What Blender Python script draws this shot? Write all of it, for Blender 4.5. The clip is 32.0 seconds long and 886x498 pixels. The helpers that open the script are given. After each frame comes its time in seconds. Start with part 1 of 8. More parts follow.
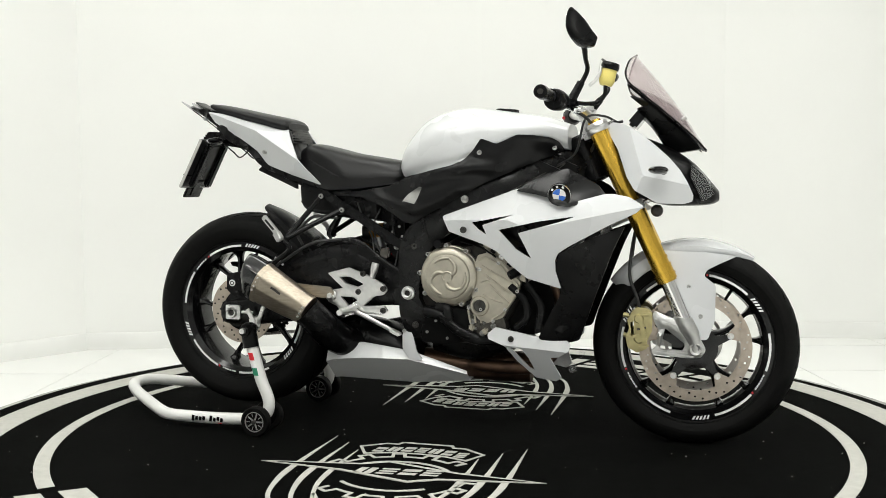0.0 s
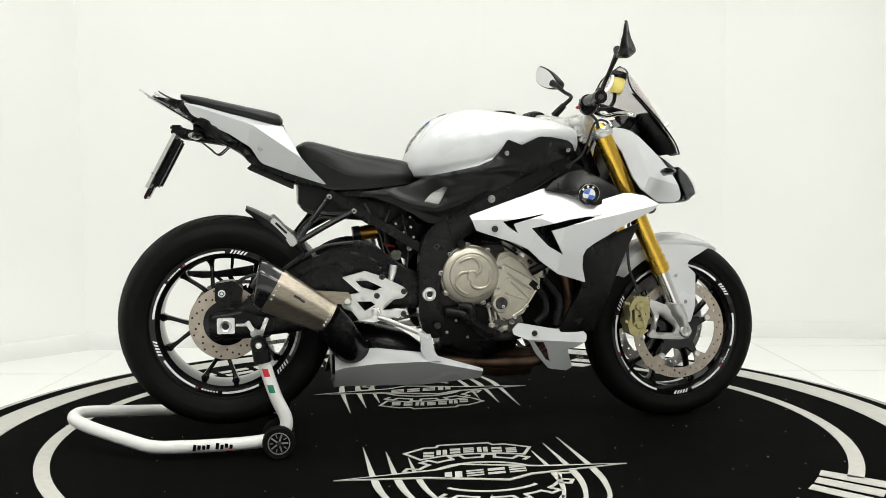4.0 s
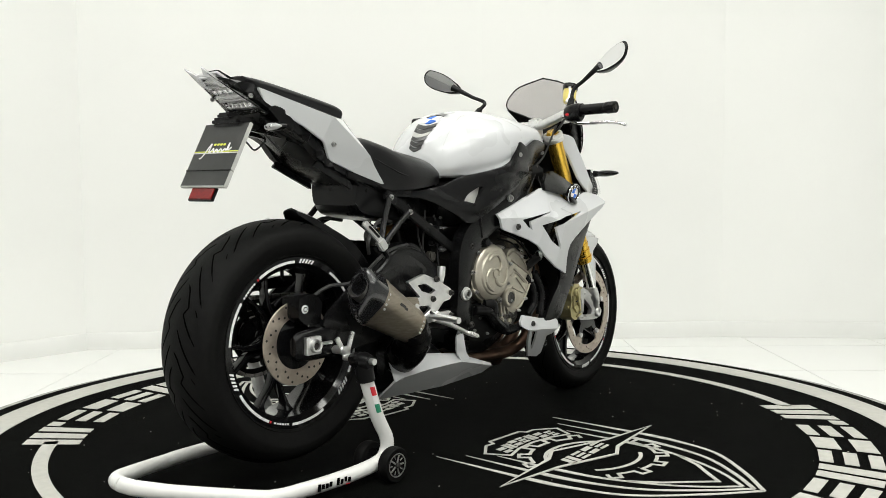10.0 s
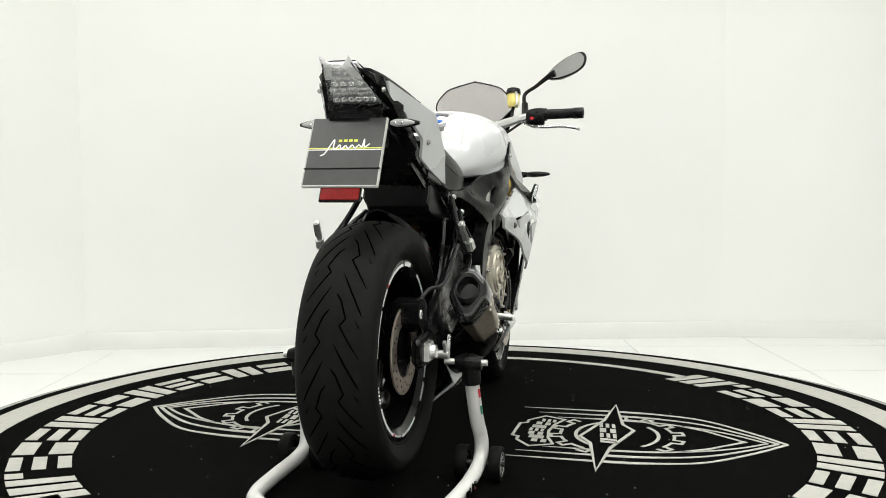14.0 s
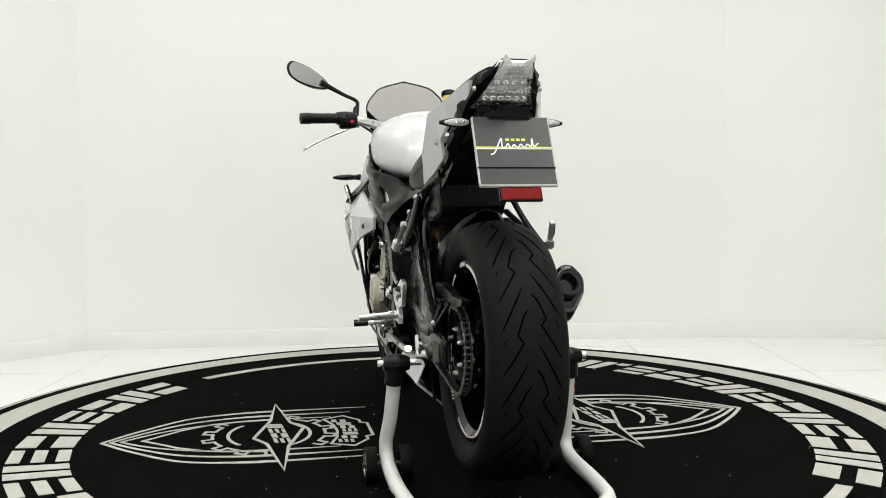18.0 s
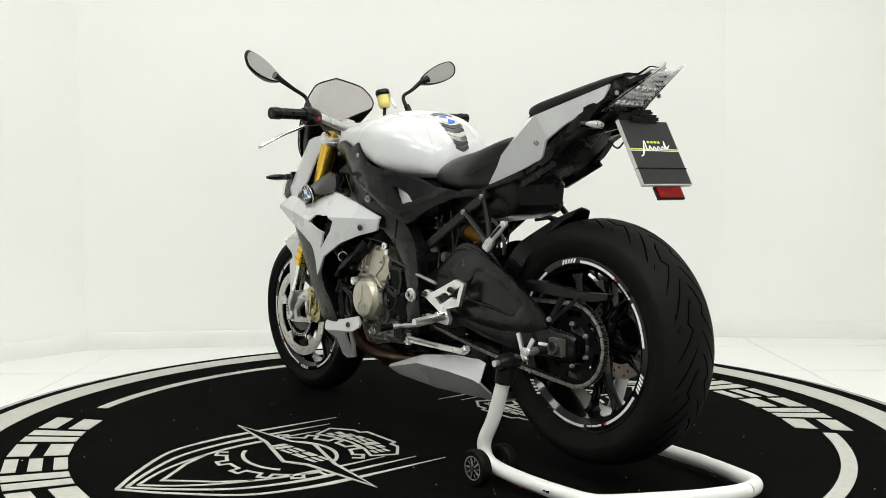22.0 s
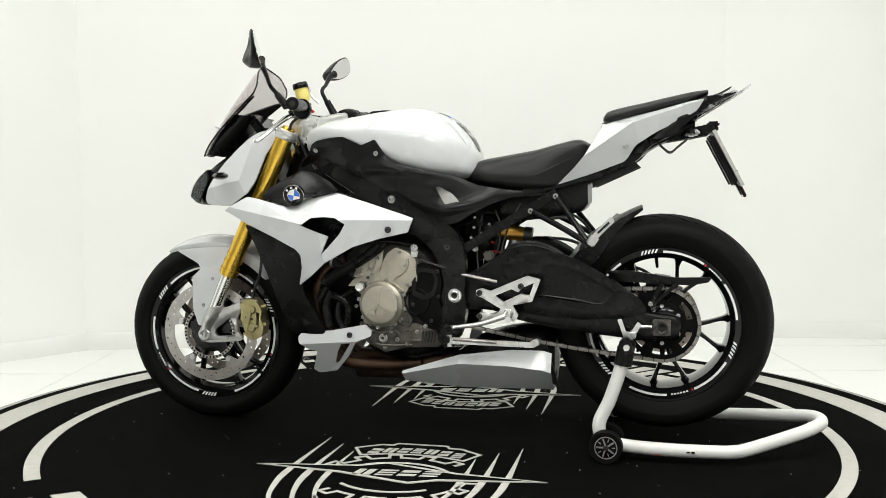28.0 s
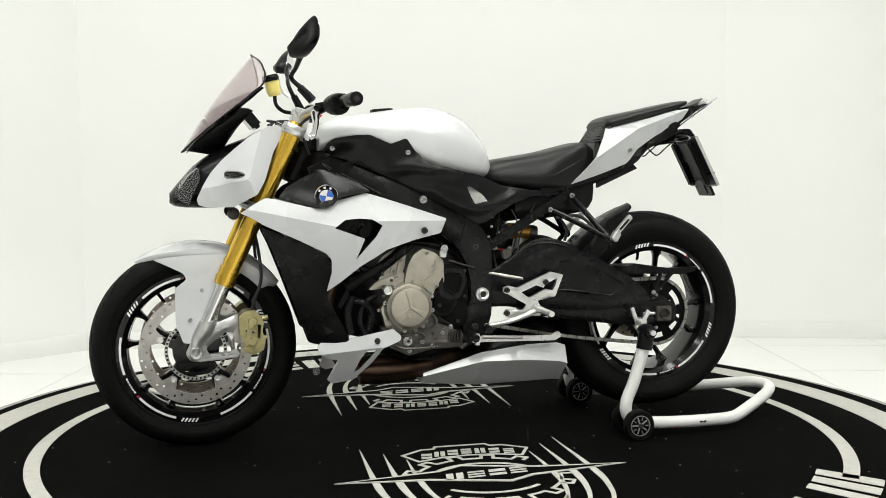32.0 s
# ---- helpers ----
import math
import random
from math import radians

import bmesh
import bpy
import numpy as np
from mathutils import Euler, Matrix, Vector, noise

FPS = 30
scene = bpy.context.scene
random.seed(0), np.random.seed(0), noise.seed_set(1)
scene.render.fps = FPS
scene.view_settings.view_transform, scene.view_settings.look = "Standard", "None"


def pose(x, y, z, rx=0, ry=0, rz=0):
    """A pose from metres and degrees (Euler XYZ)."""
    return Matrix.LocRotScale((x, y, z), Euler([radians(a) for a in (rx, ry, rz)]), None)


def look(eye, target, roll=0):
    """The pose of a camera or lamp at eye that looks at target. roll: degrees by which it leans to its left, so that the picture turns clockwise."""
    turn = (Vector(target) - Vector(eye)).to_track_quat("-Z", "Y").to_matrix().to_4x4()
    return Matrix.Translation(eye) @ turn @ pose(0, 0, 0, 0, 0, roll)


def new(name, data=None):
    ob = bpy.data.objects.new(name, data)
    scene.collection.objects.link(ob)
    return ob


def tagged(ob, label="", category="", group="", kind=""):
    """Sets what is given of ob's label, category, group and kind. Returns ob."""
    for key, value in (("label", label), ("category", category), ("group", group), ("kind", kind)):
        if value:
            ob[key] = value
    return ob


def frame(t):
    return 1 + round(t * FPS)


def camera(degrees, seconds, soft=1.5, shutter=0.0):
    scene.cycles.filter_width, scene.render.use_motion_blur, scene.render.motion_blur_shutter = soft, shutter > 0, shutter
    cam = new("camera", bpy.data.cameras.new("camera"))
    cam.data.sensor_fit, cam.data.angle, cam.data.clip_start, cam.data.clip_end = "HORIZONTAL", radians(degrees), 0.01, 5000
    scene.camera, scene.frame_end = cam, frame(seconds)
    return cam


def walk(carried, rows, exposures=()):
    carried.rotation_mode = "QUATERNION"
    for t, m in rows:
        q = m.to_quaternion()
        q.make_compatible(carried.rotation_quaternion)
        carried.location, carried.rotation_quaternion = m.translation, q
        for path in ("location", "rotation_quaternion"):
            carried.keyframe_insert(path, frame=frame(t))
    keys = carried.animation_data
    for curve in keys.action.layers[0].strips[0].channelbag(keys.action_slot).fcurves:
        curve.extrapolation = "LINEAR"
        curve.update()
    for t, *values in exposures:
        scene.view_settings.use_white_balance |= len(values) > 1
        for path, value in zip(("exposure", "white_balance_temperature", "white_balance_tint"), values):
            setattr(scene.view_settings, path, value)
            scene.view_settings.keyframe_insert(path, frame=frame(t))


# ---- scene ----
SECONDS = 32.0
cam = camera(50.17, SECONDS, soft=0.7)
EYE, AIM = (0.0, -2.988, 0.7674), (-0.0042, 0.0, 0.5664)
walk(cam, [(0.0, look(EYE, AIM, -0.21)), (SECONDS, look(EYE, AIM, -0.21))], exposures=[(0.0, -0.11), (14.5, -0.12), (17.0, -0.22), (21.8, -0.20), (23.0, -0.10), (SECONDS, -0.11)])

# The turntable turns steadily: degrees at the start and degrees a second.
TURN_START, TURN_SPEED = -15.5, 6.5186
PRINT_X, PRINT_Y = 0.0114, 0.0053      # the printed carpet lies a little off the axle
SIDE = 0.0182         # the motorcycle stands this far to its left of the turntable's axle
STEER = 3.0           # the front wheel is turned a little to the left

# ---- light ----
world = bpy.data.worlds.new("world")
scene.world = world
world.use_nodes = True
world.node_tree.nodes["Background"].inputs["Color"].default_value = (0.9, 0.95, 1.0, 1)
world.node_tree.nodes["Background"].inputs["Strength"].default_value = 0.1


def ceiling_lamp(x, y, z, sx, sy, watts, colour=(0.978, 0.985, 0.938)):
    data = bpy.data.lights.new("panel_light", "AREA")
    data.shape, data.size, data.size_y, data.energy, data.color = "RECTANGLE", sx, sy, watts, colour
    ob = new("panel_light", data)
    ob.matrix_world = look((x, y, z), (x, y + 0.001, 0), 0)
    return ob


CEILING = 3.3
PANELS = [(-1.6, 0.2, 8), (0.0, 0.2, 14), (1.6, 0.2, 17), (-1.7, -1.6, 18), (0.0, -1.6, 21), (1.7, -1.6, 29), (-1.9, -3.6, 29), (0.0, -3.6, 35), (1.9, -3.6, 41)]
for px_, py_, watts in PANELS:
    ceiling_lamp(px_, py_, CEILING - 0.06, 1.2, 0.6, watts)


# ---- materials ----
def material(name, colour, rough=0.5, metal=0.0, grain=0.0, scale=40.0, bump=0.0, bump_scale=200.0, coat=0.0, stretch=(1, 1, 1),
             wear=0.0, wear_scale=6.0, wear_colour=None, transmission=0.0, ior=1.45, alpha=1.0, sheen=0.0, emission=0.0, specular=0.5):
    m = bpy.data.materials.new(name)
    m.use_nodes = True
    nt = m.node_tree
    b = nt.nodes["Principled BSDF"]
    b.inputs["Roughness"].default_value, b.inputs["Metallic"].default_value = rough, metal
    b.inputs["Coat Weight"].default_value, b.inputs["Coat Roughness"].default_value = coat, 0.04
    b.inputs["Transmission Weight"].default_value, b.inputs["IOR"].default_value, b.inputs["Alpha"].default_value = transmission, ior, alpha
    b.inputs["Sheen Weight"].default_value, b.inputs["Specular IOR Level"].default_value = sheen, specular
    b.inputs["Base Color"].default_value = (*colour, 1)
    if emission:
        b.inputs["Emission Color"].default_value, b.inputs["Emission Strength"].default_value = (*colour, 1), emission
    coords = nt.nodes.new("ShaderNodeTexCoord")
    place = nt.nodes.new("ShaderNodeMapping")
    place.inputs["Scale"].default_value = stretch
    nt.links.new(coords.outputs["Object"], place.inputs["Vector"])

    def noise_at(s, detail=4.0):
        n = nt.nodes.new("ShaderNodeTexNoise")
        n.inputs["Scale"].default_value, n.inputs["Detail"].default_value = s, detail
        nt.links.new(place.outputs["Vector"], n.inputs["Vector"])
        return n.outputs["Fac"]

    def mixed(a, fac, other, lo, hi):
        ramp = nt.nodes.new("ShaderNodeMapRange")
        ramp.inputs["From Min"].default_value, ramp.inputs["From Max"].default_value = lo, hi
        nt.links.new(fac, ramp.inputs["Value"])
        mix = nt.nodes.new("ShaderNodeMix")
        mix.data_type = "RGBA"
        nt.links.new(ramp.outputs["Result"], mix.inputs["Factor"])
        if isinstance(a, tuple):
            mix.inputs["A"].default_value = (*a, 1)
        else:
            nt.links.new(a, mix.inputs["A"])
        mix.inputs["B"].default_value = (*other, 1)
        return mix.outputs["Result"]

    now = colour
    if grain:
        now = mixed(tuple(c * (1 - grain) for c in colour), noise_at(scale), tuple(min(1, c * (1 + grain)) for c in colour), 0.3, 0.7)
    if wear:
        now = mixed(now, noise_at(wear_scale, 6.0), wear_colour or tuple(min(1, c * 1.6 + 0.02) for c in colour), 0.5, 0.5 + 0.6 / (wear + 0.01) * 0.25)
    if not isinstance(now, tuple):
        nt.links.new(now, b.inputs["Base Color"])
        r = nt.nodes.new("ShaderNodeMapRange")
        r.inputs["To Min"].default_value, r.inputs["To Max"].default_value = max(0.02, rough - 0.08), min(1, rough + 0.08)
        nt.links.new(noise_at(scale * 0.35), r.inputs["Value"])
        nt.links.new(r.outputs["Result"], b.inputs["Roughness"])
    if bump:
        bn = nt.nodes.new("ShaderNodeBump")
        bn.inputs["Strength"].default_value, bn.inputs["Distance"].default_value = bump, 0.002
        nt.links.new(noise_at(bump_scale, 3.0), bn.inputs["Height"])
        nt.links.new(bn.outputs["Normal"], b.inputs["Normal"])
    return m


WHITE = material("white_pearl_paint", (0.565, 0.575, 0.585), 0.28, 0.0, grain=0.02, scale=8, coat=0.55)
PLASTIC = material("black_moulded_plastic", (0.0045, 0.0045, 0.0047), 0.28, grain=0.2, scale=30, bump=0.04, bump_scale=500, specular=0.20)
SATIN = material("satin_black_plastic", (0.0070, 0.0070, 0.0073), 0.25, grain=0.15, scale=30, bump=0.02, bump_scale=500, specular=0.21)
# black casting, coloured darker to hold the shade of deep-set engine parts
DULL = material("dull_black_casting_with_shade", (0.0035, 0.0035, 0.0035), 0.5, grain=0.3, scale=30, bump=0.15, bump_scale=300, specular=0.1)
GLOSSY = material("black_gloss_plastic", (0.004, 0.004, 0.0044), 0.12, grain=0.1, scale=20, specular=0.28)
FRAME = material("black_frame_paint", (0.0050, 0.0050, 0.0053), 0.25, grain=0.25, scale=25, bump=0.05, bump_scale=350, wear=0.05, wear_scale=9, specular=0.24)
RUBBER = material("tyre_rubber", (0.0045, 0.0045, 0.0043), 0.6, grain=0.2, scale=60, bump=0.2, bump_scale=400, wear=0.15, wear_scale=5, wear_colour=(0.007, 0.007, 0.0066), specular=0.11)
# rubber blackened to carry the shade down in the tread cuts
GROOVE = material("tyre_groove_shade", (0.0007, 0.0007, 0.0007), 0.95, grain=0.2, scale=60, specular=0.0)
RIM = material("black_wheel_paint", (0.0040, 0.0040, 0.0044), 0.12, grain=0.2, scale=20, coat=0.15, specular=0.3)
GOLD = material("gold_anodised_fork", (0.74, 0.47, 0.07), 0.24, 0.95, grain=0.06, scale=60, stretch=(1, 1, 0.2))
AMBER = material("amber_anodised_shock", (0.50, 0.27, 0.05), 0.3, 0.8, grain=0.1, scale=40)
BRASS = material("gold_caliper_paint", (0.44, 0.39, 0.20), 0.38, 0.7, grain=0.15, scale=40, bump=0.2, bump_scale=250)
CHROME = material("polished_chrome", (0.78, 0.78, 0.78), 0.1, 1.0, grain=0.03, scale=30)
ALLOY = material("cast_alloy", (0.58, 0.58, 0.57), 0.36, 0.85, grain=0.08, scale=60, bump=0.15, bump_scale=400)
BRUSHED = material("machined_alloy", (0.75, 0.75, 0.74), 0.3, 0.9, grain=0.05, scale=80)
STEEL = material("disc_steel", (0.50, 0.48, 0.46), 0.34, 0.9, grain=0.12, scale=50, wear=0.2, wear_scale=15, wear_colour=(0.42, 0.36, 0.30))
DARKSTEEL = material("oiled_chain_steel", (0.05, 0.048, 0.045), 0.42, 0.6, grain=0.3, scale=90)
MAGNESIUM = material("bronze_engine_cover", (0.46, 0.43, 0.36), 0.38, 0.75, grain=0.08, scale=50, bump=0.2, bump_scale=450)
ENGINE = material("cast_engine_alloy", (0.12, 0.113, 0.10), 0.45, 0.7, grain=0.4, scale=35, bump=0.4, bump_scale=200, wear=0.5, wear_scale=22, wear_colour=(0.045, 0.042, 0.038))
CRANK = material("grimy_dark_casting", (0.035, 0.033, 0.030), 0.45, 0.4, grain=0.4, scale=30, bump=0.4, bump_scale=200, wear=0.3, wear_scale=18, wear_colour=(0.012, 0.011, 0.010))
LINK = material("chain_plate_steel", (0.30, 0.29, 0.27), 0.35, 0.9, grain=0.3, scale=120)
TITANIUM = material("brushed_titanium", (0.34, 0.30, 0.245), 0.42, 1.0, grain=0.15, scale=30, stretch=(1, 6, 6), wear=0.3, wear_scale=4, wear_colour=(0.27, 0.21, 0.15))
HEAT = material("heat_browned_steel", (0.13, 0.08, 0.055), 0.4, 0.85, grain=0.35, scale=14, wear=0.5, wear_scale=8, wear_colour=(0.05, 0.03, 0.02))
CARBON = material("carbon_end_cap", (0.012, 0.012, 0.013), 0.14, grain=0.4, scale=120, coat=0.6)
LEATHER = material("black_seat_vinyl", (0.006, 0.006, 0.0063), 0.34, grain=0.15, scale=40, bump=0.15, bump_scale=600, specular=0.30)
BOLT = material("zinc_plated_bolt", (0.40, 0.40, 0.39), 0.3, 0.9, grain=0.15, scale=60)
WARMSTEEL = material("browned_disc_steel", (0.46, 0.40, 0.34), 0.36, 0.9, grain=0.12, scale=50, wear=0.2, wear_scale=15, wear_colour=(0.36, 0.29, 0.23))
LAMPSHELL = material("lamp_bowl_plating", (0.66, 0.66, 0.67), 0.3, 0.45, grain=0.12, scale=60)
LAMPCLEAR = material("frosted_lamp_prism", (0.72, 0.72, 0.73), 0.12, 0.0, grain=0.1, scale=60, alpha=0.55, coat=0.5)
# near-black for uncut holes and slots: their inner shade as a colour
DARKHOLE = material("hole_shade", (0.02, 0.018, 0.016), 0.8, grain=0.2)
STICKER = material("white_rim_tape", (0.78, 0.78, 0.78), 0.35, grain=0.05, scale=40)
RED = material("red_tape", (0.55, 0.02, 0.03), 0.35, grain=0.1, scale=40)
GREEN = material("green_tape", (0.02, 0.22, 0.12), 0.35, grain=0.1, scale=40)
BLUE = material("blue_enamel", (0.03, 0.15, 0.62), 0.25, grain=0.05, scale=40, coat=0.6)
PALE = material("white_enamel", (0.8, 0.8, 0.8), 0.25, grain=0.03, scale=40, coat=0.6)
YELLOW = material("yellow_brake_fluid", (0.78, 0.66, 0.20), 0.35, grain=0.1, scale=30)
LIME = material("lime_print", (0.6, 0.65, 0.08), 0.5, grain=0.05, scale=30)
REFLECTOR = material("red_reflector_plastic", (0.17, 0.003, 0.003), 0.16, grain=0.2, scale=120, bump=0.05, bump_scale=350, specular=0.35)
LENS = material("clear_lamp_plastic", (0.9, 0.91, 0.92), 0.05, alpha=0.07, coat=0.3)
SILVERED = material("lamp_reflector", (0.72, 0.72, 0.73), 0.15, 0.5, grain=0.25, scale=150, bump=0.9, bump_scale=110, wear=0.36, wear_scale=75, wear_colour=(0.12, 0.12, 0.12))
SMOKE = material("smoked_windscreen", (0.46, 0.37, 0.38), 0.06, transmission=0.0, alpha=0.30, coat=0.3)
MIRROR = material("mirror_glass", (0.76, 0.76, 0.77), 0.02, 1.0)
CARDEDGE = material("grey_card_edge", (0.42, 0.42, 0.40), 0.5, grain=0.1, scale=60)
PAD = material("printed_carbon_pad", (0.035, 0.035, 0.036), 0.3, grain=0.35, scale=220, coat=0.4)
CARD = material("black_plate_card", (0.020, 0.021, 0.021), 0.34, grain=0.2, scale=40)
STANDWHITE = material("white_powder_coat", (0.74, 0.74, 0.72), 0.35, grain=0.03, scale=20, bump=0.1, bump_scale=300, wear=0.08, wear_scale=12, wear_colour=(0.45, 0.44, 0.42))
COPPER = material("brake_hose_rubber", (0.02, 0.02, 0.02), 0.5, grain=0.2)
REDSPRING = material("red_spring_paint", (0.5, 0.03, 0.03), 0.35, grain=0.1)
WALL = material("white_wall_paint", (0.85, 0.855, 0.83), 0.7, grain=0.012, scale=1.2, bump=0.06, bump_scale=120, wear=0.02, wear_scale=2.5, wear_colour=(0.80, 0.80, 0.77))
SKIRT = material("white_skirting_gloss", (0.78, 0.785, 0.76), 0.4, grain=0.03, scale=3)
DARKWALL = material("grey_wall_paint", (0.42, 0.42, 0.423), 0.8, grain=0.05, scale=1.5, bump=0.06, bump_scale=120)
TILE = material("white_floor_tile", (0.80, 0.805, 0.785), 0.3, grain=0.01, scale=2)
GROUT = material("grey_grout", (0.42, 0.42, 0.39), 0.9, grain=0.1)
CARPET = material("black_carpet_felt", (0.0024, 0.0026, 0.0023), 0.95, grain=0.3, scale=25, bump=0.6, bump_scale=700, wear=0.2, wear_scale=3.5, wear_colour=(0.005, 0.005, 0.0047), specular=0.02)
PRINT = material("cream_carpet_print", (0.45, 0.445, 0.41), 0.85, grain=0.06, scale=40, bump=0.4, bump_scale=700, wear=0.12, wear_scale=7, wear_colour=(0.5, 0.49, 0.45))
RIMGREY = material("grey_turntable_edge", (0.30, 0.30, 0.28), 0.6, grain=0.2, scale=12, wear=0.5, wear_scale=14, wear_colour=(0.6, 0.6, 0.56))
GLOWPANEL = material("lamp_diffuser", (1.0, 0.985, 0.95), 0.6, emission=4.0)


# ---- mesh helpers ----
def mesh_of(verts, faces, sharp=35.0):
    me = bpy.data.meshes.new("m")
    me.from_pydata([tuple(map(float, v)) for v in verts], [], [tuple(map(int, f)) for f in faces])
    bm = bmesh.new()
    bm.from_mesh(me)
    bmesh.ops.recalc_face_normals(bm, faces=bm.faces)
    bm.to_mesh(me)
    bm.free()
    me.shade_smooth()
    me.set_sharp_from_angle(angle=radians(sharp))
    return me


def part(name, data, mat, parent, label="", m=None):
    """One mesh object under a thing or a part. data: (verts, faces) or a finished mesh."""
    me = mesh_of(*data) if isinstance(data, tuple) else data
    if mat is not None and not me.materials:
        me.materials.append(mat)
    ob = new(name, me)
    ob.parent = parent
    if m is not None:
        ob.matrix_basis = m
    return tagged(ob, label)


def thing(name, label, category, group="", kind=""):
    return tagged(new(name), label, category, group, kind)


def plain(data):
    return data[0], data[1]


def joined(*some):
    verts, faces = [], []
    for v, f, *_ in some:
        faces += [tuple(i + len(verts) for i in g) for g in f]
        verts += [tuple(p) for p in v]
    return verts, faces


def moved(data, m):
    return ([tuple(m @ Vector(v)) for v in data[0]], *data[1:])


def flip(data):
    """The same piece on the other side of the middle plane."""
    return ([(x, -y, z) for x, y, z in data[0]], *data[1:])


def curve_through(points, n):
    """A smooth line through the points."""
    p = np.array(points, float)
    if len(p) < 3:
        return np.array([p[0] + (p[-1] - p[0]) * k / n for k in range(n + 1)])
    ends = np.vstack([2 * p[0] - p[1], p, 2 * p[-1] - p[-2]])
    out = []
    for k in np.linspace(0, len(p) - 1, n + 1):
        i = min(int(k), len(p) - 2)
        u, (a, b, c, d) = k - i, ends[i:i + 4]
        out.append(0.5 * (2 * b + (c - a) * u + (2 * a - 5 * b + 4 * c - d) * u**2 + (3 * b - a - 3 * c + d) * u**3))
    return np.array(out)


def lathe(profile, n=48, axis="y", closed=False):
    """Turns (radius, along) pairs round an axis through the origin."""
    verts, faces = [], []
    k = len(profile)
    for j in range(n):
        a = 2 * math.pi * j / n
        c, s = math.cos(a), math.sin(a)
        for r, h in profile:
            verts.append({"y": (r * c, h, r * s), "z": (r * c, r * s, h), "x": (h, r * c, r * s)}[axis])
    for j in range(n):
        for i in range(k if closed else k - 1):
            a, b = j * k + i, j * k + (i + 1) % k
            faces.append((a, b, (b + k) % (n * k), (a + k) % (n * k)))
    return verts, faces


def disc(r, h, n=32, axis="y", bevel=0.15, hole=0.0):
    """A short cylinder with softened edges, centred on the origin."""
    e = min(h, r) * bevel
    return lathe([(hole, -h / 2), (r - e, -h / 2), (r, -h / 2 + e), (r, h / 2 - e), (r - e, h / 2), (hole, h / 2)], n, axis, closed=hole > 0)


def tube(points, radius, sides=12, steps=0, caps=True):
    """A round bar along a smooth line; radius: one number or one for each point."""
    n = steps or max(2, 6 * (len(points) - 1))
    line = curve_through(points, n)
    radii = np.interp(np.linspace(0, 1, len(line)), np.linspace(0, 1, len(np.atleast_1d(radius))), np.atleast_1d(radius))
    verts, faces, up = [], [], None
    for i, p in enumerate(line):
        t = line[min(i + 1, len(line) - 1)] - line[max(i - 1, 0)]
        t = t / (np.linalg.norm(t) + 1e-12)
        if up is None:
            up = np.cross(t, (0.31, 0.52, 0.79))
        up = up - t * (up @ t)
        up /= np.linalg.norm(up)
        side = np.cross(t, up)
        for j in range(sides):
            a = 2 * math.pi * j / sides
            verts.append(p + radii[i] * (math.cos(a) * up + math.sin(a) * side))
    for i in range(len(line) - 1):
        for j in range(sides):
            faces.append((i * sides + j, i * sides + (j + 1) % sides, (i + 1) * sides + (j + 1) % sides, (i + 1) * sides + j))
    if caps:
        faces += [tuple(range(sides))[::-1], tuple(range((len(line) - 1) * sides, len(line) * sides))]
    return verts, faces


def block(sx, sy, sz, bevel=0.15, m=None):
    """A box with bevelled edges, centred on the origin."""
    bm = bmesh.new()
    bmesh.ops.create_cube(bm, size=1)
    bmesh.ops.scale(bm, vec=(sx, sy, sz), verts=bm.verts)
    bmesh.ops.bevel(bm, geom=list(bm.edges), offset=min(sx, sy, sz) * bevel, segments=2, affect="EDGES")
    bm.verts.index_update()
    out = [tuple(v.co) for v in bm.verts], [tuple(v.index for v in f.verts) for f in bm.faces]
    bm.free()
    return moved(out, m) if m is not None else out


def bar_between(a, b, wide, deep, bevel=0.2):
    """A flat bar from a to b: wide in the plane of its length and the upright, deep across."""
    a, b = Vector(a), Vector(b)
    m = Matrix.Translation((a + b) / 2) @ (b - a).to_track_quat("X", "Z").to_matrix().to_4x4()
    return block((b - a).length, deep, wide, bevel, m)


def loft(sections, n=32, closed=True, caps=True, steps=0):
    """A skin over rings of points, smooth along and round."""
    rings = []
    for ring in sections:
        p = list(ring)
        q = curve_through(p + [p[0]], n)[:-1] if closed else curve_through(p, n - 1)
        rings.append(q)
    rings = np.array(rings)
    if steps:
        rings = np.stack([curve_through(rings[:, j], steps) for j in range(rings.shape[1])], 1)
    k = rings.shape[1]
    verts = [tuple(v) for r in rings for v in r]
    faces = []
    for i in range(len(rings) - 1):
        for j in range(k if closed else k - 1):
            faces.append((i * k + j, i * k + (j + 1) % k, (i + 1) * k + (j + 1) % k, (i + 1) * k + j))
    if caps and closed:
        faces += [tuple(range(k))[::-1], tuple(range((len(rings) - 1) * k, len(rings) * k))]
    return verts, faces


def hull_sections(rows, n=30, steps=24, power=2.6):
    """A body along x from rows of (x, half width, bottom, top): rounded boxes in section."""
    rings = []
    for x, w, lo, hi in rows:
        ring = []
        for j in range(16):
            a = 2 * math.pi * (j + 0.5) / 16
            c, s = math.cos(a), math.sin(a)
            ring.append((x, w * math.copysign(abs(c) ** (2 / power), c), (lo + hi) / 2 + (hi - lo) / 2 * math.copysign(abs(s) ** (2 / power), s)))
        rings.append(ring)
    return loft(rings, n, steps=steps)


def inside(p, ring):
    x, z = p
    odd = False
    for (x1, z1), (x2, z2) in zip(ring, ring[1:] + ring[:1]):
        if (z1 > z) != (z2 > z) and x < (x2 - x1) * (z - z1) / (z2 - z1) + x1:
            odd = not odd
    return odd


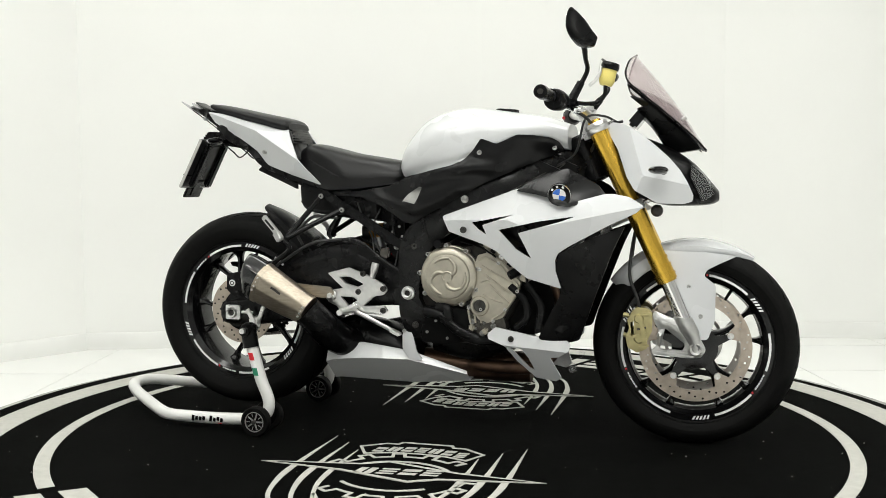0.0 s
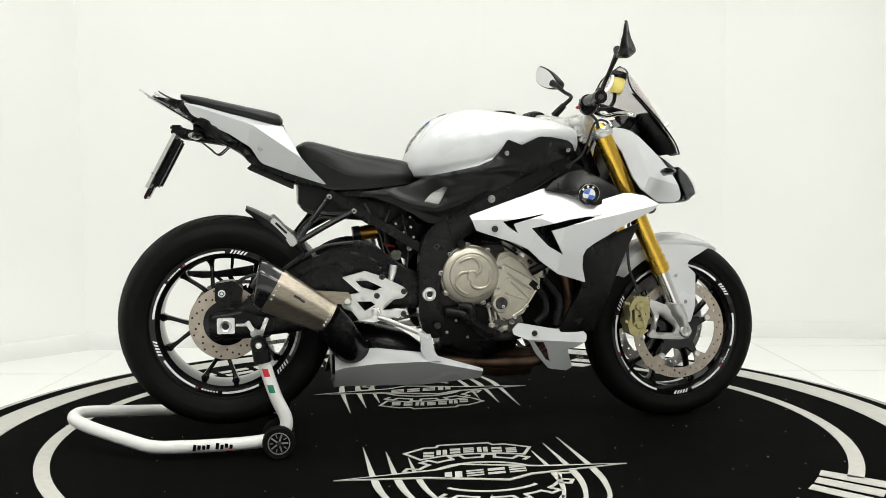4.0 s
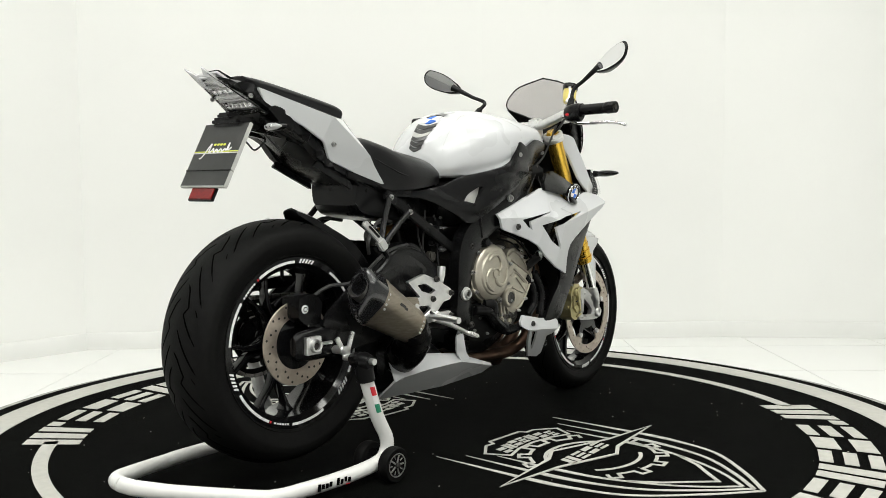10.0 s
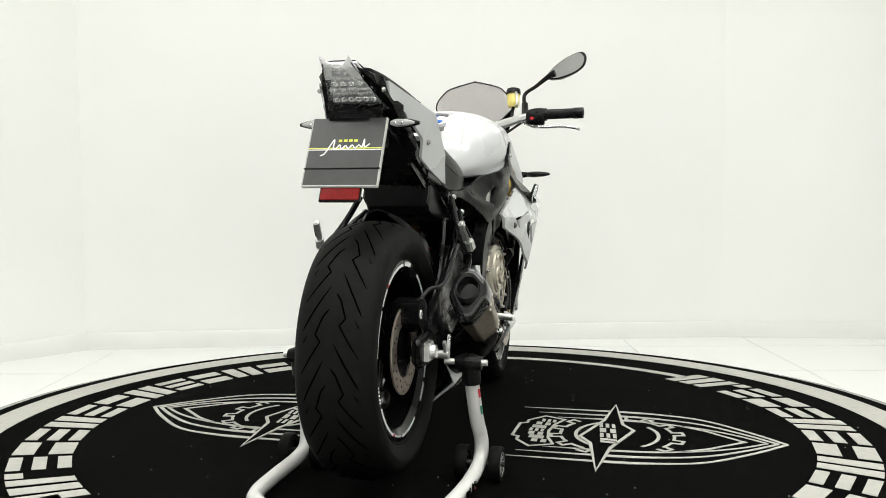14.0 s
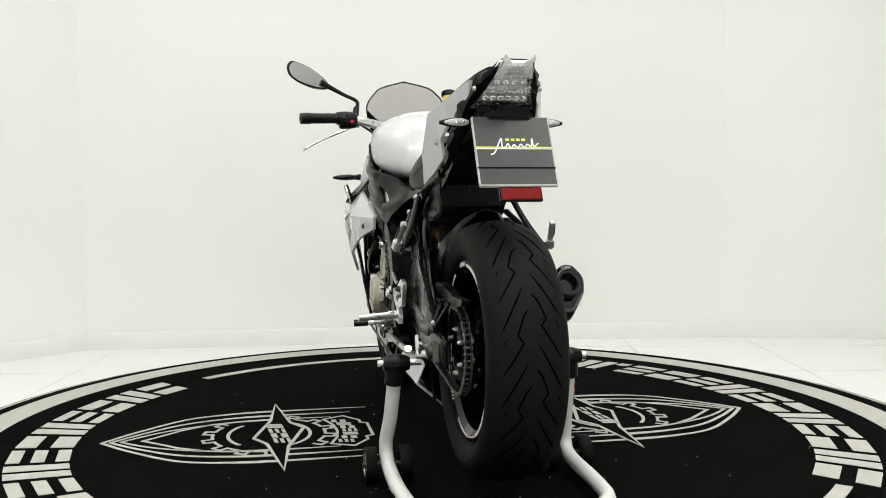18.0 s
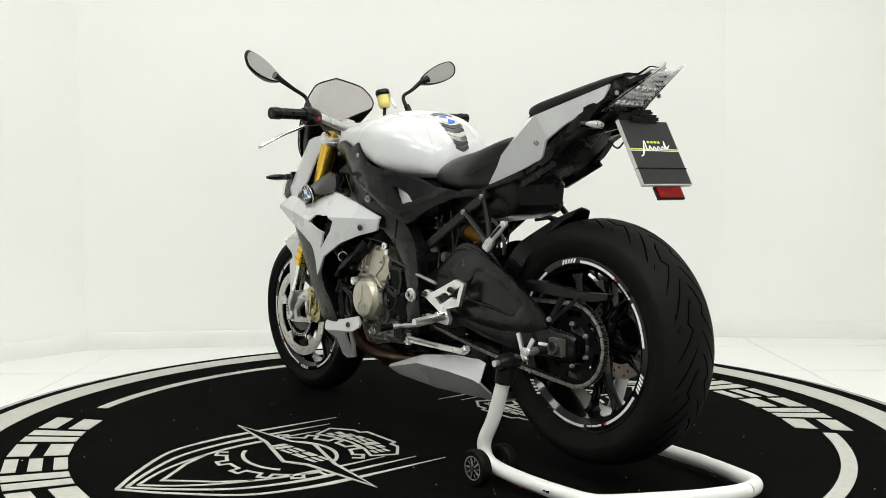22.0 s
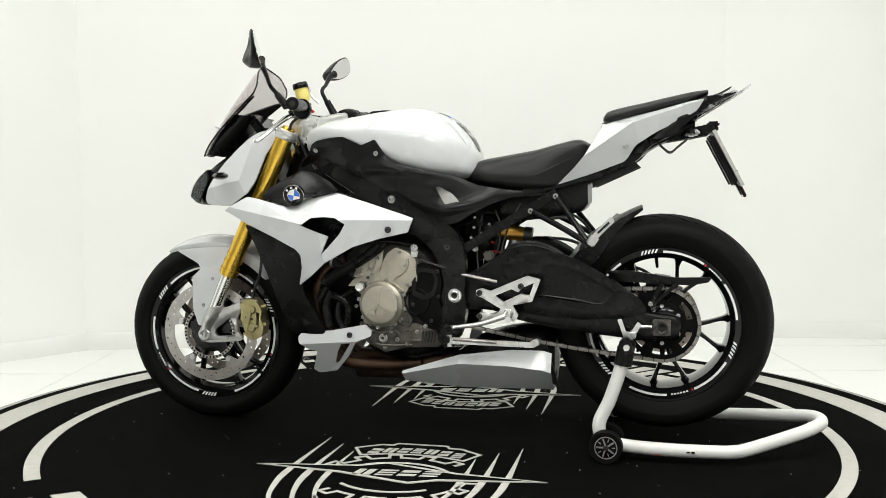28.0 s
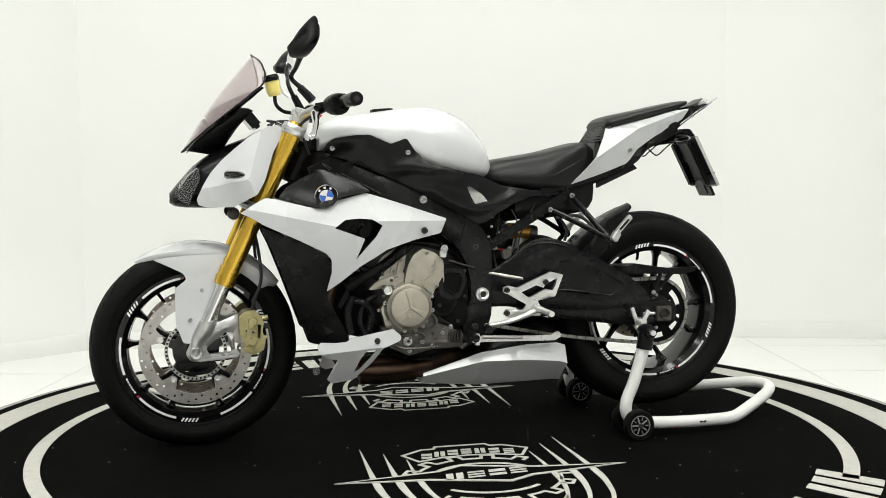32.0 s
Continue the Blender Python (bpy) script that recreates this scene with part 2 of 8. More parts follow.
def surface(controls, ease=2e-4):
    """y over (x, z) as a thin bent plate through a few known places."""
    c = np.array(controls, float)
    n = len(c)
    bend = lambda r: np.where(r > 1e-9, r * r * np.log(np.maximum(r, 1e-9)), 0.0)
    k = bend(np.hypot(c[:, None, 0] - c[None, :, 0], c[:, None, 1] - c[None, :, 1])) + ease * np.eye(n)
    p = np.column_stack([np.ones(n), c[:, 0], c[:, 1]])
    w = np.linalg.solve(np.block([[k, p], [p.T, np.zeros((3, 3))]]), np.r_[c[:, 2], np.zeros(3)])

    def y(x, z):
        return float(bend(np.hypot(c[:, 0] - x, c[:, 1] - z)) @ w[:n] + w[n] + w[n + 1] * x + w[n + 2] * z)
    return y


class Planes:
    """y over (x, z) as the innermost of several flat facets, each laid through its places (x, z, y)."""

    def __init__(self, groups):
        self.planes = []
        for g in groups:
            p = np.array(g, float)
            self.planes.append(np.linalg.lstsq(np.column_stack([p[:, 0], p[:, 1], np.ones(len(p))]), p[:, 2], rcond=None)[0])

    def __call__(self, x, z):
        return float(min(q[0] * x + q[1] * z + q[2] for q in self.planes))

    def creases(self, x0, x1, z0, z1, step=0.012):
        """Runs of places along which two facets meet."""
        runs = []
        for i, p in enumerate(self.planes):
            for q in self.planes[i + 1:]:
                d = p - q
                size = math.hypot(d[0], d[1])
                if size < 1e-9:
                    continue
                ox, oz, ux, uz = -d[0] * d[2] / size ** 2, -d[1] * d[2] / size ** 2, -d[1] / size, d[0] / size
                mid = ((x0 + x1) / 2 - ox) * ux + ((z0 + z1) / 2 - oz) * uz
                run = []
                for t in np.arange(-0.6, 0.6, step):
                    x, z = ox + ux * (mid + t), oz + uz * (mid + t)
                    if x0 < x < x1 and z0 < z < z1 and p[0] * x + p[1] * z + p[2] < self(x, z) + 1e-6:
                        run.append((x, z))
                    elif run:
                        runs.append(run)
                        run = []
                if run:
                    runs.append(run)
        return runs


def sided(y, s, shift=0.0):
    """The same surface on the left (1) or mirrored to the right (-1)."""
    def at(x, z):
        return s * (y(x, z) + shift)
    at.flat = y
    return at


def rounded(ring, r):
    """The outline with its corners cut round by about r."""
    out = []
    k = len(ring)
    for i in range(k):
        p, a, b = (np.array(ring[j % k], float) for j in (i, i - 1, i + 1))
        da, db = np.linalg.norm(a - p), np.linalg.norm(b - p)
        u, v = min(r, 0.4 * da) / (da + 1e-9), min(r, 0.4 * db) / (db + 1e-9)
        s, e = p + (a - p) * u, p + (b - p) * v
        out += [tuple(s), tuple(0.25 * s + 0.5 * p + 0.25 * e), tuple(e)]
    return out


def panel(outline, y, thick=0.006, holes=(), step=0.025, corner=0.008, lip=0.25):
    """A moulded sheet: outline in (x, z), lying at y (a number or y(x, z)) and thick towards the middle plane, with a turned edge."""
    from_y = y if callable(y) else (lambda x, z, k=y: k)
    rings = [rounded(outline, corner)] + [rounded(h, corner * 0.6) for h in holes]
    dense = []
    for ring in rings:
        some = []
        for a, b in zip(ring, ring[1:] + ring[:1]):
            cut = max(1, int(math.dist(a, b) / (step * 1.2)))
            some += [(a[0] + (b[0] - a[0]) * i / cut, a[1] + (b[1] - a[1]) * i / cut) for i in range(cut)]
        dense.append(some)
    pts = [p for ring in dense for p in ring]
    edges, first = [], 0
    for ring in dense:
        edges += [(first + i, first + (i + 1) % len(ring)) for i in range(len(ring))]
        first += len(ring)
    border = np.array(pts)
    creased = hasattr(from_y, "flat") and isinstance(from_y.flat, Planes)
    xs, zs = [p[0] for p in dense[0]], [p[1] for p in dense[0]]
    if creased:
        lip = 0.02
        for run in from_y.flat.creases(min(xs), max(xs), min(zs), max(zs)):
            first = len(pts)
            pts = pts + run
            edges += [(first + i, first + i + 1) for i in range(len(run) - 1)]

    def within(p):
        return inside(p, dense[0]) and not any(inside(p, h) for h in dense[1:])
    for gx in np.arange(min(xs), max(xs), step):
        for gz in np.arange(min(zs), max(zs), step):
            p = (gx + 0.13 * step, gz + 0.07 * step)
            if within(p) and np.hypot(*(border - p).T).min() > 0.45 * step:
                pts.append(p)
    from mathutils.geometry import delaunay_2d_cdt
    vs, _, fs, *_ = delaunay_2d_cdt([Vector(p) for p in pts], edges, [], 0, 1e-6)
    fs = [f for f in fs if within(tuple(sum((vs[i] for i in f), Vector((0, 0))) / len(f)))]
    n = len(vs)
    sign = 1 if from_y(*pts[0]) >= 0 else -1
    near = np.array([np.hypot(border[:, 0] - v.x, border[:, 1] - v.y).min() for v in vs])
    round_in = np.where(near < 1e-5, thick * lip, 0.0)
    front = [(v.x, from_y(v.x, v.y) - sign * round_in[i], v.y) for i, v in enumerate(vs)]
    back = [(x, yy - sign * (thick - (0 if round_in[i] == 0 else thick * lip)), z) for i, (x, yy, z) in enumerate(front)]
    faces = [tuple(f) for f in fs] + [tuple(i + n for i in f[::-1]) for f in fs]
    count = {}
    for f in fs:
        for a, b in zip(f, f[1:] + f[:1]):
            count[(a, b)] = 1
    for a, b in count:
        if (b, a) not in count:
            faces.append((a, a + n, b + n, b))
    return front + back, faces, 4.0 if creased else 35.0


def bolt(x, y, z, r=0.008, h=0.006, sign=1):
    """A flanged hex-socket bolt head that faces sideways."""
    s = 1 if sign > 0 else -1
    p = [(0.0, -0.3 * h), (0.38 * r, -0.3 * h), (0.42 * r, 0.55 * h), (0.62 * r, 0.6 * h), (0.7 * r, 0.1 * h), (0.95 * r, 0.05 * h), (r, -0.25 * h), (r, -0.8 * h)]
    return [(vx + x, s * vy + y, vz + z) for vx, vy, vz in lathe(p, 14)[0]], lathe(p, 14)[1]


# ---- room ----
FLOOR = -0.06
WALLS = [(-4.2, -0.95), (-1.82, 1.77), (0.2, 2.03), (1.5, 2.12), (2.6, 2.02), (4.4, 0.9), (4.4, -5.4), (-4.2, -5.4)]


def wall_piece(name, a, b, inward):
    a, b = Vector((*a, 0)), Vector((*b, 0))
    along = (b - a).normalized()
    out = Vector((along.y, -along.x, 0))
    if out.dot(a - Vector(inward)) < 0:
        out = -out
    quad = [a - along * 0.0, b + along * 0.0, b + out * 0.12, a + out * 0.12]
    verts = [(p.x, p.y, z) for z in (FLOOR - 0.1, CEILING + 0.1) for p in quad]
    me = mesh_of(verts, [(0, 1, 2, 3), (4, 5, 6, 7), (0, 1, 5, 4), (1, 2, 6, 5), (2, 3, 7, 6), (3, 0, 4, 7)])
    dim = name in ("wall_east", "wall_south", "wall_south_west")
    me.materials.append(DARKWALL if dim else WALL)
    ob = tagged(new(name, me), "plain grey painted wall of the photo room" if dim else "plain white painted wall of the photo room", "wall", kind="structure")
    verts, faces = [], []
    prof = [(0.0, 0.0), (0.012, 0.0), (0.012, 0.078), (0.007, 0.086), (0.0, 0.086)]
    ta, tb = a - out * 0.002, b - out * 0.002
    for p in (ta, tb):
        verts += [(p.x - out.x * d, p.y - out.y * d, FLOOR + h) for d, h in prof]
    k = len(prof)
    faces = [(i, (i + 1) % k, k + (i + 1) % k, k + i) for i in range(k)] + [tuple(range(k)), tuple(range(k, 2 * k))]
    part("baseboard", (verts, faces), SKIRT, ob, "pale glossy skirting tile along the wall")


for n, (a, b) in enumerate(zip(WALLS, WALLS[1:] + WALLS[:1])):
    wall_piece("wall_" + ("west", "north_west", "north", "north_east", "east_slant", "east", "south", "south_west")[n], a, b, (0, -1, 0))

floor = part("floor", ([(x, y, z) for z in (FLOOR - 0.14, FLOOR - 0.003) for x, y in ((-4.4, -5.6), (4.6, -5.6), (4.6, 2.4), (-4.4, 2.4))],
                       [(0, 1, 2, 3), (4, 5, 6, 7), (0, 1, 5, 4), (1, 2, 6, 5), (2, 3, 7, 6), (3, 0, 4, 7)]), GROUT, None)
tagged(floor, "white glazed floor tiles with thin grey joints", "floor", kind="structure")
ceiling = part("ceiling", ([(x, y, z) for z in (CEILING, CEILING + 0.1) for x, y in ((-4.4, -5.6), (4.6, -5.6), (4.6, 2.4), (-4.4, 2.4))],
                           [(0, 1, 2, 3), (4, 5, 6, 7), (0, 1, 5, 4), (1, 2, 6, 5), (2, 3, 7, 6), (3, 0, 4, 7)]), WALL, None)
tagged(ceiling, "plain white painted ceiling with light panels", "ceiling", kind="structure")
tile_mesh = mesh_of(*block(0.650, 0.650, 0.008, 0.2))
tile_mesh.materials.append(TILE)
for i in range(-10, 6):
    for j in range(-11, 3):
        m = pose(1.934 + 0.652 * i, 1.496 + 0.652 * j, FLOOR - 0.004)
        if -4.3 < m.translation.x < 4.5 and -5.5 < m.translation.y < 2.3 and math.hypot(*m.translation.xy) > 1.0:
            part("tile", tile_mesh, TILE, floor, "", m)
lamp_frame = mesh_of(*joined(*[block(1.26, 0.03, 0.04, 0.1, pose(0, s * 0.315, 0)) for s in (1, -1)], *[block(0.03, 0.60, 0.04, 0.1, pose(s * 0.615, 0, 0)) for s in (1, -1)]))
lamp_glass = mesh_of(*block(1.2, 0.6, 0.01, 0.1))
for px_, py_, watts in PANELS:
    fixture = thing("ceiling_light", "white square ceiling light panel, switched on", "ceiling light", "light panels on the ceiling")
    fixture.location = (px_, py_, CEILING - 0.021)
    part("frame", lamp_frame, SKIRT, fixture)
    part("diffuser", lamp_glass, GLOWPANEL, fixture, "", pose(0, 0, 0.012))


# ---- turntable ----
def flat_ring(r0, r1, a0, a1, z, h, n):
    """A flat curved strip between two angles in degrees, h thick."""
    verts, faces = [], []
    full = abs(a1 - a0) > 359.9
    for i in range(n if full else n + 1):
        a = radians(a0 + (a1 - a0) * i / n)
        for r, zz in ((r0, z - h), (r0, z), (r1, z), (r1, z - h)):
            verts.append((r * math.cos(a), r * math.sin(a), zz))
    k = len(verts) // 4
    for i in range(k if full else k - 1):
        for j in range(4):
            p, q = i * 4 + j, i * 4 + (j + 1) % 4
            faces.append((p, q, (q + 4) % (4 * k), (p + 4) % (4 * k)))
    if not full:
        faces += [(0, 1, 2, 3), (4 * k - 4, 4 * k - 3, 4 * k - 2, 4 * k - 1)]
    return verts, faces


def strokes(lines, width, z=0.0, h=0.0012, closed=False):
    """Flat painted bands along lines of (u, v); a line may carry its own widths."""
    verts, faces = [], []
    for line in lines:
        wide = width
        if isinstance(line, dict):
            wide, line = line["wide"], line["line"]
        p = np.array(line, float)
        k = len(p)
        ws = np.interp(np.linspace(0, 1, k), np.linspace(0, 1, len(np.atleast_1d(wide))), np.atleast_1d(wide))
        ring = closed and math.dist(p[0], p[-1]) > 1e-6
        base = len(verts)
        for i in range(k):
            before = p[i - 1] if i or ring else 2 * p[0] - p[1]
            after = p[(i + 1) % k] if i < k - 1 or ring else 2 * p[-1] - p[-2]
            d1, d2 = p[i] - before, after - p[i]
            d1, d2 = d1 / (np.linalg.norm(d1) + 1e-9), d2 / (np.linalg.norm(d2) + 1e-9)
            nn = np.array([-(d1 + d2)[1], (d1 + d2)[0]])
            nn = nn / (np.linalg.norm(nn) + 1e-9)
            reach = ws[i] / 2 / max(0.45, abs(nn @ np.array([-d1[1], d1[0]])))
            for s in (1, -1):
                verts.append((*(p[i] + s * reach * nn), z + h))
            for s in (1, -1):
                verts.append((*(p[i] + s * reach * nn), z - h))
        for i in range(k if ring else k - 1):
            a, b = base + 4 * i, base + 4 * ((i + 1) % k)
            faces += [(a, a + 1, b + 1, b), (a, b, b + 2, a + 2), (a + 1, a + 3, b + 3, b + 1)]
    return verts, faces


def polygon_plate(ring, z, h=0.0012):
    k = len(ring)
    return [(x, y, z + h) for x, y in ring] + [(x, y, z - h) for x, y in ring], [tuple(range(k)), tuple(range(k, 2 * k))[::-1]] + [(i, (i + 1) % k, k + (i + 1) % k, k + i) for i in range(k)]


PRINTED = Matrix.Translation((PRINT_X, PRINT_Y, 0))
turntable = thing("turntable", "round black carpeted turntable with cream printed rings and emblems", "turntable")
part("platform", lathe([(0.0, -0.055), (1.60, -0.055), (1.604, -0.05), (1.604, -0.012), (1.598, -0.008), (0.0, -0.008)], 160, "z"), RIMGREY, turntable, "scuffed grey platform edge")
part("carpet", lathe([(0.0, -0.012), (1.552, -0.012), (1.555, -0.006), (1.552, 0.0), (0.0, 0.0)], 160, "z"), CARPET, turntable, "black felt carpet, lightly dusted")
dust = random.Random(7)
bits = []
for i in range(110):
    r, a, w = 1.38 * math.sqrt(dust.random()), dust.random() * 2 * math.pi, dust.uniform(0.0008, 0.0022)
    x, y, n = r * math.cos(a), r * math.sin(a), dust.choice((4, 5, 6))
    bits.append(polygon_plate([(x + w * dust.uniform(0.5, 1.4) * math.cos(2 * math.pi * k / n), y + w * dust.uniform(0.5, 1.4) * math.sin(2 * math.pi * k / n)) for k in range(n)], 0.0008, 0.0007))
tagged(part("lint", joined(*bits), PRINT, turntable, "pale specks of dust on the carpet"), "pale specks of dust on the carpet", kind="stuff")
part("ring", moved(flat_ring(1.3888, 1.497, 0, 360, 0.0014, 0.003, 200), PRINTED), PRINT, turntable, "wide cream ring")
for a0, a1 in ((-38.6, 40.3), (139.5, 226.5)):
    part("arc", moved(flat_ring(1.1828, 1.2244, a0, a1, 0.0014, 0.003, 60), PRINTED), PRINT, turntable, "narrow cream arc")


def printed_bars(kind, wide, tall):
    """Plain slanted bars in the room of one printed mark."""
    s, w, t, b = 0.18 * tall, wide, tall, 0.27 * tall
    if kind == 0:
        rings = [[(0, 0), (w, 0), (w, 0.36 * t), (0, 0.36 * t)], [(0, 0.60 * t), (w, 0.60 * t), (w, t), (0, t)]]
    elif kind == 1:
        rings = [[(0, k * t), (w, k * t), (w, (k + 0.22) * t), (0, (k + 0.22) * t)] for k in (0.0, 0.39, 0.78)]
    elif kind == 2:
        rings = [[(0, 0), (0.42 * w, 0), (0.42 * w, t), (0, t)], [(0.58 * w, 0), (w, 0), (w, t), (0.58 * w, t)]]
    elif kind == 3:
        rings = [[(0, 0), (b, 0), (b, b), (0, b)]]
    else:
        rings = [[(0, 0), (b, 0), (b, t), (0, t)]]
    return [[(x + s * y / t, y) for x, y in r] for r in rings]


KINDS = (0, 2, 0, 1, 2, 0, 1, 2, 1, 0, 1, 3, 4, 2)
for middle in (-87.0, 92.0):
    angle = middle - 45.0
    for kind in KINDS:
        wide = {3: 0.035, 4: 0.04}.get(kind, 0.126)
        pieces = []
        for ring in printed_bars(kind, wide, 0.168):
            bent = []
            for x, y in ring:
                a, r = radians(angle) + x / 1.2, 1.285 - y
                bent.append((PRINT_X + r * math.cos(a), PRINT_Y + r * math.sin(a)))
            pieces.append(polygon_plate(bent, 0.0002))
        part("printed_mark", joined(*pieces), PRINT, turntable)
        angle += math.degrees((wide + 0.0285) / 1.2)


def emblem(m):
    """The printed emblem: spear, gear, ring, banner and claw lines; v grows outwards."""
    z = 0.0002
    lay = lambda data: moved(data, m)
    spear = [[(-0.39, 0.0), (-0.16, 0.022), (0.05, 0.078), (0.12, 0.04), (0.39, 0.0), (0.16, -0.022), (-0.05, -0.078), (-0.12, -0.04)]]
    part("spear_field", lay(polygon_plate(spear[0], z + 0.0016)), CARPET, turntable)
    part("spear", lay(strokes(spear, 0.011, z + 0.0022, closed=True)), PRINT, turntable)
    k = 64
    round_ = [(0.155 * math.cos(2 * math.pi * i / k), 0.03 + 0.125 * math.sin(2 * math.pi * i / k)) for i in range(k)]
    for lo, hi in ((0.13 * k, 0.42 * k), (0.56 * k, 0.94 * k)):
        part("ring_half", lay(strokes([round_[int(lo):int(hi)]], 0.011, z)), PRINT, turntable)
    gear = []
    for i in range(14):
        for f, r in ((-0.42, 0.185), (-0.2, 0.185), (-0.16, 0.217), (0.16, 0.217), (0.2, 0.185), (0.42, 0.185)):
            a = 2 * math.pi * (i + f) / 14
            gear.append((r * math.cos(a) * 1.05, 0.03 + r * math.sin(a) * 0.93))
    n = len(gear)
    part("gear", lay(strokes([gear[int(0.04 * n):int(0.42 * n)]], 0.010, z)), PRINT, turntable)
    part("gear", lay(strokes([gear[int(0.58 * n):int(0.92 * n)]], 0.010, z)), PRINT, turntable)
    banner = [(-0.185, -0.215), (-0.12, -0.262), (-0.085, -0.262), (-0.075, -0.283), (0.075, -0.283), (0.085, -0.262), (0.12, -0.262), (0.185, -0.215), (0.15, -0.148), (0.08, -0.172), (0.0, -0.18), (-0.08, -0.172), (-0.15, -0.148)]
    part("banner", lay(strokes([banner], 0.009, z, closed=True)), PRINT, turntable)
    for i, kind in enumerate((0, 2, 0, 1, 2, 0, 1)):
        x0 = -0.138 + i * 0.0405
        drop = 0.24 * (x0 + 0.015) ** 2 / 0.15
        part("printed_mark", lay(joined(*[polygon_plate([(x0 + x, -0.196 - y + drop) for x, y in r], z) for r in printed_bars(kind, 0.031, 0.046)])), PRINT, turntable)
    for i, kind in enumerate((2, 1, 0, 1)):
        x0 = -0.115 + i * 0.06
        part("printed_mark", lay(joined(*[polygon_plate([(x0 + x, 0.028 - y - 0.10 * (x0 + x)) for x, y in r], z + 0.0022) for r in printed_bars(kind, 0.048, 0.050)])), PRINT, turntable)
    for s in (-1, 1):
        for i, (u, v, w, tip) in enumerate(((0.295, -0.305, 0.012, 0.525), (0.235, -0.245, 0.012, 0.50), (0.18, -0.175, 0.010, 0.47))):
            line = [(s * u, v), (s * (u + 0.002), 0.0), (s * (u - 0.01), 0.15), (s * (u - 0.055), 0.29), (s * (u * 0.38), 0.43 - 0.02 * i), (0.0, tip)]
            part("claw_line", lay(strokes([{"line": curve_through(line, 30), "wide": (0.002, w * 1.8, w, w, w)}], w, z)), PRINT, turntable)
    part("crest", lay(strokes([[(-0.15, 0.22), (-0.10, 0.30), (-0.07, 0.33), (0.0, 0.405), (0.07, 0.33), (0.10, 0.30), (0.15, 0.22)]], 0.011, z)), PRINT, turntable)


emblem(PRINTED @ Matrix.Translation((0, -0.518, 0)) @ Matrix.Diagonal((1, -1, 1, 1)))
emblem(PRINTED @ Matrix.Translation((0, 0.518, 0)) @ Matrix.Diagonal((-1, 1, 1, 1)))

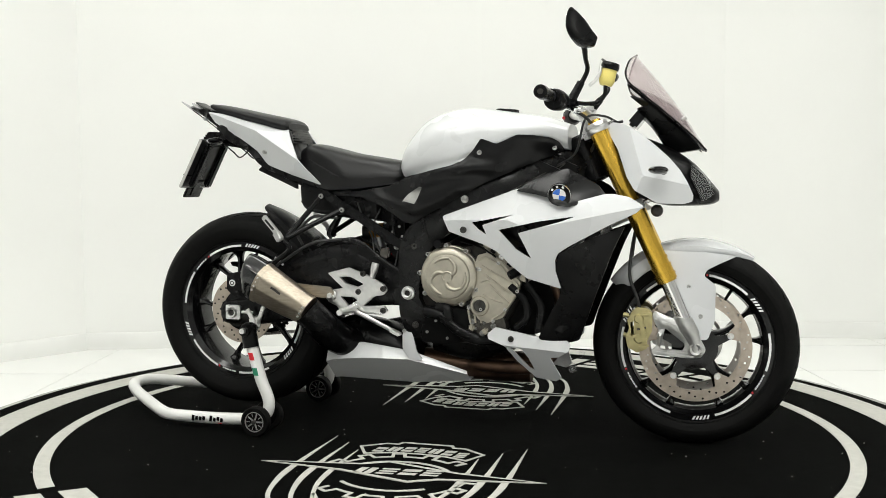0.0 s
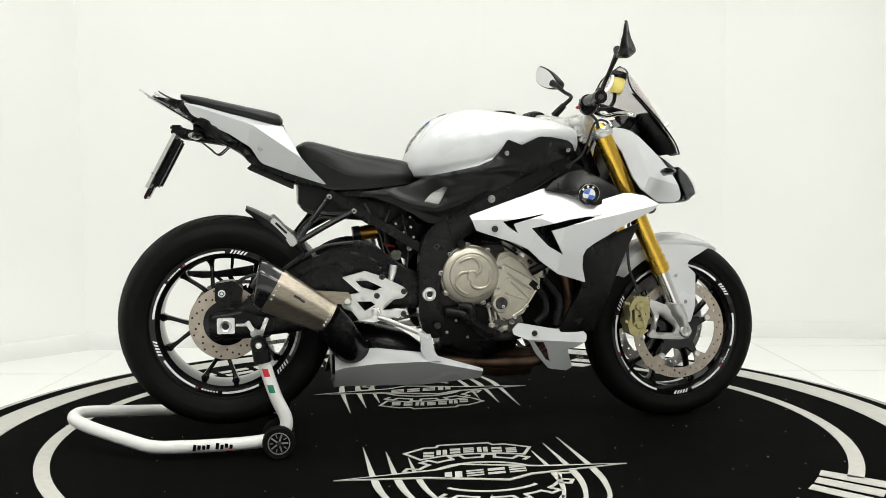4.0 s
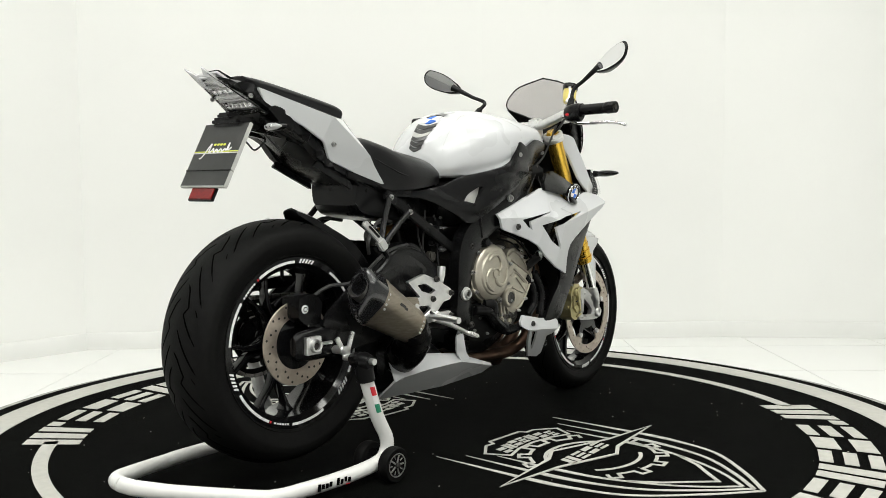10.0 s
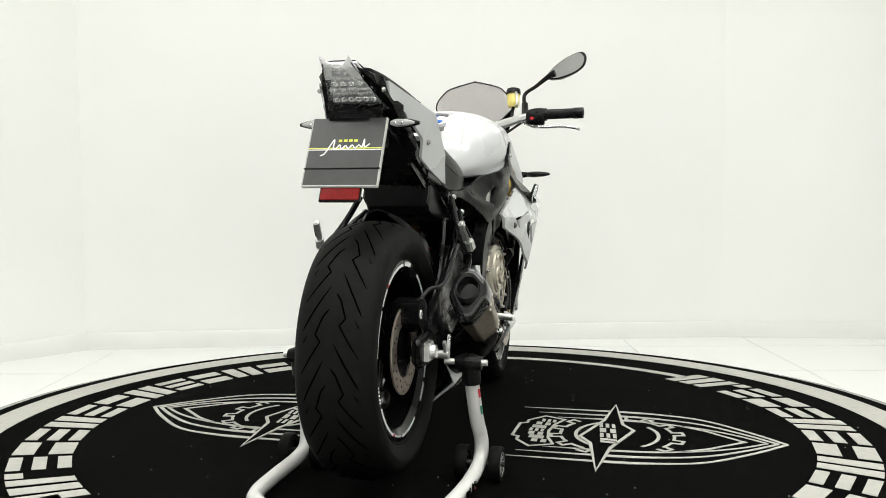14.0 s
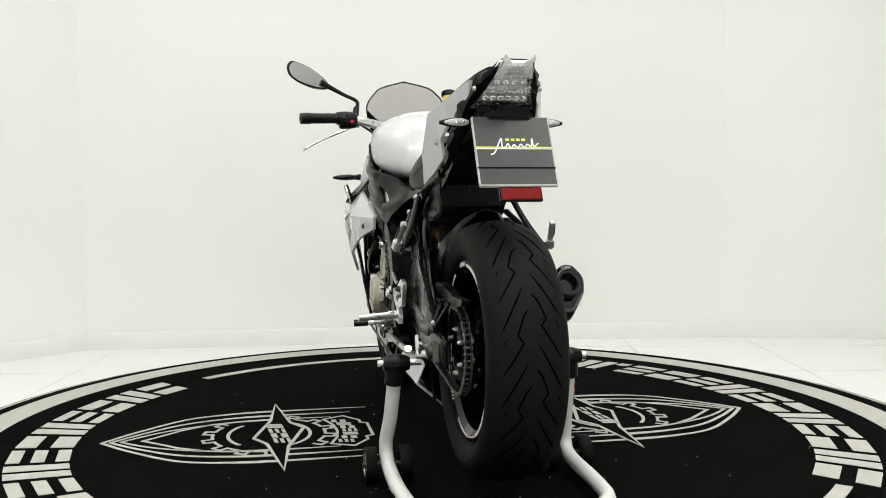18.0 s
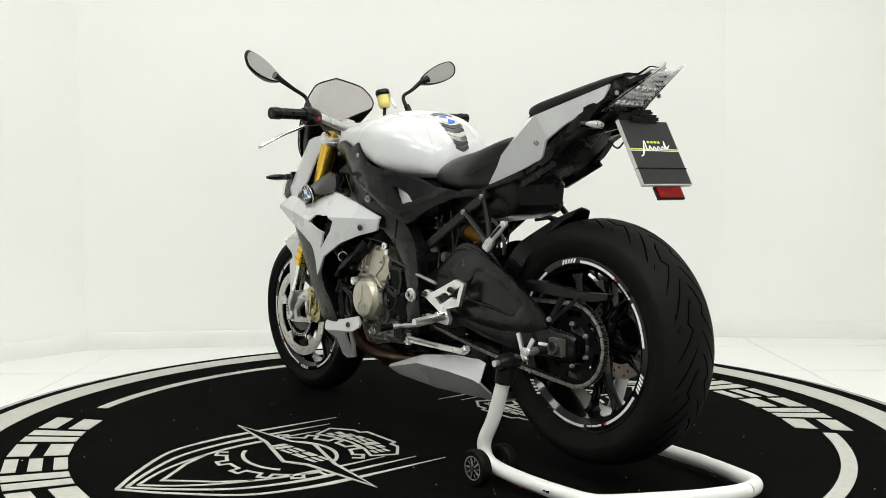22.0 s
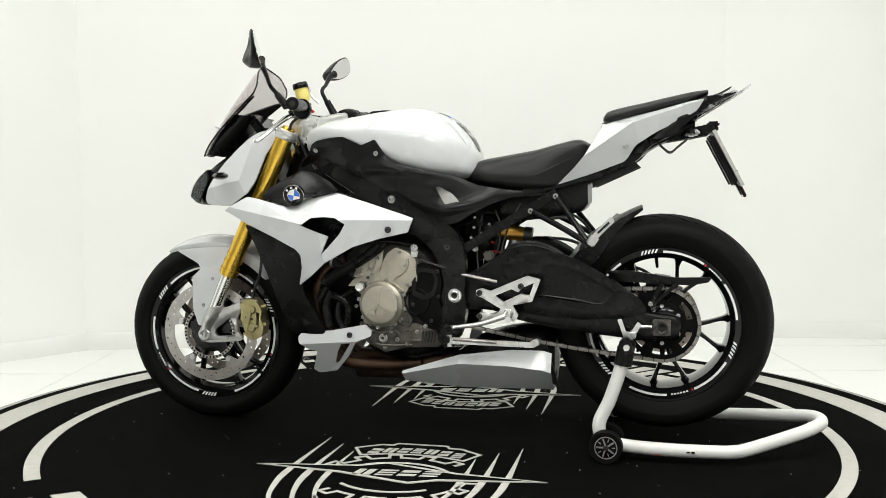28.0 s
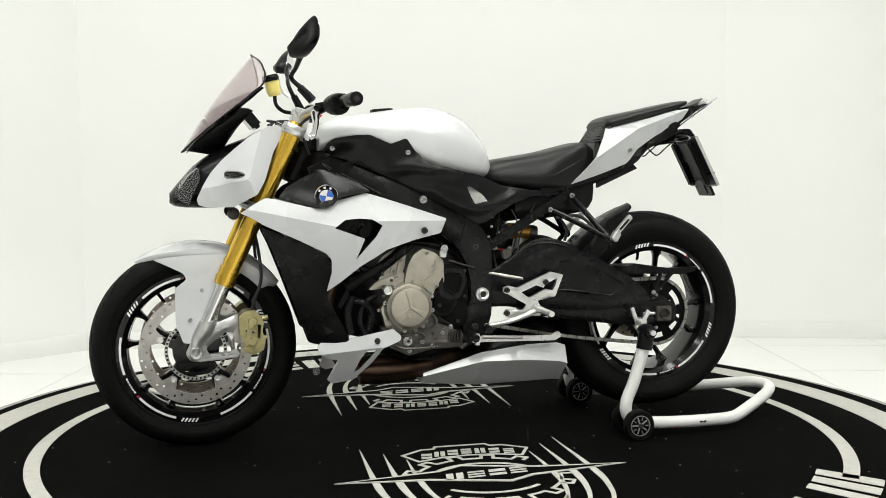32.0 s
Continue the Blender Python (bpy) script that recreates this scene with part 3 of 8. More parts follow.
# ---- paddock stand ----
paddock_stand = thing("paddock_stand", "white tubular paddock stand under the rear wheel axle", "stand")
for s in (-1, 1):
    y = 0.245 * s
    leg = part("side_tube", tube([(-0.572, 0.232 * s, 0.285), (-0.535, 0.238 * s, 0.17), (-0.505, y, 0.10), (-0.52, y, 0.055), (-0.58, y, 0.04), (-0.70, y, 0.035), (-0.82, y * 0.97, 0.034), (-0.865, y * 0.93, 0.034), (-0.91, y * 0.85, 0.039), (-1.05, y * 0.46, 0.065), (-1.10, y * 0.28, 0.076), (-1.122, y * 0.14, 0.080), (-1.128, 0.0, 0.081)], 0.0185, 16, 72), STANDWHITE, paddock_stand)
    for off in (0.045, -0.045):
        wy = y + off
        wheel = part("wheel", moved(lathe([(0.030, -0.014), (0.043, -0.015), (0.046, -0.010), (0.046, 0.010), (0.043, 0.015), (0.030, 0.014)], 32), pose(-0.527, wy, 0.0462)), RUBBER, leg, "small black rubber castor")
        hub = [moved(disc(0.0295, 0.022, 24), pose(-0.527, wy, 0.0462))]
        part("hub", joined(*hub), PLASTIC, leg)
        star = []
        for i in range(5):
            star.append(moved(block(0.026, 0.003, 0.0045, 0.2), pose(-0.527, wy + 0.0118 * (1 if off > 0 else -1), 0.0462) @ pose(0, 0, 0, 0, 72 * i, 0) @ pose(0.013, 0, 0)))
            star.append(moved(block(0.010, 0.002, 0.0025, 0.2), pose(-0.527, wy + 0.012 * (1 if off > 0 else -1), 0.0462) @ pose(0, 0, 0, 0, 72 * i + 36, 0) @ pose(0.021, 0, 0)))
        star.append(moved(disc(0.006, 0.012, 12), pose(-0.527, wy + 0.012 * (1 if off > 0 else -1), 0.0462)))
        star.append(moved(lathe([(0.0285, -0.001), (0.0285, 0.001), (0.0315, 0.001), (0.0315, -0.001)], 32, closed=True), pose(-0.527, wy + 0.0135 * (1 if off > 0 else -1), 0.0462)))
        part("hubcap", joined(*star), ALLOY, leg, "grey star-shaped hub cap")
    part("axle", moved(disc(0.007, 0.13, 12), pose(-0.527, y, 0.0462)), DARKSTEEL, leg)
    part("collar", tube([(-0.577, 0.232 * s, 0.315), (-0.568, 0.233 * s, 0.265)], 0.0245, 16), PLASTIC, leg)
    part("knob", tube([(-0.579, 0.262 * s, 0.318), (-0.579, 0.195 * s, 0.318)], (0.017, 0.024, 0.024, 0.017), 14), PLASTIC, leg)
    part("pin", tube([(-0.579, 0.276 * s, 0.320), (-0.579, 0.165 * s, 0.320)], 0.0085, 12), BRUSHED, leg)
    part("fork_hook", joined(bar_between((-0.585, 0.172 * s, 0.33), (-0.612, 0.172 * s, 0.375), 0.014, 0.008), bar_between((-0.575, 0.172 * s, 0.33), (-0.555, 0.172 * s, 0.385), 0.012, 0.008), bar_between((-0.592, 0.172 * s, 0.335), (-0.566, 0.172 * s, 0.335), 0.03, 0.008)), BRUSHED, leg, "bare alloy spool hook")
    if s < 0:
        p0, p1 = Vector((-0.5625, -0.2335, 0.250)), Vector((-0.5415, -0.2375, 0.180))
        for f0, f1, lo, hi, mat, nm in ((0.0, 0.33, -118, -62, RED, "red_patch"), (0.34, 0.66, -118, -62, STICKER, "white_patch"), (0.67, 1.0, -118, -62, GREEN, "green_patch"), (0.0, 1.0, -60, -35, GLOSSY, "black_patch")):
            verts = []
            for f in (f0, f1):
                for a in np.linspace(lo, hi, 7):
                    for r in (0.0183, 0.0193):
                        verts.append(tuple(p0 + (p1 - p0) * f + Vector((r * math.cos(radians(a)), r * math.sin(radians(a)), 0))))
            part(nm, (verts, [(2 * k + o, 2 * k + 2 + o, 16 + 2 * k + o, 14 + 2 * k + o) for k in range(6) for o in (0, 1)] + [(0, 1, 15, 14), (12, 13, 27, 26)]), mat, leg)
    for i in range(9):
        if i == 4 or (s > 0 and i > 1):
            continue
        part("printed_bar", block(0.009, 0.0015, (0.018 if i in (0, 5) else 0.012) * (1.0 if s < 0 else 0.3), 0.1, pose(-0.76 + 0.0125 * i, y + 0.0187 * s, 0.036 + 0.002 * math.sin(3 * i), 0, 8, 0)), GLOSSY, leg)
    part("printed_line", block(0.012, 0.0015, 0.002, 0.1, pose(-0.665, y + 0.0187 * s, 0.024)), RED, leg)


# ---- motorcycle ----
motorcycle = thing("motorcycle", "white and black naked sports motorcycle with gold fork on a stand", "motorcycle")
HEAD = Vector((0.452, 0, 0.925))
FORK = (Vector((0.7675, 0, 0.292)) - Vector((0.484, 0, 0.925))).normalized()
TURNED = Matrix.Translation(HEAD) @ Matrix.Rotation(radians(STEER), 4, -FORK) @ Matrix.Translation(-HEAD)
FRONT, REAR = (0.7675, 0.0, 0.294), (-0.673, -0.008, 0.361)


def both(name, data, mat, parent, label="", m=None):
    part(name, data, mat, parent, label, m)
    part(name, flip(data), mat, parent, label, m)


def tyre_profile(half, crown, low):
    """(radius, y) pairs from one bead over the crown to the other."""
    pts = [(low, 0.76), (low + 0.02, 0.90), (low + 0.042, 0.99), (crown - 0.048, 1.0), (crown - 0.029, 0.93), (crown - 0.0125, 0.68), (crown - 0.003, 0.34), (crown, 0.0)]
    some = curve_through([(r, half * f) for r, f in pts], 20)
    return [tuple(p) for p in some] + [(r, -y) for r, y in some[-2::-1]]


def wheel(name, centre, half, crown, lip, m, label, first):
    """A cast wheel: rim barrel, hub, ten spokes, tyre, tread and rim tape."""
    c = Matrix.Translation(centre)
    w = half * 0.80
    barrel = [(lip + 0.004, w), (lip + 0.002, w - 0.008), (lip - 0.012, w - 0.012), (lip - 0.020, w - 0.03), (lip - 0.024, 0.02), (lip - 0.024, -0.02), (lip - 0.020, -w + 0.03), (lip - 0.012, -w + 0.012), (lip + 0.002, -w + 0.008), (lip + 0.004, -w), (lip - 0.012, -w), (lip - 0.026, -w + 0.012), (lip - 0.029, -w + 0.04), (lip - 0.031, 0.0), (lip - 0.029, w - 0.04), (lip - 0.026, w - 0.012), (lip - 0.012, w)]
    rim = part(name, moved(lathe(barrel, 96, closed=True), c), RIM, motorcycle, label, m)
    part("tyre", moved(lathe(tyre_profile(half, crown, lip), 128), c), RUBBER, rim, "black road tyre with angled tread grooves")
    part("hub", moved(lathe([(0.014, -0.06), (0.036, -0.06), (0.040, -0.04), (0.034, -0.015), (0.034, 0.015), (0.040, 0.04), (0.036, 0.06), (0.014, 0.06)], 32, closed=True), c), RIM, rim)
    for i in range(10):
        mid = radians(first + 72 * (i // 2))
        way = 1 if i % 2 else -1
        a, b = mid + way * radians(13.5), mid + way * radians(6)
        p = [(0.030 * math.cos(mid + way * 0.5), way * 0.006, 0.030 * math.sin(mid + way * 0.5)), (0.10 * math.cos(b), way * 0.004, 0.10 * math.sin(b)), ((lip - 0.052) * math.cos(a), 0.0, (lip - 0.052) * math.sin(a)), ((lip - 0.029) * math.cos(a + way * 0.015), 0.0, (lip - 0.029) * math.sin(a + way * 0.015))]
        rings = []
        for (x, y, z), wd, dp in zip(p, (0.014, 0.0072, 0.0062, 0.013), (0.024, 0.016, 0.014, 0.024)):
            t = Vector((-math.sin(a), 0, math.cos(a)))
            o = Vector((x, y, z))
            rings.append([tuple(o + t * wd * u + Vector((0, dp * v, 0))) for u, v in ((-1, -0.7), (-0.6, -1), (0.6, -1), (1, -0.7), (1, 0.7), (0.6, 1), (-0.6, 1), (-1, 0.7))])
        part("spoke", moved(loft(rings, 16, steps=12), c), RIM, rim)
    v = radians(first + 38)
    part("valve", moved(tube([((lip - 0.028) * math.cos(v), 0.0, (lip - 0.028) * math.sin(v)), ((lip - 0.052) * math.cos(v), -0.006, (lip - 0.052) * math.sin(v)), ((lip - 0.060) * math.cos(v), -0.014, (lip - 0.060) * math.sin(v))], (0.0055, 0.0045, 0.004), 8), c), PLASTIC, rim)
    return rim, c


def tape(rim, c, lip, w, side, start, end, mat=STICKER, slant=0.0, wide=0.0085):
    """A curved strip of tape on the rim's edge, from start to end in degrees."""
    n = max(1, int((end - start) / 4))
    verts, faces = [], []
    for i in range(n + 1):
        a = start + (end - start) * i / n
        for r, shift in ((lip - 0.011, -slant), (lip - 0.011 + wide, slant)):
            for off in (0.0003, 0.0018):
                b = radians(a + shift)
                verts.append((r * math.cos(b), side * (w + off), r * math.sin(b)))
    for i in range(n):
        k = 4 * i
        faces += [(k, k + 2, k + 6, k + 4), (k + 1, k + 3, k + 7, k + 5), (k, k + 1, k + 5, k + 4), (k + 2, k + 3, k + 7, k + 6)]
    faces += [(0, 1, 3, 2), (4 * n, 4 * n + 1, 4 * n + 3, 4 * n + 2)]
    part("rim_tape", moved((verts, faces), c), mat, rim)


def grooves(rim, c, half, crown, lip, count, way):
    """Dark zigzag tread cuts on both shoulders, as ribbons let into the rubber, the cuts' shade put into their colour;
    way is the sense in which they trail.
    """
    prof = np.array(tyre_profile(half, crown, lip))
    keep = np.argsort(prof[:, 1])
    radius_at = lambda y: float(np.interp(y, prof[keep, 1], prof[keep, 0])) + 0.0006
    cuts = (((0.06, -2.0), (0.19, 1.0), (0.35, 8.3), (0.22, 11.3), (0.86, 28.7)), ((0.12, 18.5), (0.46, 29.0), (0.80, 40.0)), ((0.58, 9.0), (0.90, 19.5)))
    pieces = []
    for i in range(count):
        for s in (-1, 1):
            for cut in cuts:
                line = []
                for (f0, a0), (f1, a1) in zip(cut, cut[1:]):
                    line += [(half * (f0 + (f1 - f0) * k / 4), radians(a0 + (a1 - a0) * k / 4) * crown) for k in range(4)]
                line = np.array(line + [(half * cut[-1][0], radians(cut[-1][1]) * crown)])
                along = np.gradient(line, axis=0)
                along /= np.linalg.norm(along, axis=1)[:, None]
                side = np.column_stack([-along[:, 1], along[:, 0]])
                verts, faces = [], []
                n = len(line)
                for k, (p, q) in enumerate(zip(line, side)):
                    w = half * 0.019 * min(1.0, 0.25 + k * 0.5, 0.15 + (n - 1 - k) * 0.4)
                    for e in (-w, w):
                        y, arc = p + q * e
                        b = way * (arc / crown) + 2 * math.pi * (i + (0.22 if s > 0 else 0.0)) / count
                        r = radius_at(y)
                        verts += [(r * math.cos(b), s * y, r * math.sin(b)), ((r - 0.003) * math.cos(b), s * y, (r - 0.003) * math.sin(b))]
                for k in range(n - 1):
                    q = 4 * k
                    faces += [(q, q + 2, q + 6, q + 4), (q, q + 1, q + 5, q + 4), (q + 2, q + 3, q + 7, q + 6)]
                pieces.append((verts, faces))
    tagged(part("tread", moved(joined(*pieces), c), GROOVE, rim), kind="stuff")


front_rim, FC = wheel("front_wheel", FRONT, 0.060, 0.2985, 0.2190, TURNED, "black ten-spoke cast front wheel", 19)
rear_rim, RC = wheel("rear_wheel", REAR, 0.095, 0.320, 0.2190, None, "black ten-spoke cast rear wheel", 46.5)
grooves(front_rim, FC, 0.060, 0.2985, 0.2190, 11, -1)
grooves(rear_rim, RC, 0.095, 0.320, 0.2190, 12, 1)
for rim, c, w, turn in ((front_rim, FC, 0.048, 36), (rear_rim, RC, 0.076, 80)):
    for side in (-1, 1):
        for k in range(3):
            a = turn + 120 * k - 6.5
            for i in range(5):
                tape(rim, c, 0.219, w, side, a + 2.7 * i, a + 2.7 * i + 1.5, slant=0.8 * side, wide=0.011)
            tape(rim, c, 0.219, w, side, a + 17, a + 50, wide=0.0065)
            tape(rim, c, 0.219, w, side, a + 51, a + 52.2, RED, wide=0.006)
            for i in range(6):
                tape(rim, c, 0.219, w, side, a + 55 + 2.4 * i, a + 56.6 + 2.4 * i, wide=0.0045)
            tape(rim, c, 0.219, w, side, a + 72, a + 102, wide=0.0065)


# ---- bodywork ----
def from_row(rows):
    """Rings of points (x, y, z), closed over the middle plane from a half profile of (y, z) pairs."""
    rings = []
    for x, half in rows:
        rings.append([(x, y, z) for y, z in half] + [(x, -y, z) for y, z in half[::-1] if y > 1e-6])
    return rings


# tank shell: half sections from the lower edge up over the shoulder to the crown
TANK = [
    (0.404, [(0.080, 0.872), (0.104, 0.878), (0.118, 0.895), (0.112, 0.924), (0.078, 0.944), (0.0, 0.950)]),
    (0.380, [(0.088, 0.874), (0.116, 0.884), (0.132, 0.902), (0.124, 0.932), (0.086, 0.952), (0.0, 0.958)]),
    (0.330, [(0.115, 0.892), (0.146, 0.902), (0.156, 0.918), (0.146, 0.945), (0.098, 0.966), (0.0, 0.974)]),
    (0.250, [(0.140, 0.885), (0.168, 0.896), (0.178, 0.914), (0.168, 0.946), (0.110, 0.976), (0.0, 0.987)]),
    (0.205, [(0.148, 0.866), (0.174, 0.876), (0.184, 0.900), (0.174, 0.946), (0.114, 0.982), (0.0, 0.994)]),
    (0.160, [(0.156, 0.850), (0.182, 0.866), (0.192, 0.894), (0.182, 0.946), (0.116, 0.986), (0.0, 1.000)]),
    (0.080, [(0.158, 0.815), (0.188, 0.838), (0.198, 0.878), (0.186, 0.940), (0.114, 0.990), (0.0, 1.006)]),
    (0.010, [(0.140, 0.795), (0.172, 0.822), (0.184, 0.865), (0.172, 0.928), (0.104, 0.978), (0.0, 0.992)]),
    (-0.050, [(0.108, 0.790), (0.142, 0.812), (0.155, 0.850), (0.142, 0.905), (0.086, 0.950), (0.0, 0.963)]),
    (-0.100, [(0.075, 0.790), (0.108, 0.806), (0.118, 0.834), (0.105, 0.875), (0.060, 0.899), (0.0, 0.909)]),
    (-0.122, [(0.052, 0.795), (0.072, 0.805), (0.080, 0.822), (0.070, 0.842), (0.040, 0.856), (0.0, 0.862)]),
]
tank = part("tank_cover", loft(from_row(TANK), 44, steps=60), WHITE, motorcycle, "glossy white tank cover")


import functools
from mathutils.bvhtree import BVHTree
tank_skin = BVHTree.FromPolygons([tuple(v.co) for v in tank.data.vertices], [tuple(p.vertices) for p in tank.data.polygons])
PAD_AT = Vector((-0.02, 0, 0.85))


def on_tank(along, y, lift):
    """A place on the tank's rear slope: along its middle line in degrees from upright, y sideways."""
    way = Vector((-math.sin(radians(along)), 0, math.cos(radians(along))))
    hit, normal, _, _ = tank_skin.ray_cast(PAD_AT + Vector((0, y, 0)) + way * 0.5, -way)
    return tuple(hit + (normal if normal.dot(way) > 0 else -normal) * lift)


def pad_strip(name, a0, a1, half, mat, dip=7.0):
    verts, faces = [], []
    for y in np.linspace(-half, half, 11):
        for a in (a0, a1):
            bend = dip * (abs(y) / half) ** 1.5
            verts += [on_tank(a - bend, y, 0.0022), on_tank(a - bend, y, -0.002)]
    for j in range(10):
        k = 4 * j
        faces += [(k, k + 2, k + 6, k + 4), (k, k + 1, k + 5, k + 4), (k + 2, k + 3, k + 7, k + 6)]
    part(name, (verts, faces), mat, tank)


# tank pad: a roundel above dark and silver ribs
for i in range(6):
    pad_strip("tank_pad_rib", 24 + 9.5 * i, 31.8 + 9.5 * i, 0.040 - 0.003 * i, PAD if i != 2 else CARDEDGE)
pad_strip("tank_pad_rib", -12, -5, 0.036, PAD, -5.0)
for q in range(4):
    verts, faces = [], []
    for i in range(7):
        a = radians(90 * q + 15 * i + 20)
        for r in (0.0015, 0.027):
            verts += [on_tank(9 + math.degrees(r * math.cos(a) / 0.15), r * math.sin(a), lift) for lift in (0.0028, -0.001)]
    for i in range(6):
        k = 4 * i
        faces += [(k, k + 2, k + 6, k + 4), (k + 2, k + 3, k + 7, k + 6)]
    part("roundel_quarter", (verts, faces), BLUE if q % 2 else PALE, tank)
part("filler_cap", moved(disc(0.036, 0.012, 32, "z"), pose(0.20, 0, 0.995, 0, 4, 0)), GLOSSY, tank, "black filler cap")

# seams of the centre cover
def on_tank_side(x, z, s, lift=0.0):
    hit, normal, _, _ = tank_skin.ray_cast(Vector((x, s * 0.6, z)), Vector((0, -s, 0)))
    return None if hit is None else tuple(hit + Vector((0, s * lift, 0)))


def tank_half(x, z):
    """Half the tank's width about a place seen from the side."""
    wide = [0.0]
    for dx in (-0.014, 0.0, 0.014):
        for dz in (-0.012, 0.0, 0.012, 0.024):
            p = on_tank_side(x + dx, z + dz, 1)
            if p:
                wide.append(p[1] - 0.15 * max(0.0, dz))
    return max(wide)


for s in (1, -1):
    for seam in ([(0.178, 0.915), (0.182, 0.943), (0.161, 0.958), (0.134, 0.973), (0.111, 0.983)], [(0.041, 0.988), (0.002, 0.980), (-0.032, 0.961), (-0.064, 0.931), (-0.088, 0.900), (-0.105, 0.870)]):
        line = [p for p in (on_tank_side(x, z, s, 0.0002) for x, z in seam) if p]
        if len(line) > 2:
            part("cover_seam", tube(line, 0.0006, 6, 30), CARDEDGE, tank)

# black side covers under the tank
COVER_F = [(0.428, 0.871, 0.085), (0.405, 0.918, 0.090), (0.370, 0.917, 0.112), (0.310, 0.921, 0.158), (0.258, 0.920, 0.178), (0.205, 0.894, 0.190), (0.155, 0.910, 0.196), (0.136, 0.867, 0.199), (0.069, 0.831, 0.198), (-0.022, 0.812, 0.182), (-0.089, 0.798, 0.150), (-0.157, 0.768, 0.135), (-0.260, 0.758, 0.122), (-0.372, 0.754, 0.105), (-0.363, 0.731, 0.108), (-0.242, 0.728, 0.130), (-0.122, 0.675, 0.165), (-0.082, 0.646, 0.172), (-0.052, 0.642, 0.176), (-0.013, 0.670, 0.188), (0.077, 0.716, 0.194), (0.176, 0.769, 0.186), (0.292, 0.819, 0.150), (0.242, 0.864, 0.186), (0.110, 0.789, 0.206), (-0.005, 0.749, 0.196), (-0.106, 0.732, 0.160)]
COVER_BASE = surface([(x, z, y) for x, z, y in COVER_F])


@functools.lru_cache(maxsize=None)
def cover_grid(i, j):
    x, z = i * 0.012, j * 0.012
    return max(COVER_BASE(x, z), tank_half(x, z) + 0.004)


FOLDS = (((0.015, 0.060, 0.138, 0.200), (0.797, 0.806, 0.817, 0.811), 0.009, 0.040, 0.020),
         ((-0.187, -0.153, -0.108, -0.052, 0.015, 0.055, 0.091), (0.737, 0.720, 0.704, 0.692, 0.713, 0.732, 0.755), 0.008, 0.034, 0.020),
         ((-0.024, 0.015, 0.060), (0.757, 0.763, 0.769), 0.004, 0.030, 0.016))


def cover_fold(x, z):
    """Moulded ledges: a slope that faces up, over an undercut."""
    y = 0.0
    for xs, zs, rise, above, below in FOLDS:
        near = min(1.0, max(0.0, (x - xs[0] + 0.03) / 0.03), max(0.0, (xs[-1] + 0.03 - x) / 0.03))
        d = z - float(np.interp(x, xs, zs))
        y += rise * near * 0.5 * (1 + math.cos(math.pi * min(1.0, d / above if d >= 0 else -d / below)))
    return y


@functools.lru_cache(maxsize=None)
def cover_y(x, z):
    """The side cover's surface: over the tank's flank, smoothed."""
    total = weight = 0.0
    i0, j0 = round(x / 0.012), round(z / 0.012)
    for i in range(i0 - 5, i0 + 6):
        for j in range(j0 - 5, j0 + 6):
            w = math.exp(-((i * 0.012 - x) ** 2 + (j * 0.012 - z) ** 2) / 0.0004)
            total, weight = total + w * cover_grid(i, j), weight + w
    return total / weight + 0.002 + cover_fold(x, z)


COVER = [(0.397, 0.868), (0.380, 0.894), (0.362, 0.904), (0.308, 0.912), (0.266, 0.914), (0.206, 0.887), (0.161, 0.904), (0.137, 0.868), (0.110, 0.841), (0.069, 0.825), (-0.022, 0.805), (-0.076, 0.795), (-0.138, 0.767), (-0.237, 0.752), (-0.340, 0.747), (-0.328, 0.737), (-0.237, 0.732), (-0.179, 0.712), (-0.121, 0.682), (-0.081, 0.656), (-0.052, 0.653), (-0.013, 0.676), (0.078, 0.723), (0.177, 0.777), (0.289, 0.825)]
SLOT = [(-0.020, 0.762), (-0.032, 0.764), (-0.065, 0.745), (-0.088, 0.721), (-0.047, 0.711), (-0.035, 0.732)]
for s in (1, -1):
    y = (lambda x, z, s=s: s * cover_y(x, z))
    cover = part("side_cover", panel(COVER, y, 0.012, [SLOT], 0.009, 0.006, 0.12), SATIN, motorcycle, "black moulded side cover with an air slot")
    part("slot_fin", panel([(-0.017, 0.765), (-0.035, 0.764), (-0.072, 0.740), (-0.092, 0.715), (-0.047, 0.705), (-0.029, 0.732)], s * 0.174, 0.004), CARDEDGE, cover, "pale grey inner fin")
    for x, z, yy in ((0.157, 0.8625, 0.196), (0.368, 0.876, 0.146)):
        part("bolt", bolt(x, s * (cover_y(x, z) + 0.002), z, 0.0075, 0.006, s), BOLT, cover)

# frame spars
FRAME_Y = surface([(0.40, 0.865, 0.085), (0.11, 0.727, 0.192), (-0.07, 0.44, 0.165), (-0.08, 0.30, 0.152), (0.25, 0.80, 0.158), (0.0, 0.66, 0.180), (-0.1, 0.55, 0.170), (0.30, 0.74, 0.150), (0.42, 0.80, 0.07)])
SPAR = [(0.414, 0.868), (0.387, 0.865), (0.289, 0.828), (0.177, 0.781), (0.078, 0.726), (-0.022, 0.678), (-0.061, 0.649), (-0.085, 0.623), (-0.100, 0.583), (-0.105, 0.533), (-0.105, 0.378), (-0.092, 0.331), (-0.078, 0.304), (-0.031, 0.304), (-0.016, 0.340), (-0.020, 0.378), (-0.043, 0.424), (-0.041, 0.474), (-0.027, 0.533), (0.002, 0.583), (0.045, 0.620), (0.111, 0.643), (0.210, 0.696), (0.293, 0.736), (0.375, 0.774), (0.441, 0.786), (0.454, 0.832)]
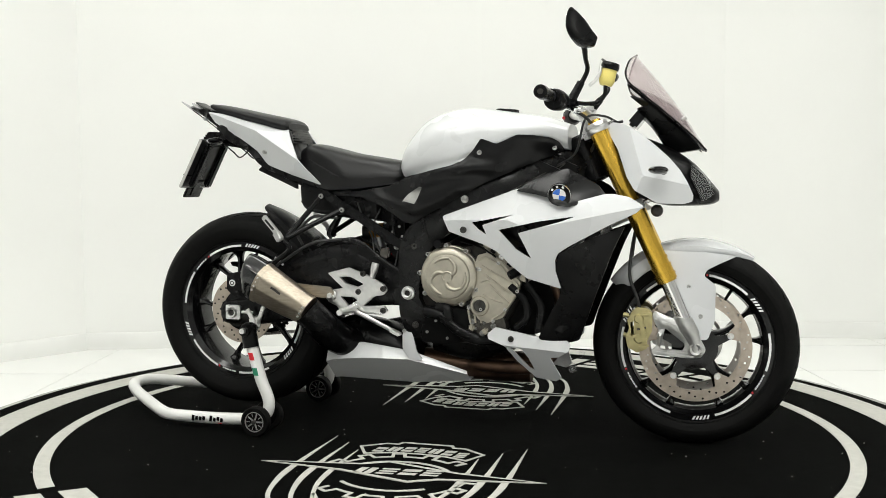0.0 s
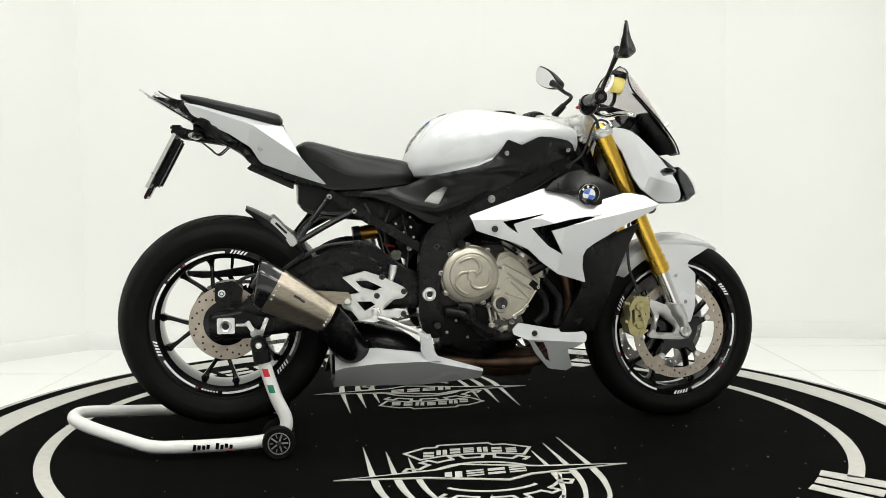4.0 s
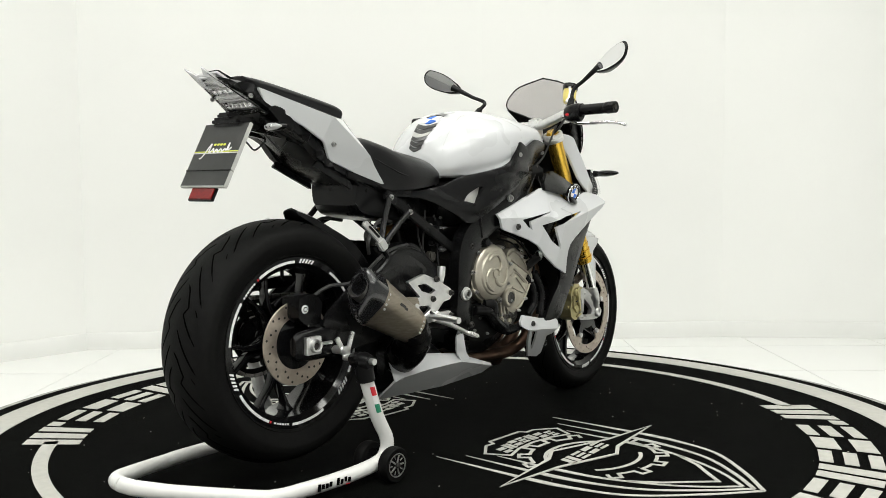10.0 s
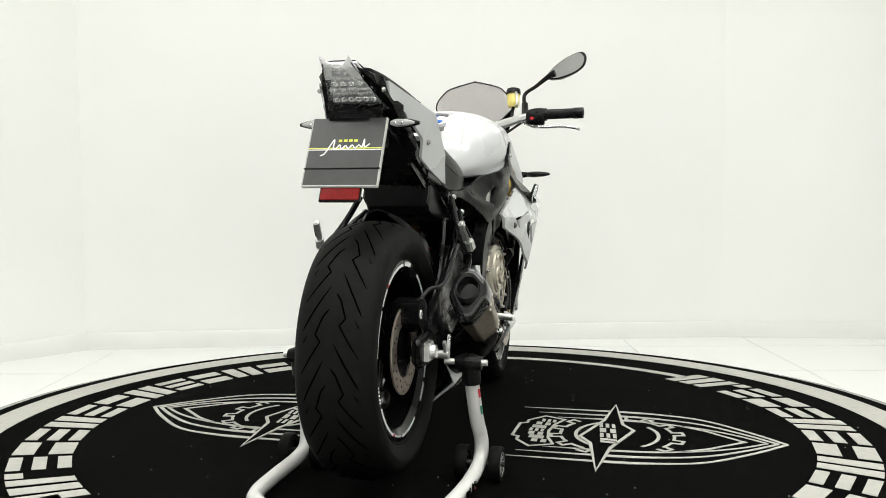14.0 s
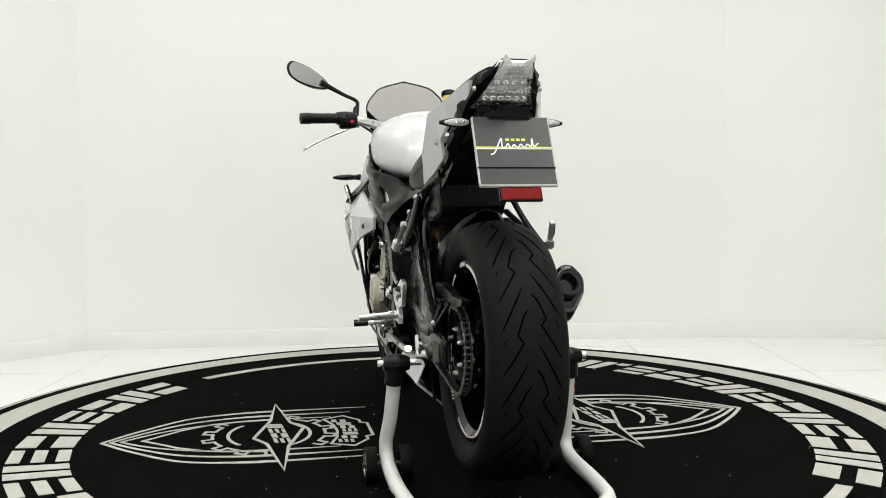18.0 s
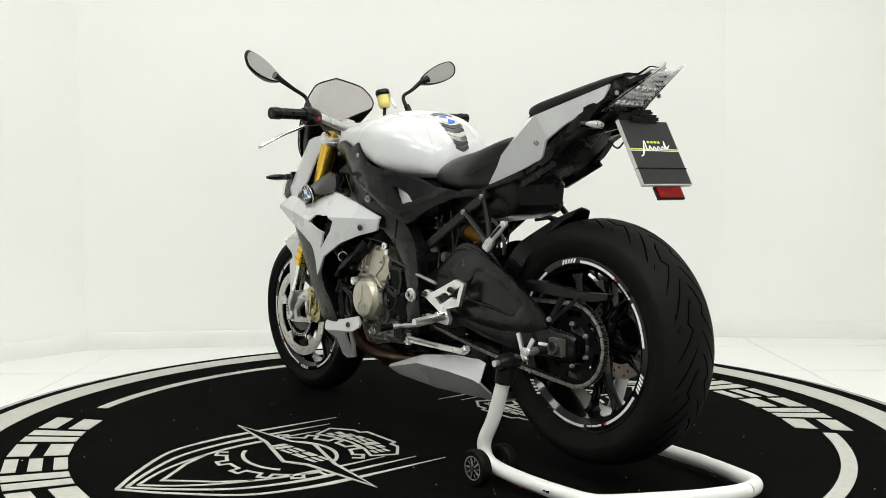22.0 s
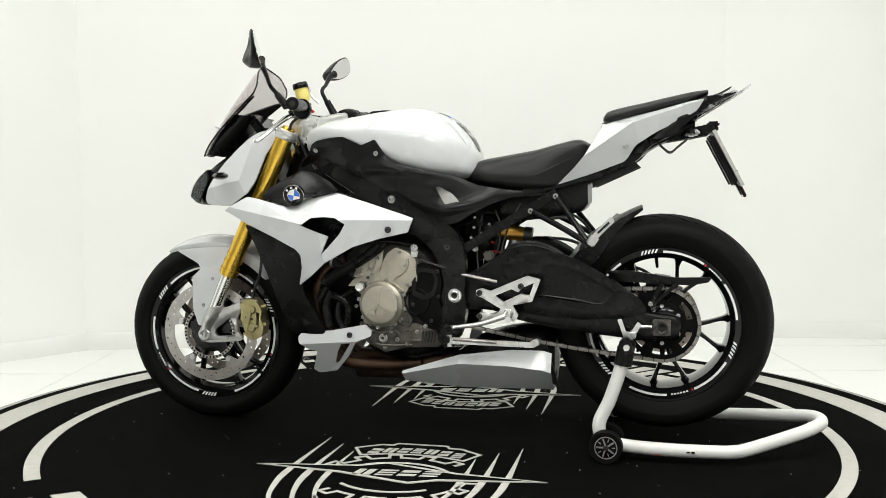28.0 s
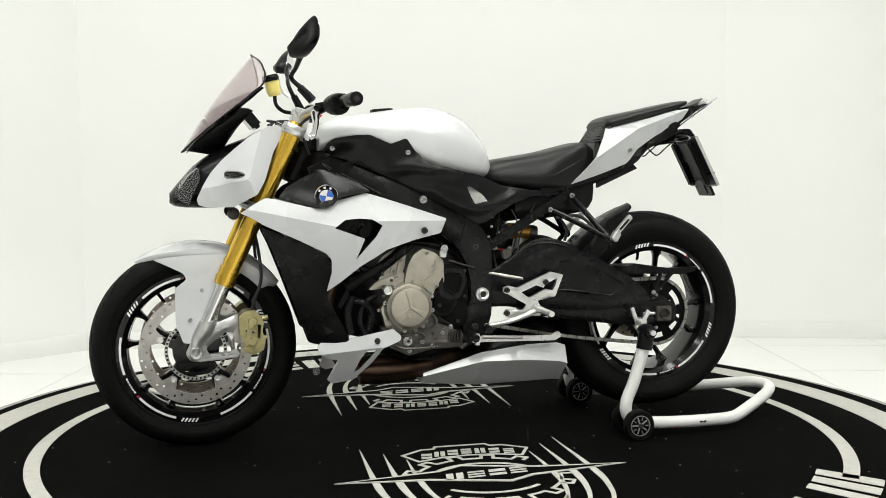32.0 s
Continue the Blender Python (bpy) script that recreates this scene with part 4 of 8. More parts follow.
for s in (1, -1):
    spar = part("frame_spar", panel(SPAR, (lambda x, z: FRAME_Y(x, z)) if s > 0 else (lambda x, z: -FRAME_Y(x, z)), 0.045, (), 0.03, 0.014, 0.12), FRAME, motorcycle, "black cast aluminium frame spar")
    part("bolt", bolt(0.1115, s * 0.197, 0.7265, 0.0115, 0.010, s), BOLT, spar)
    part("pivot_nut", joined(moved(lathe([(0.008, 0.0), (0.009, 0.010), (0.0125, 0.012), (0.0145, 0.004), (0.020, 0.003), (0.0215, -0.004)], 28), pose(-0.074, s * 0.167, 0.441) @ Matrix.Diagonal((1, s, 1, 1)))), BRUSHED, spar, "polished swingarm pivot nut")
    part("pivot_hole", moved(disc(0.009, 0.004, 16), pose(-0.074, s * 0.170, 0.441)), DARKHOLE, spar)
    for x, z in ((-0.052, 0.585), (-0.05, 0.345)):
        part("bolt", bolt(x, s * 0.172, z, 0.010, 0.006, s), DARKSTEEL, spar)
    line = [(-0.022, 0.678), (-0.017, 0.649), (-0.005, 0.608)]
    part("cast_seam", tube([(x, s * (FRAME_Y(x, z) + 0.0005), z) for x, z in line], 0.0022, 6, 10), FRAME, spar)
    for far in ([(0.394, 0.832), (0.349, 0.786), (0.308, 0.753), (0.242, 0.736)], [(0.394, 0.833), (0.324, 0.794), (0.234, 0.744)]):
        part("control_cable", tube([(x, s * (0.10 + 0.075 * min(1, i * 0.5)), z) for i, (x, z) in enumerate(far)], 0.0016, 6, 20), DARKSTEEL, spar)
part("steering_head", moved(disc(0.048, 0.15, 28, "z"), Matrix.Translation((0.448, 0, 0.845)) @ pose(0, 0, 0, 0, -24, 0)), FRAME, motorcycle, "black frame head")
part("frame_cross", block(0.18, 0.26, 0.10, 0.3, pose(0.36, 0, 0.80, 0, 25, 0)), PLASTIC, motorcycle)
part("inner_panel", panel([(-0.050, 0.678), (-0.145, 0.716), (-0.300, 0.733), (-0.344, 0.712), (-0.266, 0.669), (-0.206, 0.654), (-0.162, 0.657), (-0.131, 0.609), (-0.076, 0.574)], 0.05, 0.10, (), 0.05, 0.01), PLASTIC, motorcycle, "black inner panel under the seat")
part("airbox", hull_sections([(0.40, 0.06, 0.78, 0.88), (0.30, 0.12, 0.70, 0.88), (0.12, 0.16, 0.66, 0.86), (-0.05, 0.14, 0.64, 0.80), (-0.12, 0.10, 0.66, 0.78)]), PLASTIC, motorcycle, "black air box under the tank")

# white side fairings; the two sides differ in their vents
FAIRING = Planes([
    [(0.567, 0.740, 0.212), (0.468, 0.721, 0.220), (0.287, 0.756, 0.203), (0.464, 0.671, 0.250), (0.373, 0.650, 0.256), (0.267, 0.676, 0.250), (0.371, 0.734, 0.218)],
    [(0.636, 0.692, 0.222), (0.539, 0.684, 0.240), (0.373, 0.650, 0.256), (0.287, 0.620, 0.264), (0.399, 0.454, 0.210), (0.468, 0.606, 0.234), (0.406, 0.504, 0.220)],
    [(0.239, 0.655, 0.247), (0.045, 0.642, 0.196), (0.143, 0.602, 0.218), (0.061, 0.617, 0.198), (0.265, 0.555, 0.236), (0.315, 0.561, 0.248)],
    [(0.176, 0.725, 0.200), (0.031, 0.676, 0.190), (0.267, 0.676, 0.250), (0.142, 0.665, 0.226), (0.287, 0.756, 0.203)]])
fair_left, fair_right = sided(FAIRING, 1), sided(FAIRING, -1)


LEFT = [(0.634, 0.692), (0.605, 0.711), (0.564, 0.734), (0.540, 0.731), (0.467, 0.713), (0.418, 0.700), (0.389, 0.706), (0.369, 0.724), (0.285, 0.747), (0.264, 0.742), (0.174, 0.714), (0.044, 0.671), (0.061, 0.629), (0.142, 0.611), (0.224, 0.585), (0.265, 0.561), (0.306, 0.538), (0.355, 0.497), (0.397, 0.467), (0.383, 0.522), (0.384, 0.559), (0.399, 0.577), (0.468, 0.612), (0.565, 0.656), (0.613, 0.684)]
left_fairing = part("side_fairing", panel(LEFT, fair_left, 0.008, [[(0.377, 0.649), (0.346, 0.672), (0.305, 0.675), (0.269, 0.672), (0.240, 0.654), (0.258, 0.623), (0.317, 0.559), (0.291, 0.618)]], 0.009, 0.004), WHITE, motorcycle, "glossy white side fairing with one open vent")
RIGHT = [(0.631, 0.708), (0.590, 0.733), (0.543, 0.742), (0.521, 0.741), (0.427, 0.716), (0.390, 0.710), (0.370, 0.723), (0.354, 0.739), (0.270, 0.757), (0.044, 0.677), (0.064, 0.632), (0.093, 0.622), (0.176, 0.595), (0.217, 0.575), (0.258, 0.536), (0.307, 0.500), (0.400, 0.471), (0.386, 0.521), (0.385, 0.553), (0.394, 0.573), (0.420, 0.591), (0.532, 0.652), (0.611, 0.689)]
right_fairing = part("side_fairing", panel(RIGHT, fair_right, 0.008, [[(0.139, 0.659), (0.273, 0.684), (0.172, 0.652), (0.185, 0.624), (0.162, 0.638)], [(0.223, 0.639), (0.338, 0.664), (0.445, 0.679), (0.403, 0.664), (0.282, 0.631), (0.320, 0.558), (0.274, 0.585)]], 0.009, 0.004), WHITE, motorcycle, "glossy white side fairing with two arrow-shaped vents")
for s, fairing in ((1, left_fairing), (-1, right_fairing)):
    part("bolt", joined(bolt(0.1145, s * 0.2265, 0.6375, 0.010, 0.005, s)), DARKSTEEL, fairing)
    part("moulded_ridge", panel([(0.540, 0.690), (0.467, 0.711), (0.389, 0.701), (0.329, 0.691), (0.383, 0.672), (0.467, 0.684)], sided(FAIRING, s, 0.0015), 0.004, (), 0.009, 0.002), WHITE, fairing)
    part("vent_backing", panel([(0.407, 0.654), (0.349, 0.684), (0.242, 0.676), (0.209, 0.651), (0.259, 0.610), (0.326, 0.549), (0.350, 0.585)], s * 0.17, 0.006), PLASTIC, fairing, "black vent duct")
    part("vent_boss", moved(lathe([(0.0, 0.0), (0.009, 0.0), (0.010, 0.012), (0.016, 0.012), (0.018, 0.0)], 20), pose(0.2835, s * 0.176, 0.632) @ Matrix.Diagonal((1, s, 1, 1))), FRAME, fairing)

# black shoulder piece with the roundel badge
SHOULDER_Y = surface([(0.40, 0.735, 0.237), (0.30, 0.76, 0.210), (0.45, 0.79, 0.17), (0.52, 0.74, 0.19), (0.36, 0.80, 0.17), (0.52, 0.70, 0.205), (0.44, 0.72, 0.226)])
for s in (1, -1):
    y = (lambda x, z: SHOULDER_Y(x, z)) if s > 0 else (lambda x, z: -SHOULDER_Y(x, z))
    shoulder = part("shoulder_panel", panel([(0.527, 0.734), (0.500, 0.766), (0.459, 0.789), (0.410, 0.815), (0.362, 0.807), (0.305, 0.779), (0.269, 0.751), (0.331, 0.740), (0.371, 0.730), (0.390, 0.712), (0.420, 0.704), (0.468, 0.716)], y, 0.014, (), 0.010, 0.006, 0.12), SATIN, motorcycle, "satin black shoulder panel")
    at = Matrix.Translation((0.3985, s * 0.2415, 0.7395)) @ pose(0, 0, 0, -16 * s, 0, 0) @ Matrix.Diagonal((1, s, 1, 1))
    badge = part("badge", moved(lathe([(0.0, 0.004), (0.029, 0.004), (0.0315, 0.0045), (0.0325, 0.0035), (0.0325, -0.006), (0.0, -0.006)], 40), at), GLOSSY, shoulder, "round black badge with blue and white quarters")
    part("badge_ring", moved(lathe([(0.0308, 0.004), (0.0315, 0.0056), (0.0325, 0.0052), (0.0330, 0.002)], 40), at), CHROME, shoulder)
    part("badge_ring", moved(lathe([(0.0182, 0.0035), (0.0188, 0.0052), (0.0197, 0.0052), (0.0202, 0.0035)], 40), at), CHROME, shoulder)
    for q in range(4):
        ring = [(0.0, 0.0)] + [(0.0183 * math.cos(radians(90 * q + 15 * i + 12 * s)), 0.0183 * math.sin(radians(90 * q + 15 * i + 12 * s))) for i in range(7)]
        part("badge_quarter", moved(([(x, 0.0050, z) for x, z in ring] + [(x, 0.003, z) for x, z in ring], [tuple(range(8)), tuple(range(8, 16))] + [(i, (i + 1) % 8, 8 + (i + 1) % 8, 8 + i) for i in range(8)]), at), BLUE if q % 2 else PALE, shoulder)
    for i in range(3):
        part("badge_bar", moved(block(0.0062, 0.0015, 0.0058, 0.1), at @ pose(0, 0, 0, 0, (-38 + 38 * i) * 1 + 12 * s, 0) @ pose(0, 0.0047, 0.0252)), PALE, shoulder)

# radiator, its shrouds and the lower chin pieces
part("radiator", block(0.035, 0.36, 0.34, 0.1, pose(0.440, 0, 0.50, 0, 20, 0)), PLASTIC, motorcycle, "black radiator core")
for i in range(16):
    part("radiator_fin", block(0.004, 0.34, 0.006, 0.1, pose(0.459 + 0.0071 * (i - 7.5), 0, 0.50 + 0.0195 * (i - 7.5), 0, 20, 0)), DARKSTEEL, motorcycle)
SHROUD_Y = surface([(0.555, 0.625, 0.205), (0.40, 0.50, 0.205), (0.39, 0.33, 0.175), (0.47, 0.45, 0.19), (0.42, 0.60, 0.225)])
for s in (1, -1):
    y = (lambda x, z: SHROUD_Y(x, z)) if s > 0 else (lambda x, z: -SHROUD_Y(x, z))
    part("radiator_shroud", panel([(0.578, 0.651), (0.473, 0.612), (0.395, 0.572), (0.382, 0.535), (0.389, 0.486), (0.396, 0.452), (0.360, 0.386), (0.328, 0.319), (0.378, 0.299), (0.447, 0.316), (0.479, 0.406), (0.511, 0.494), (0.546, 0.585)], y, 0.012, (), 0.025, 0.008), PLASTIC, motorcycle, "black radiator shroud")
CHIN_Y = Planes([[(0.433, 0.300, 0.160), (0.407, 0.327, 0.166), (0.313, 0.332, 0.176), (0.196, 0.355, 0.178), (0.312, 0.297, 0.190), (0.380, 0.289, 0.182), (0.230, 0.292, 0.184)], [(0.312, 0.297, 0.190), (0.380, 0.289, 0.182), (0.263, 0.233, 0.150), (0.320, 0.164, 0.105), (0.392, 0.155, 0.095), (0.230, 0.292, 0.184)]])
CHIN = [(0.421, 0.303), (0.406, 0.320), (0.314, 0.325), (0.200, 0.348), (0.178, 0.328), (0.181, 0.314), (0.230, 0.294), (0.261, 0.247), (0.313, 0.192), (0.372, 0.182), (0.389, 0.194), (0.361, 0.260), (0.388, 0.264), (0.418, 0.284)]
CHIN_SLOT = [(0.247, 0.290), (0.297, 0.225), (0.312, 0.218), (0.296, 0.259), (0.279, 0.286)]
for s in (1, -1):
    y = sided(CHIN_Y, s)
    chin = part("chin_fairing", panel(CHIN, y, 0.008, [CHIN_SLOT], 0.010, 0.004), WHITE, motorcycle, "white lower chin fairing")
    part("bolt", bolt(0.2485, s * 0.1895, 0.3155, 0.009, 0.005, s), DARKSTEEL, chin)
    part("chin_lamp", block(0.02, 0.02, 0.03, 0.2, pose(0.420, s * 0.11, 0.225)), LENS, chin)

# belly pan: a folded sheet on both sides, joined below
PAN = [(0.100, (0.128, 0.197), (0.130, 0.193), (0.090, 0.165)), (-0.080, (0.134, 0.254), (0.152, 0.234), (0.075, 0.148)), (-0.230, (0.126, 0.272), (0.150, 0.232), (0.062, 0.148)), (-0.330, (0.118, 0.272), (0.142, 0.222), (0.060, 0.150)), (-0.356, (0.116, 0.264), (0.138, 0.214), (0.060, 0.148))]
rings = [[(x, t[0], t[1]), (x, c[0], c[1]), (x, b[0], b[1]), (x, -b[0], b[1]), (x, -c[0], c[1]), (x, -t[0], t[1])] for x, t, c, b in PAN]
verts = [p for r in rings for p in r] + [(x, y * 0.96, z + 0.004) for r in rings for x, y, z in r]
n, faces = len(rings) * 6, []
for i in range(len(rings) - 1):
    for j in range(5):
        a = i * 6 + j
        faces += [(a, a + 1, a + 7, a + 6), (n + a, n + a + 1, n + a + 7, n + a + 6)]
    for j in (0, 5):
        a = i * 6 + j
        faces.append((a, a + 6, n + a + 6, n + a))
for i in (0, len(rings) - 1):
    faces += [(i * 6 + j, i * 6 + j + 1, n + i * 6 + j + 1, n + i * 6 + j) for j in range(5)]
belly = part("belly_pan", (verts, faces, 12), WHITE, motorcycle, "white folded belly pan under the engine")
part("bracket", panel([(-0.098, 0.316), (-0.084, 0.325), (-0.068, 0.320), (-0.053, 0.258), (-0.032, 0.234), (-0.076, 0.233), (-0.098, 0.264)], -0.152, 0.008), WHITE, belly)
part("bolt", bolt(-0.092, -0.153, 0.322, 0.006, 0.005, -1), BOLT, belly)

# seats and tail
seat = part("rider_seat", loft(from_row([
    (-0.088, [(0.040, 0.785), (0.058, 0.790), (0.060, 0.800), (0.040, 0.812), (0.0, 0.815)]),
    (-0.125, [(0.085, 0.770), (0.104, 0.782), (0.100, 0.808), (0.060, 0.836), (0.0, 0.842)]),
    (-0.20, [(0.100, 0.758), (0.126, 0.775), (0.121, 0.812), (0.085, 0.848), (0.0, 0.857)]),
    (-0.29, [(0.108, 0.750), (0.136, 0.768), (0.132, 0.815), (0.095, 0.862), (0.0, 0.872)]),
    (-0.37, [(0.098, 0.750), (0.118, 0.775), (0.116, 0.835), (0.095, 0.882), (0.0, 0.892)]),
    (-0.425, [(0.086, 0.785), (0.102, 0.810), (0.101, 0.862), (0.085, 0.895), (0.0, 0.903)]),
    (-0.458, [(0.070, 0.820), (0.084, 0.840), (0.082, 0.868), (0.065, 0.885), (0.0, 0.890)])]), 36, steps=36), LEATHER, motorcycle, "black vinyl rider seat")
for s in (1, -1):
    part("seat_seam", tube([(-0.13, s * 0.102, 0.800), (-0.20, s * 0.126, 0.790), (-0.30, s * 0.135, 0.795), (-0.36, s * 0.120, 0.82), (-0.42, s * 0.103, 0.85)], 0.0022, 6, 24), LEATHER, seat)
part("pillion_seat", loft(from_row([
    (-0.500, [(0.060, 0.950), (0.078, 0.954), (0.078, 0.960), (0.055, 0.968), (0.0, 0.970)]),
    (-0.522, [(0.075, 0.946), (0.096, 0.954), (0.094, 0.972), (0.06, 0.984), (0.0, 0.986)]),
    (-0.62, [(0.070, 0.972), (0.090, 0.980), (0.088, 0.996), (0.055, 1.006), (0.0, 1.008)]),
    (-0.74, [(0.055, 1.004), (0.070, 1.010), (0.068, 1.024), (0.045, 1.032), (0.0, 1.034)]),
    (-0.795, [(0.040, 1.026), (0.050, 1.029), (0.050, 1.036), (0.035, 1.040), (0.0, 1.041)])]), 32, steps=30), LEATHER, motorcycle, "thin black vinyl pillion seat")
TAIL_Y = Planes([
    [(-0.504, 0.952, 0.083), (-0.486, 0.915, 0.107), (-0.577, 0.935, 0.150), (-0.530, 0.902, 0.143)],
    [(-0.568, 0.962, 0.082), (-0.653, 0.980, 0.078), (-0.737, 1.004, 0.070), (-0.577, 0.938, 0.152), (-0.613, 0.954, 0.140), (-0.654, 0.970, 0.122), (-0.716, 0.989, 0.103)],
    [(-0.577, 0.935, 0.152), (-0.530, 0.902, 0.143), (-0.475, 0.860, 0.130), (-0.562, 0.834, 0.108), (-0.594, 0.880, 0.113), (-0.474, 0.801, 0.110), (-0.372, 0.769, 0.120), (-0.421, 0.818, 0.124), (-0.569, 0.876, 0.113)],
    [(-0.577, 0.935, 0.152), (-0.613, 0.954, 0.142), (-0.654, 0.970, 0.127), (-0.716, 0.989, 0.104), (-0.594, 0.880, 0.114), (-0.654, 0.919, 0.109), (-0.716, 0.949, 0.098)]])
TAIL = [(-0.371, 0.768), (-0.421, 0.818), (-0.450, 0.852), (-0.468, 0.884), (-0.486, 0.915), (-0.503, 0.951), (-0.568, 0.961), (-0.653, 0.980), (-0.737, 1.004), (-0.785, 1.011), (-0.763, 0.977), (-0.716, 0.949), (-0.654, 0.919), (-0.594, 0.880), (-0.570, 0.842), (-0.560, 0.833), (-0.474, 0.801)]
TAIL_LOW = [(-0.878, 1.032), (-0.786, 1.018), (-0.773, 0.991), (-0.742, 0.975), (-0.698, 0.954), (-0.595, 0.880), (-0.573, 0.842), (-0.556, 0.831), (-0.371, 0.768), (-0.386, 0.756), (-0.570, 0.819), (-0.604, 0.842), (-0.638, 0.880), (-0.714, 0.917), (-0.753, 0.961), (-0.810, 0.998)]
for s in (1, -1):
    y = sided(TAIL_Y, s)
    tail_side = part("tail_panel", panel(TAIL, y, 0.008, (), 0.010, 0.006), WHITE, motorcycle, "white tail side panel")
    part("bolt", bolt(-0.566, s * (TAIL_Y(-0.566, 0.8765) + 0.002), 0.8765, 0.008, 0.005, s), BOLT, tail_side)
    low = lambda x, z: float(np.interp(-x, [0.37, 0.56, 0.72, 0.80, 0.88], [0.104, 0.106, 0.100, 0.080, 0.048]))
    under = part("tail_underpanel", panel(TAIL_LOW, (lambda x, z: s * low(x, z)), 0.030, (), 0.02, 0.004), PLASTIC, motorcycle, "black lower tail panel")
    part("bolt", bolt(-0.801, s * 0.080, 0.9885, 0.006, 0.005, s), BOLT, under)
vent = part("seat_vent", loft([[(-0.485, -0.082, 0.905), (-0.485, 0.082, 0.905), (-0.515, 0.082, 0.905), (-0.515, -0.082, 0.905)], [(-0.492, -0.080, 0.930), (-0.492, 0.080, 0.930), (-0.522, 0.080, 0.930), (-0.522, -0.080, 0.930)], [(-0.503, -0.074, 0.953), (-0.503, 0.074, 0.953), (-0.530, 0.074, 0.953), (-0.530, -0.074, 0.953)]], 32, steps=8), SATIN, motorcycle, "black louvred vent under the pillion seat")
for k in range(5):
    part("louvre", block(0.008, 0.135, 0.004, 0.2, pose(-0.486 - 0.0035 * k, 0, 0.912 + 0.0088 * k, 0, 20, 0)), GLOSSY, vent)
part("tail_core", loft(from_row([
    (-0.40, [(0.070, 0.76), (0.090, 0.77), (0.092, 0.81), (0.07, 0.84), (0.0, 0.85)]),
    (-0.47, [(0.070, 0.79), (0.085, 0.80), (0.060, 0.85), (0.045, 0.872), (0.0, 0.876)]),
    (-0.51, [(0.070, 0.80), (0.085, 0.82), (0.055, 0.90), (0.040, 0.938), (0.0, 0.942)]),
    (-0.62, [(0.060, 0.865), (0.072, 0.885), (0.048, 0.94), (0.036, 0.966), (0.0, 0.970)]),
    (-0.70, [(0.050, 0.925), (0.062, 0.940), (0.042, 0.975), (0.034, 0.992), (0.0, 0.994)]),
    (-0.735, [(0.050, 0.960), (0.062, 0.966), (0.042, 0.985), (0.034, 1.000), (0.0, 1.002)]),
    (-0.82, [(0.040, 1.021), (0.050, 1.023), (0.044, 1.026), (0.030, 1.029), (0.0, 1.030)]),
    (-0.86, [(0.030, 1.046), (0.034, 1.047), (0.032, 1.049), (0.020, 1.050), (0.0, 1.050)])]), 28, steps=30), PLASTIC, motorcycle, "black tail core")
part("undertray", loft(from_row([
    (-0.20, [(0.07, 0.66), (0.09, 0.68), (0.09, 0.73), (0.06, 0.75), (0.0, 0.75)]),
    (-0.30, [(0.09, 0.665), (0.10, 0.69), (0.10, 0.74), (0.08, 0.77), (0.0, 0.77)]),
    (-0.425, [(0.080, 0.685), (0.088, 0.70), (0.095, 0.76), (0.08, 0.80), (0.0, 0.80)]),
    (-0.457, [(0.076, 0.713), (0.085, 0.725), (0.090, 0.765), (0.075, 0.80), (0.0, 0.80)])]), 24, steps=16), PLASTIC, motorcycle, "black battery box under the seat")
for s in (1, -1):
    part("undertray_fin", panel([(-0.470, 0.757), (-0.607, 0.819), (-0.583, 0.842), (-0.566, 0.832), (-0.470, 0.796)], s * 0.090, 0.012, (), 0.02, 0.003), SATIN, motorcycle, "dark grey undertray wing")
part("rear_undertray", loft(from_row([
    (-0.45, [(0.08, 0.765), (0.095, 0.775), (0.095, 0.80), (0.08, 0.82), (0.0, 0.82)]),
    (-0.56, [(0.07, 0.812), (0.085, 0.822), (0.088, 0.85), (0.07, 0.868), (0.0, 0.868)]),
    (-0.60, [(0.06, 0.845), (0.075, 0.853), (0.080, 0.875), (0.065, 0.89), (0.0, 0.89)]),
    (-0.66, [(0.05, 0.884), (0.06, 0.889), (0.065, 0.91), (0.05, 0.92), (0.0, 0.92)]),
    (-0.76, [(0.045, 0.925), (0.055, 0.93), (0.06, 0.945), (0.045, 0.955), (0.0, 0.955)])]), 24, steps=18), PLASTIC, motorcycle, "black rear undertray")

# tail lamp: plated shell with rows of prisms and bowls behind a clear lens
LAMP_LOW, LAMP_TOP = Vector((-0.746, 0, 0.953)), Vector((-0.888, 0, 1.039))
LAMP_OUT = Vector((-0.518, 0, -0.855))


def lamp_at(f, y, off):
    """A place on the lamp's face: f from its lower to its upper end, off outwards."""
    return tuple(LAMP_LOW + (LAMP_TOP - LAMP_LOW) * f + Vector((0, y, 0)) + LAMP_OUT * off)


def lamp_half(f):
    return 0.075 - 0.040 * f ** 0.8


def lamp_sheet(f0, f1, off, thick, grow=1.0, bow=0.0):
    """A sheet along the lamp's face between f0 and f1."""
    rings = []
    for f in np.linspace(f0, f1, 9):
        w = lamp_half(f) * grow
        out = [lamp_at(f, w * u, off + bow * (1 - u * u)) for u in np.linspace(-1, 1, 9)]
        rings.append(out + [lamp_at(f, w * u, off + bow * (1 - u * u) - thick) for u in np.linspace(1, -1, 9)])
    k = len(rings[0])
    return [p for r in rings for p in r], [(i * k + j, i * k + (j + 1) % k, (i + 1) * k + (j + 1) % k, (i + 1) * k + j) for i in range(8) for j in range(k)] + [tuple(range(k))[::-1], tuple(range(8 * k, 9 * k))]


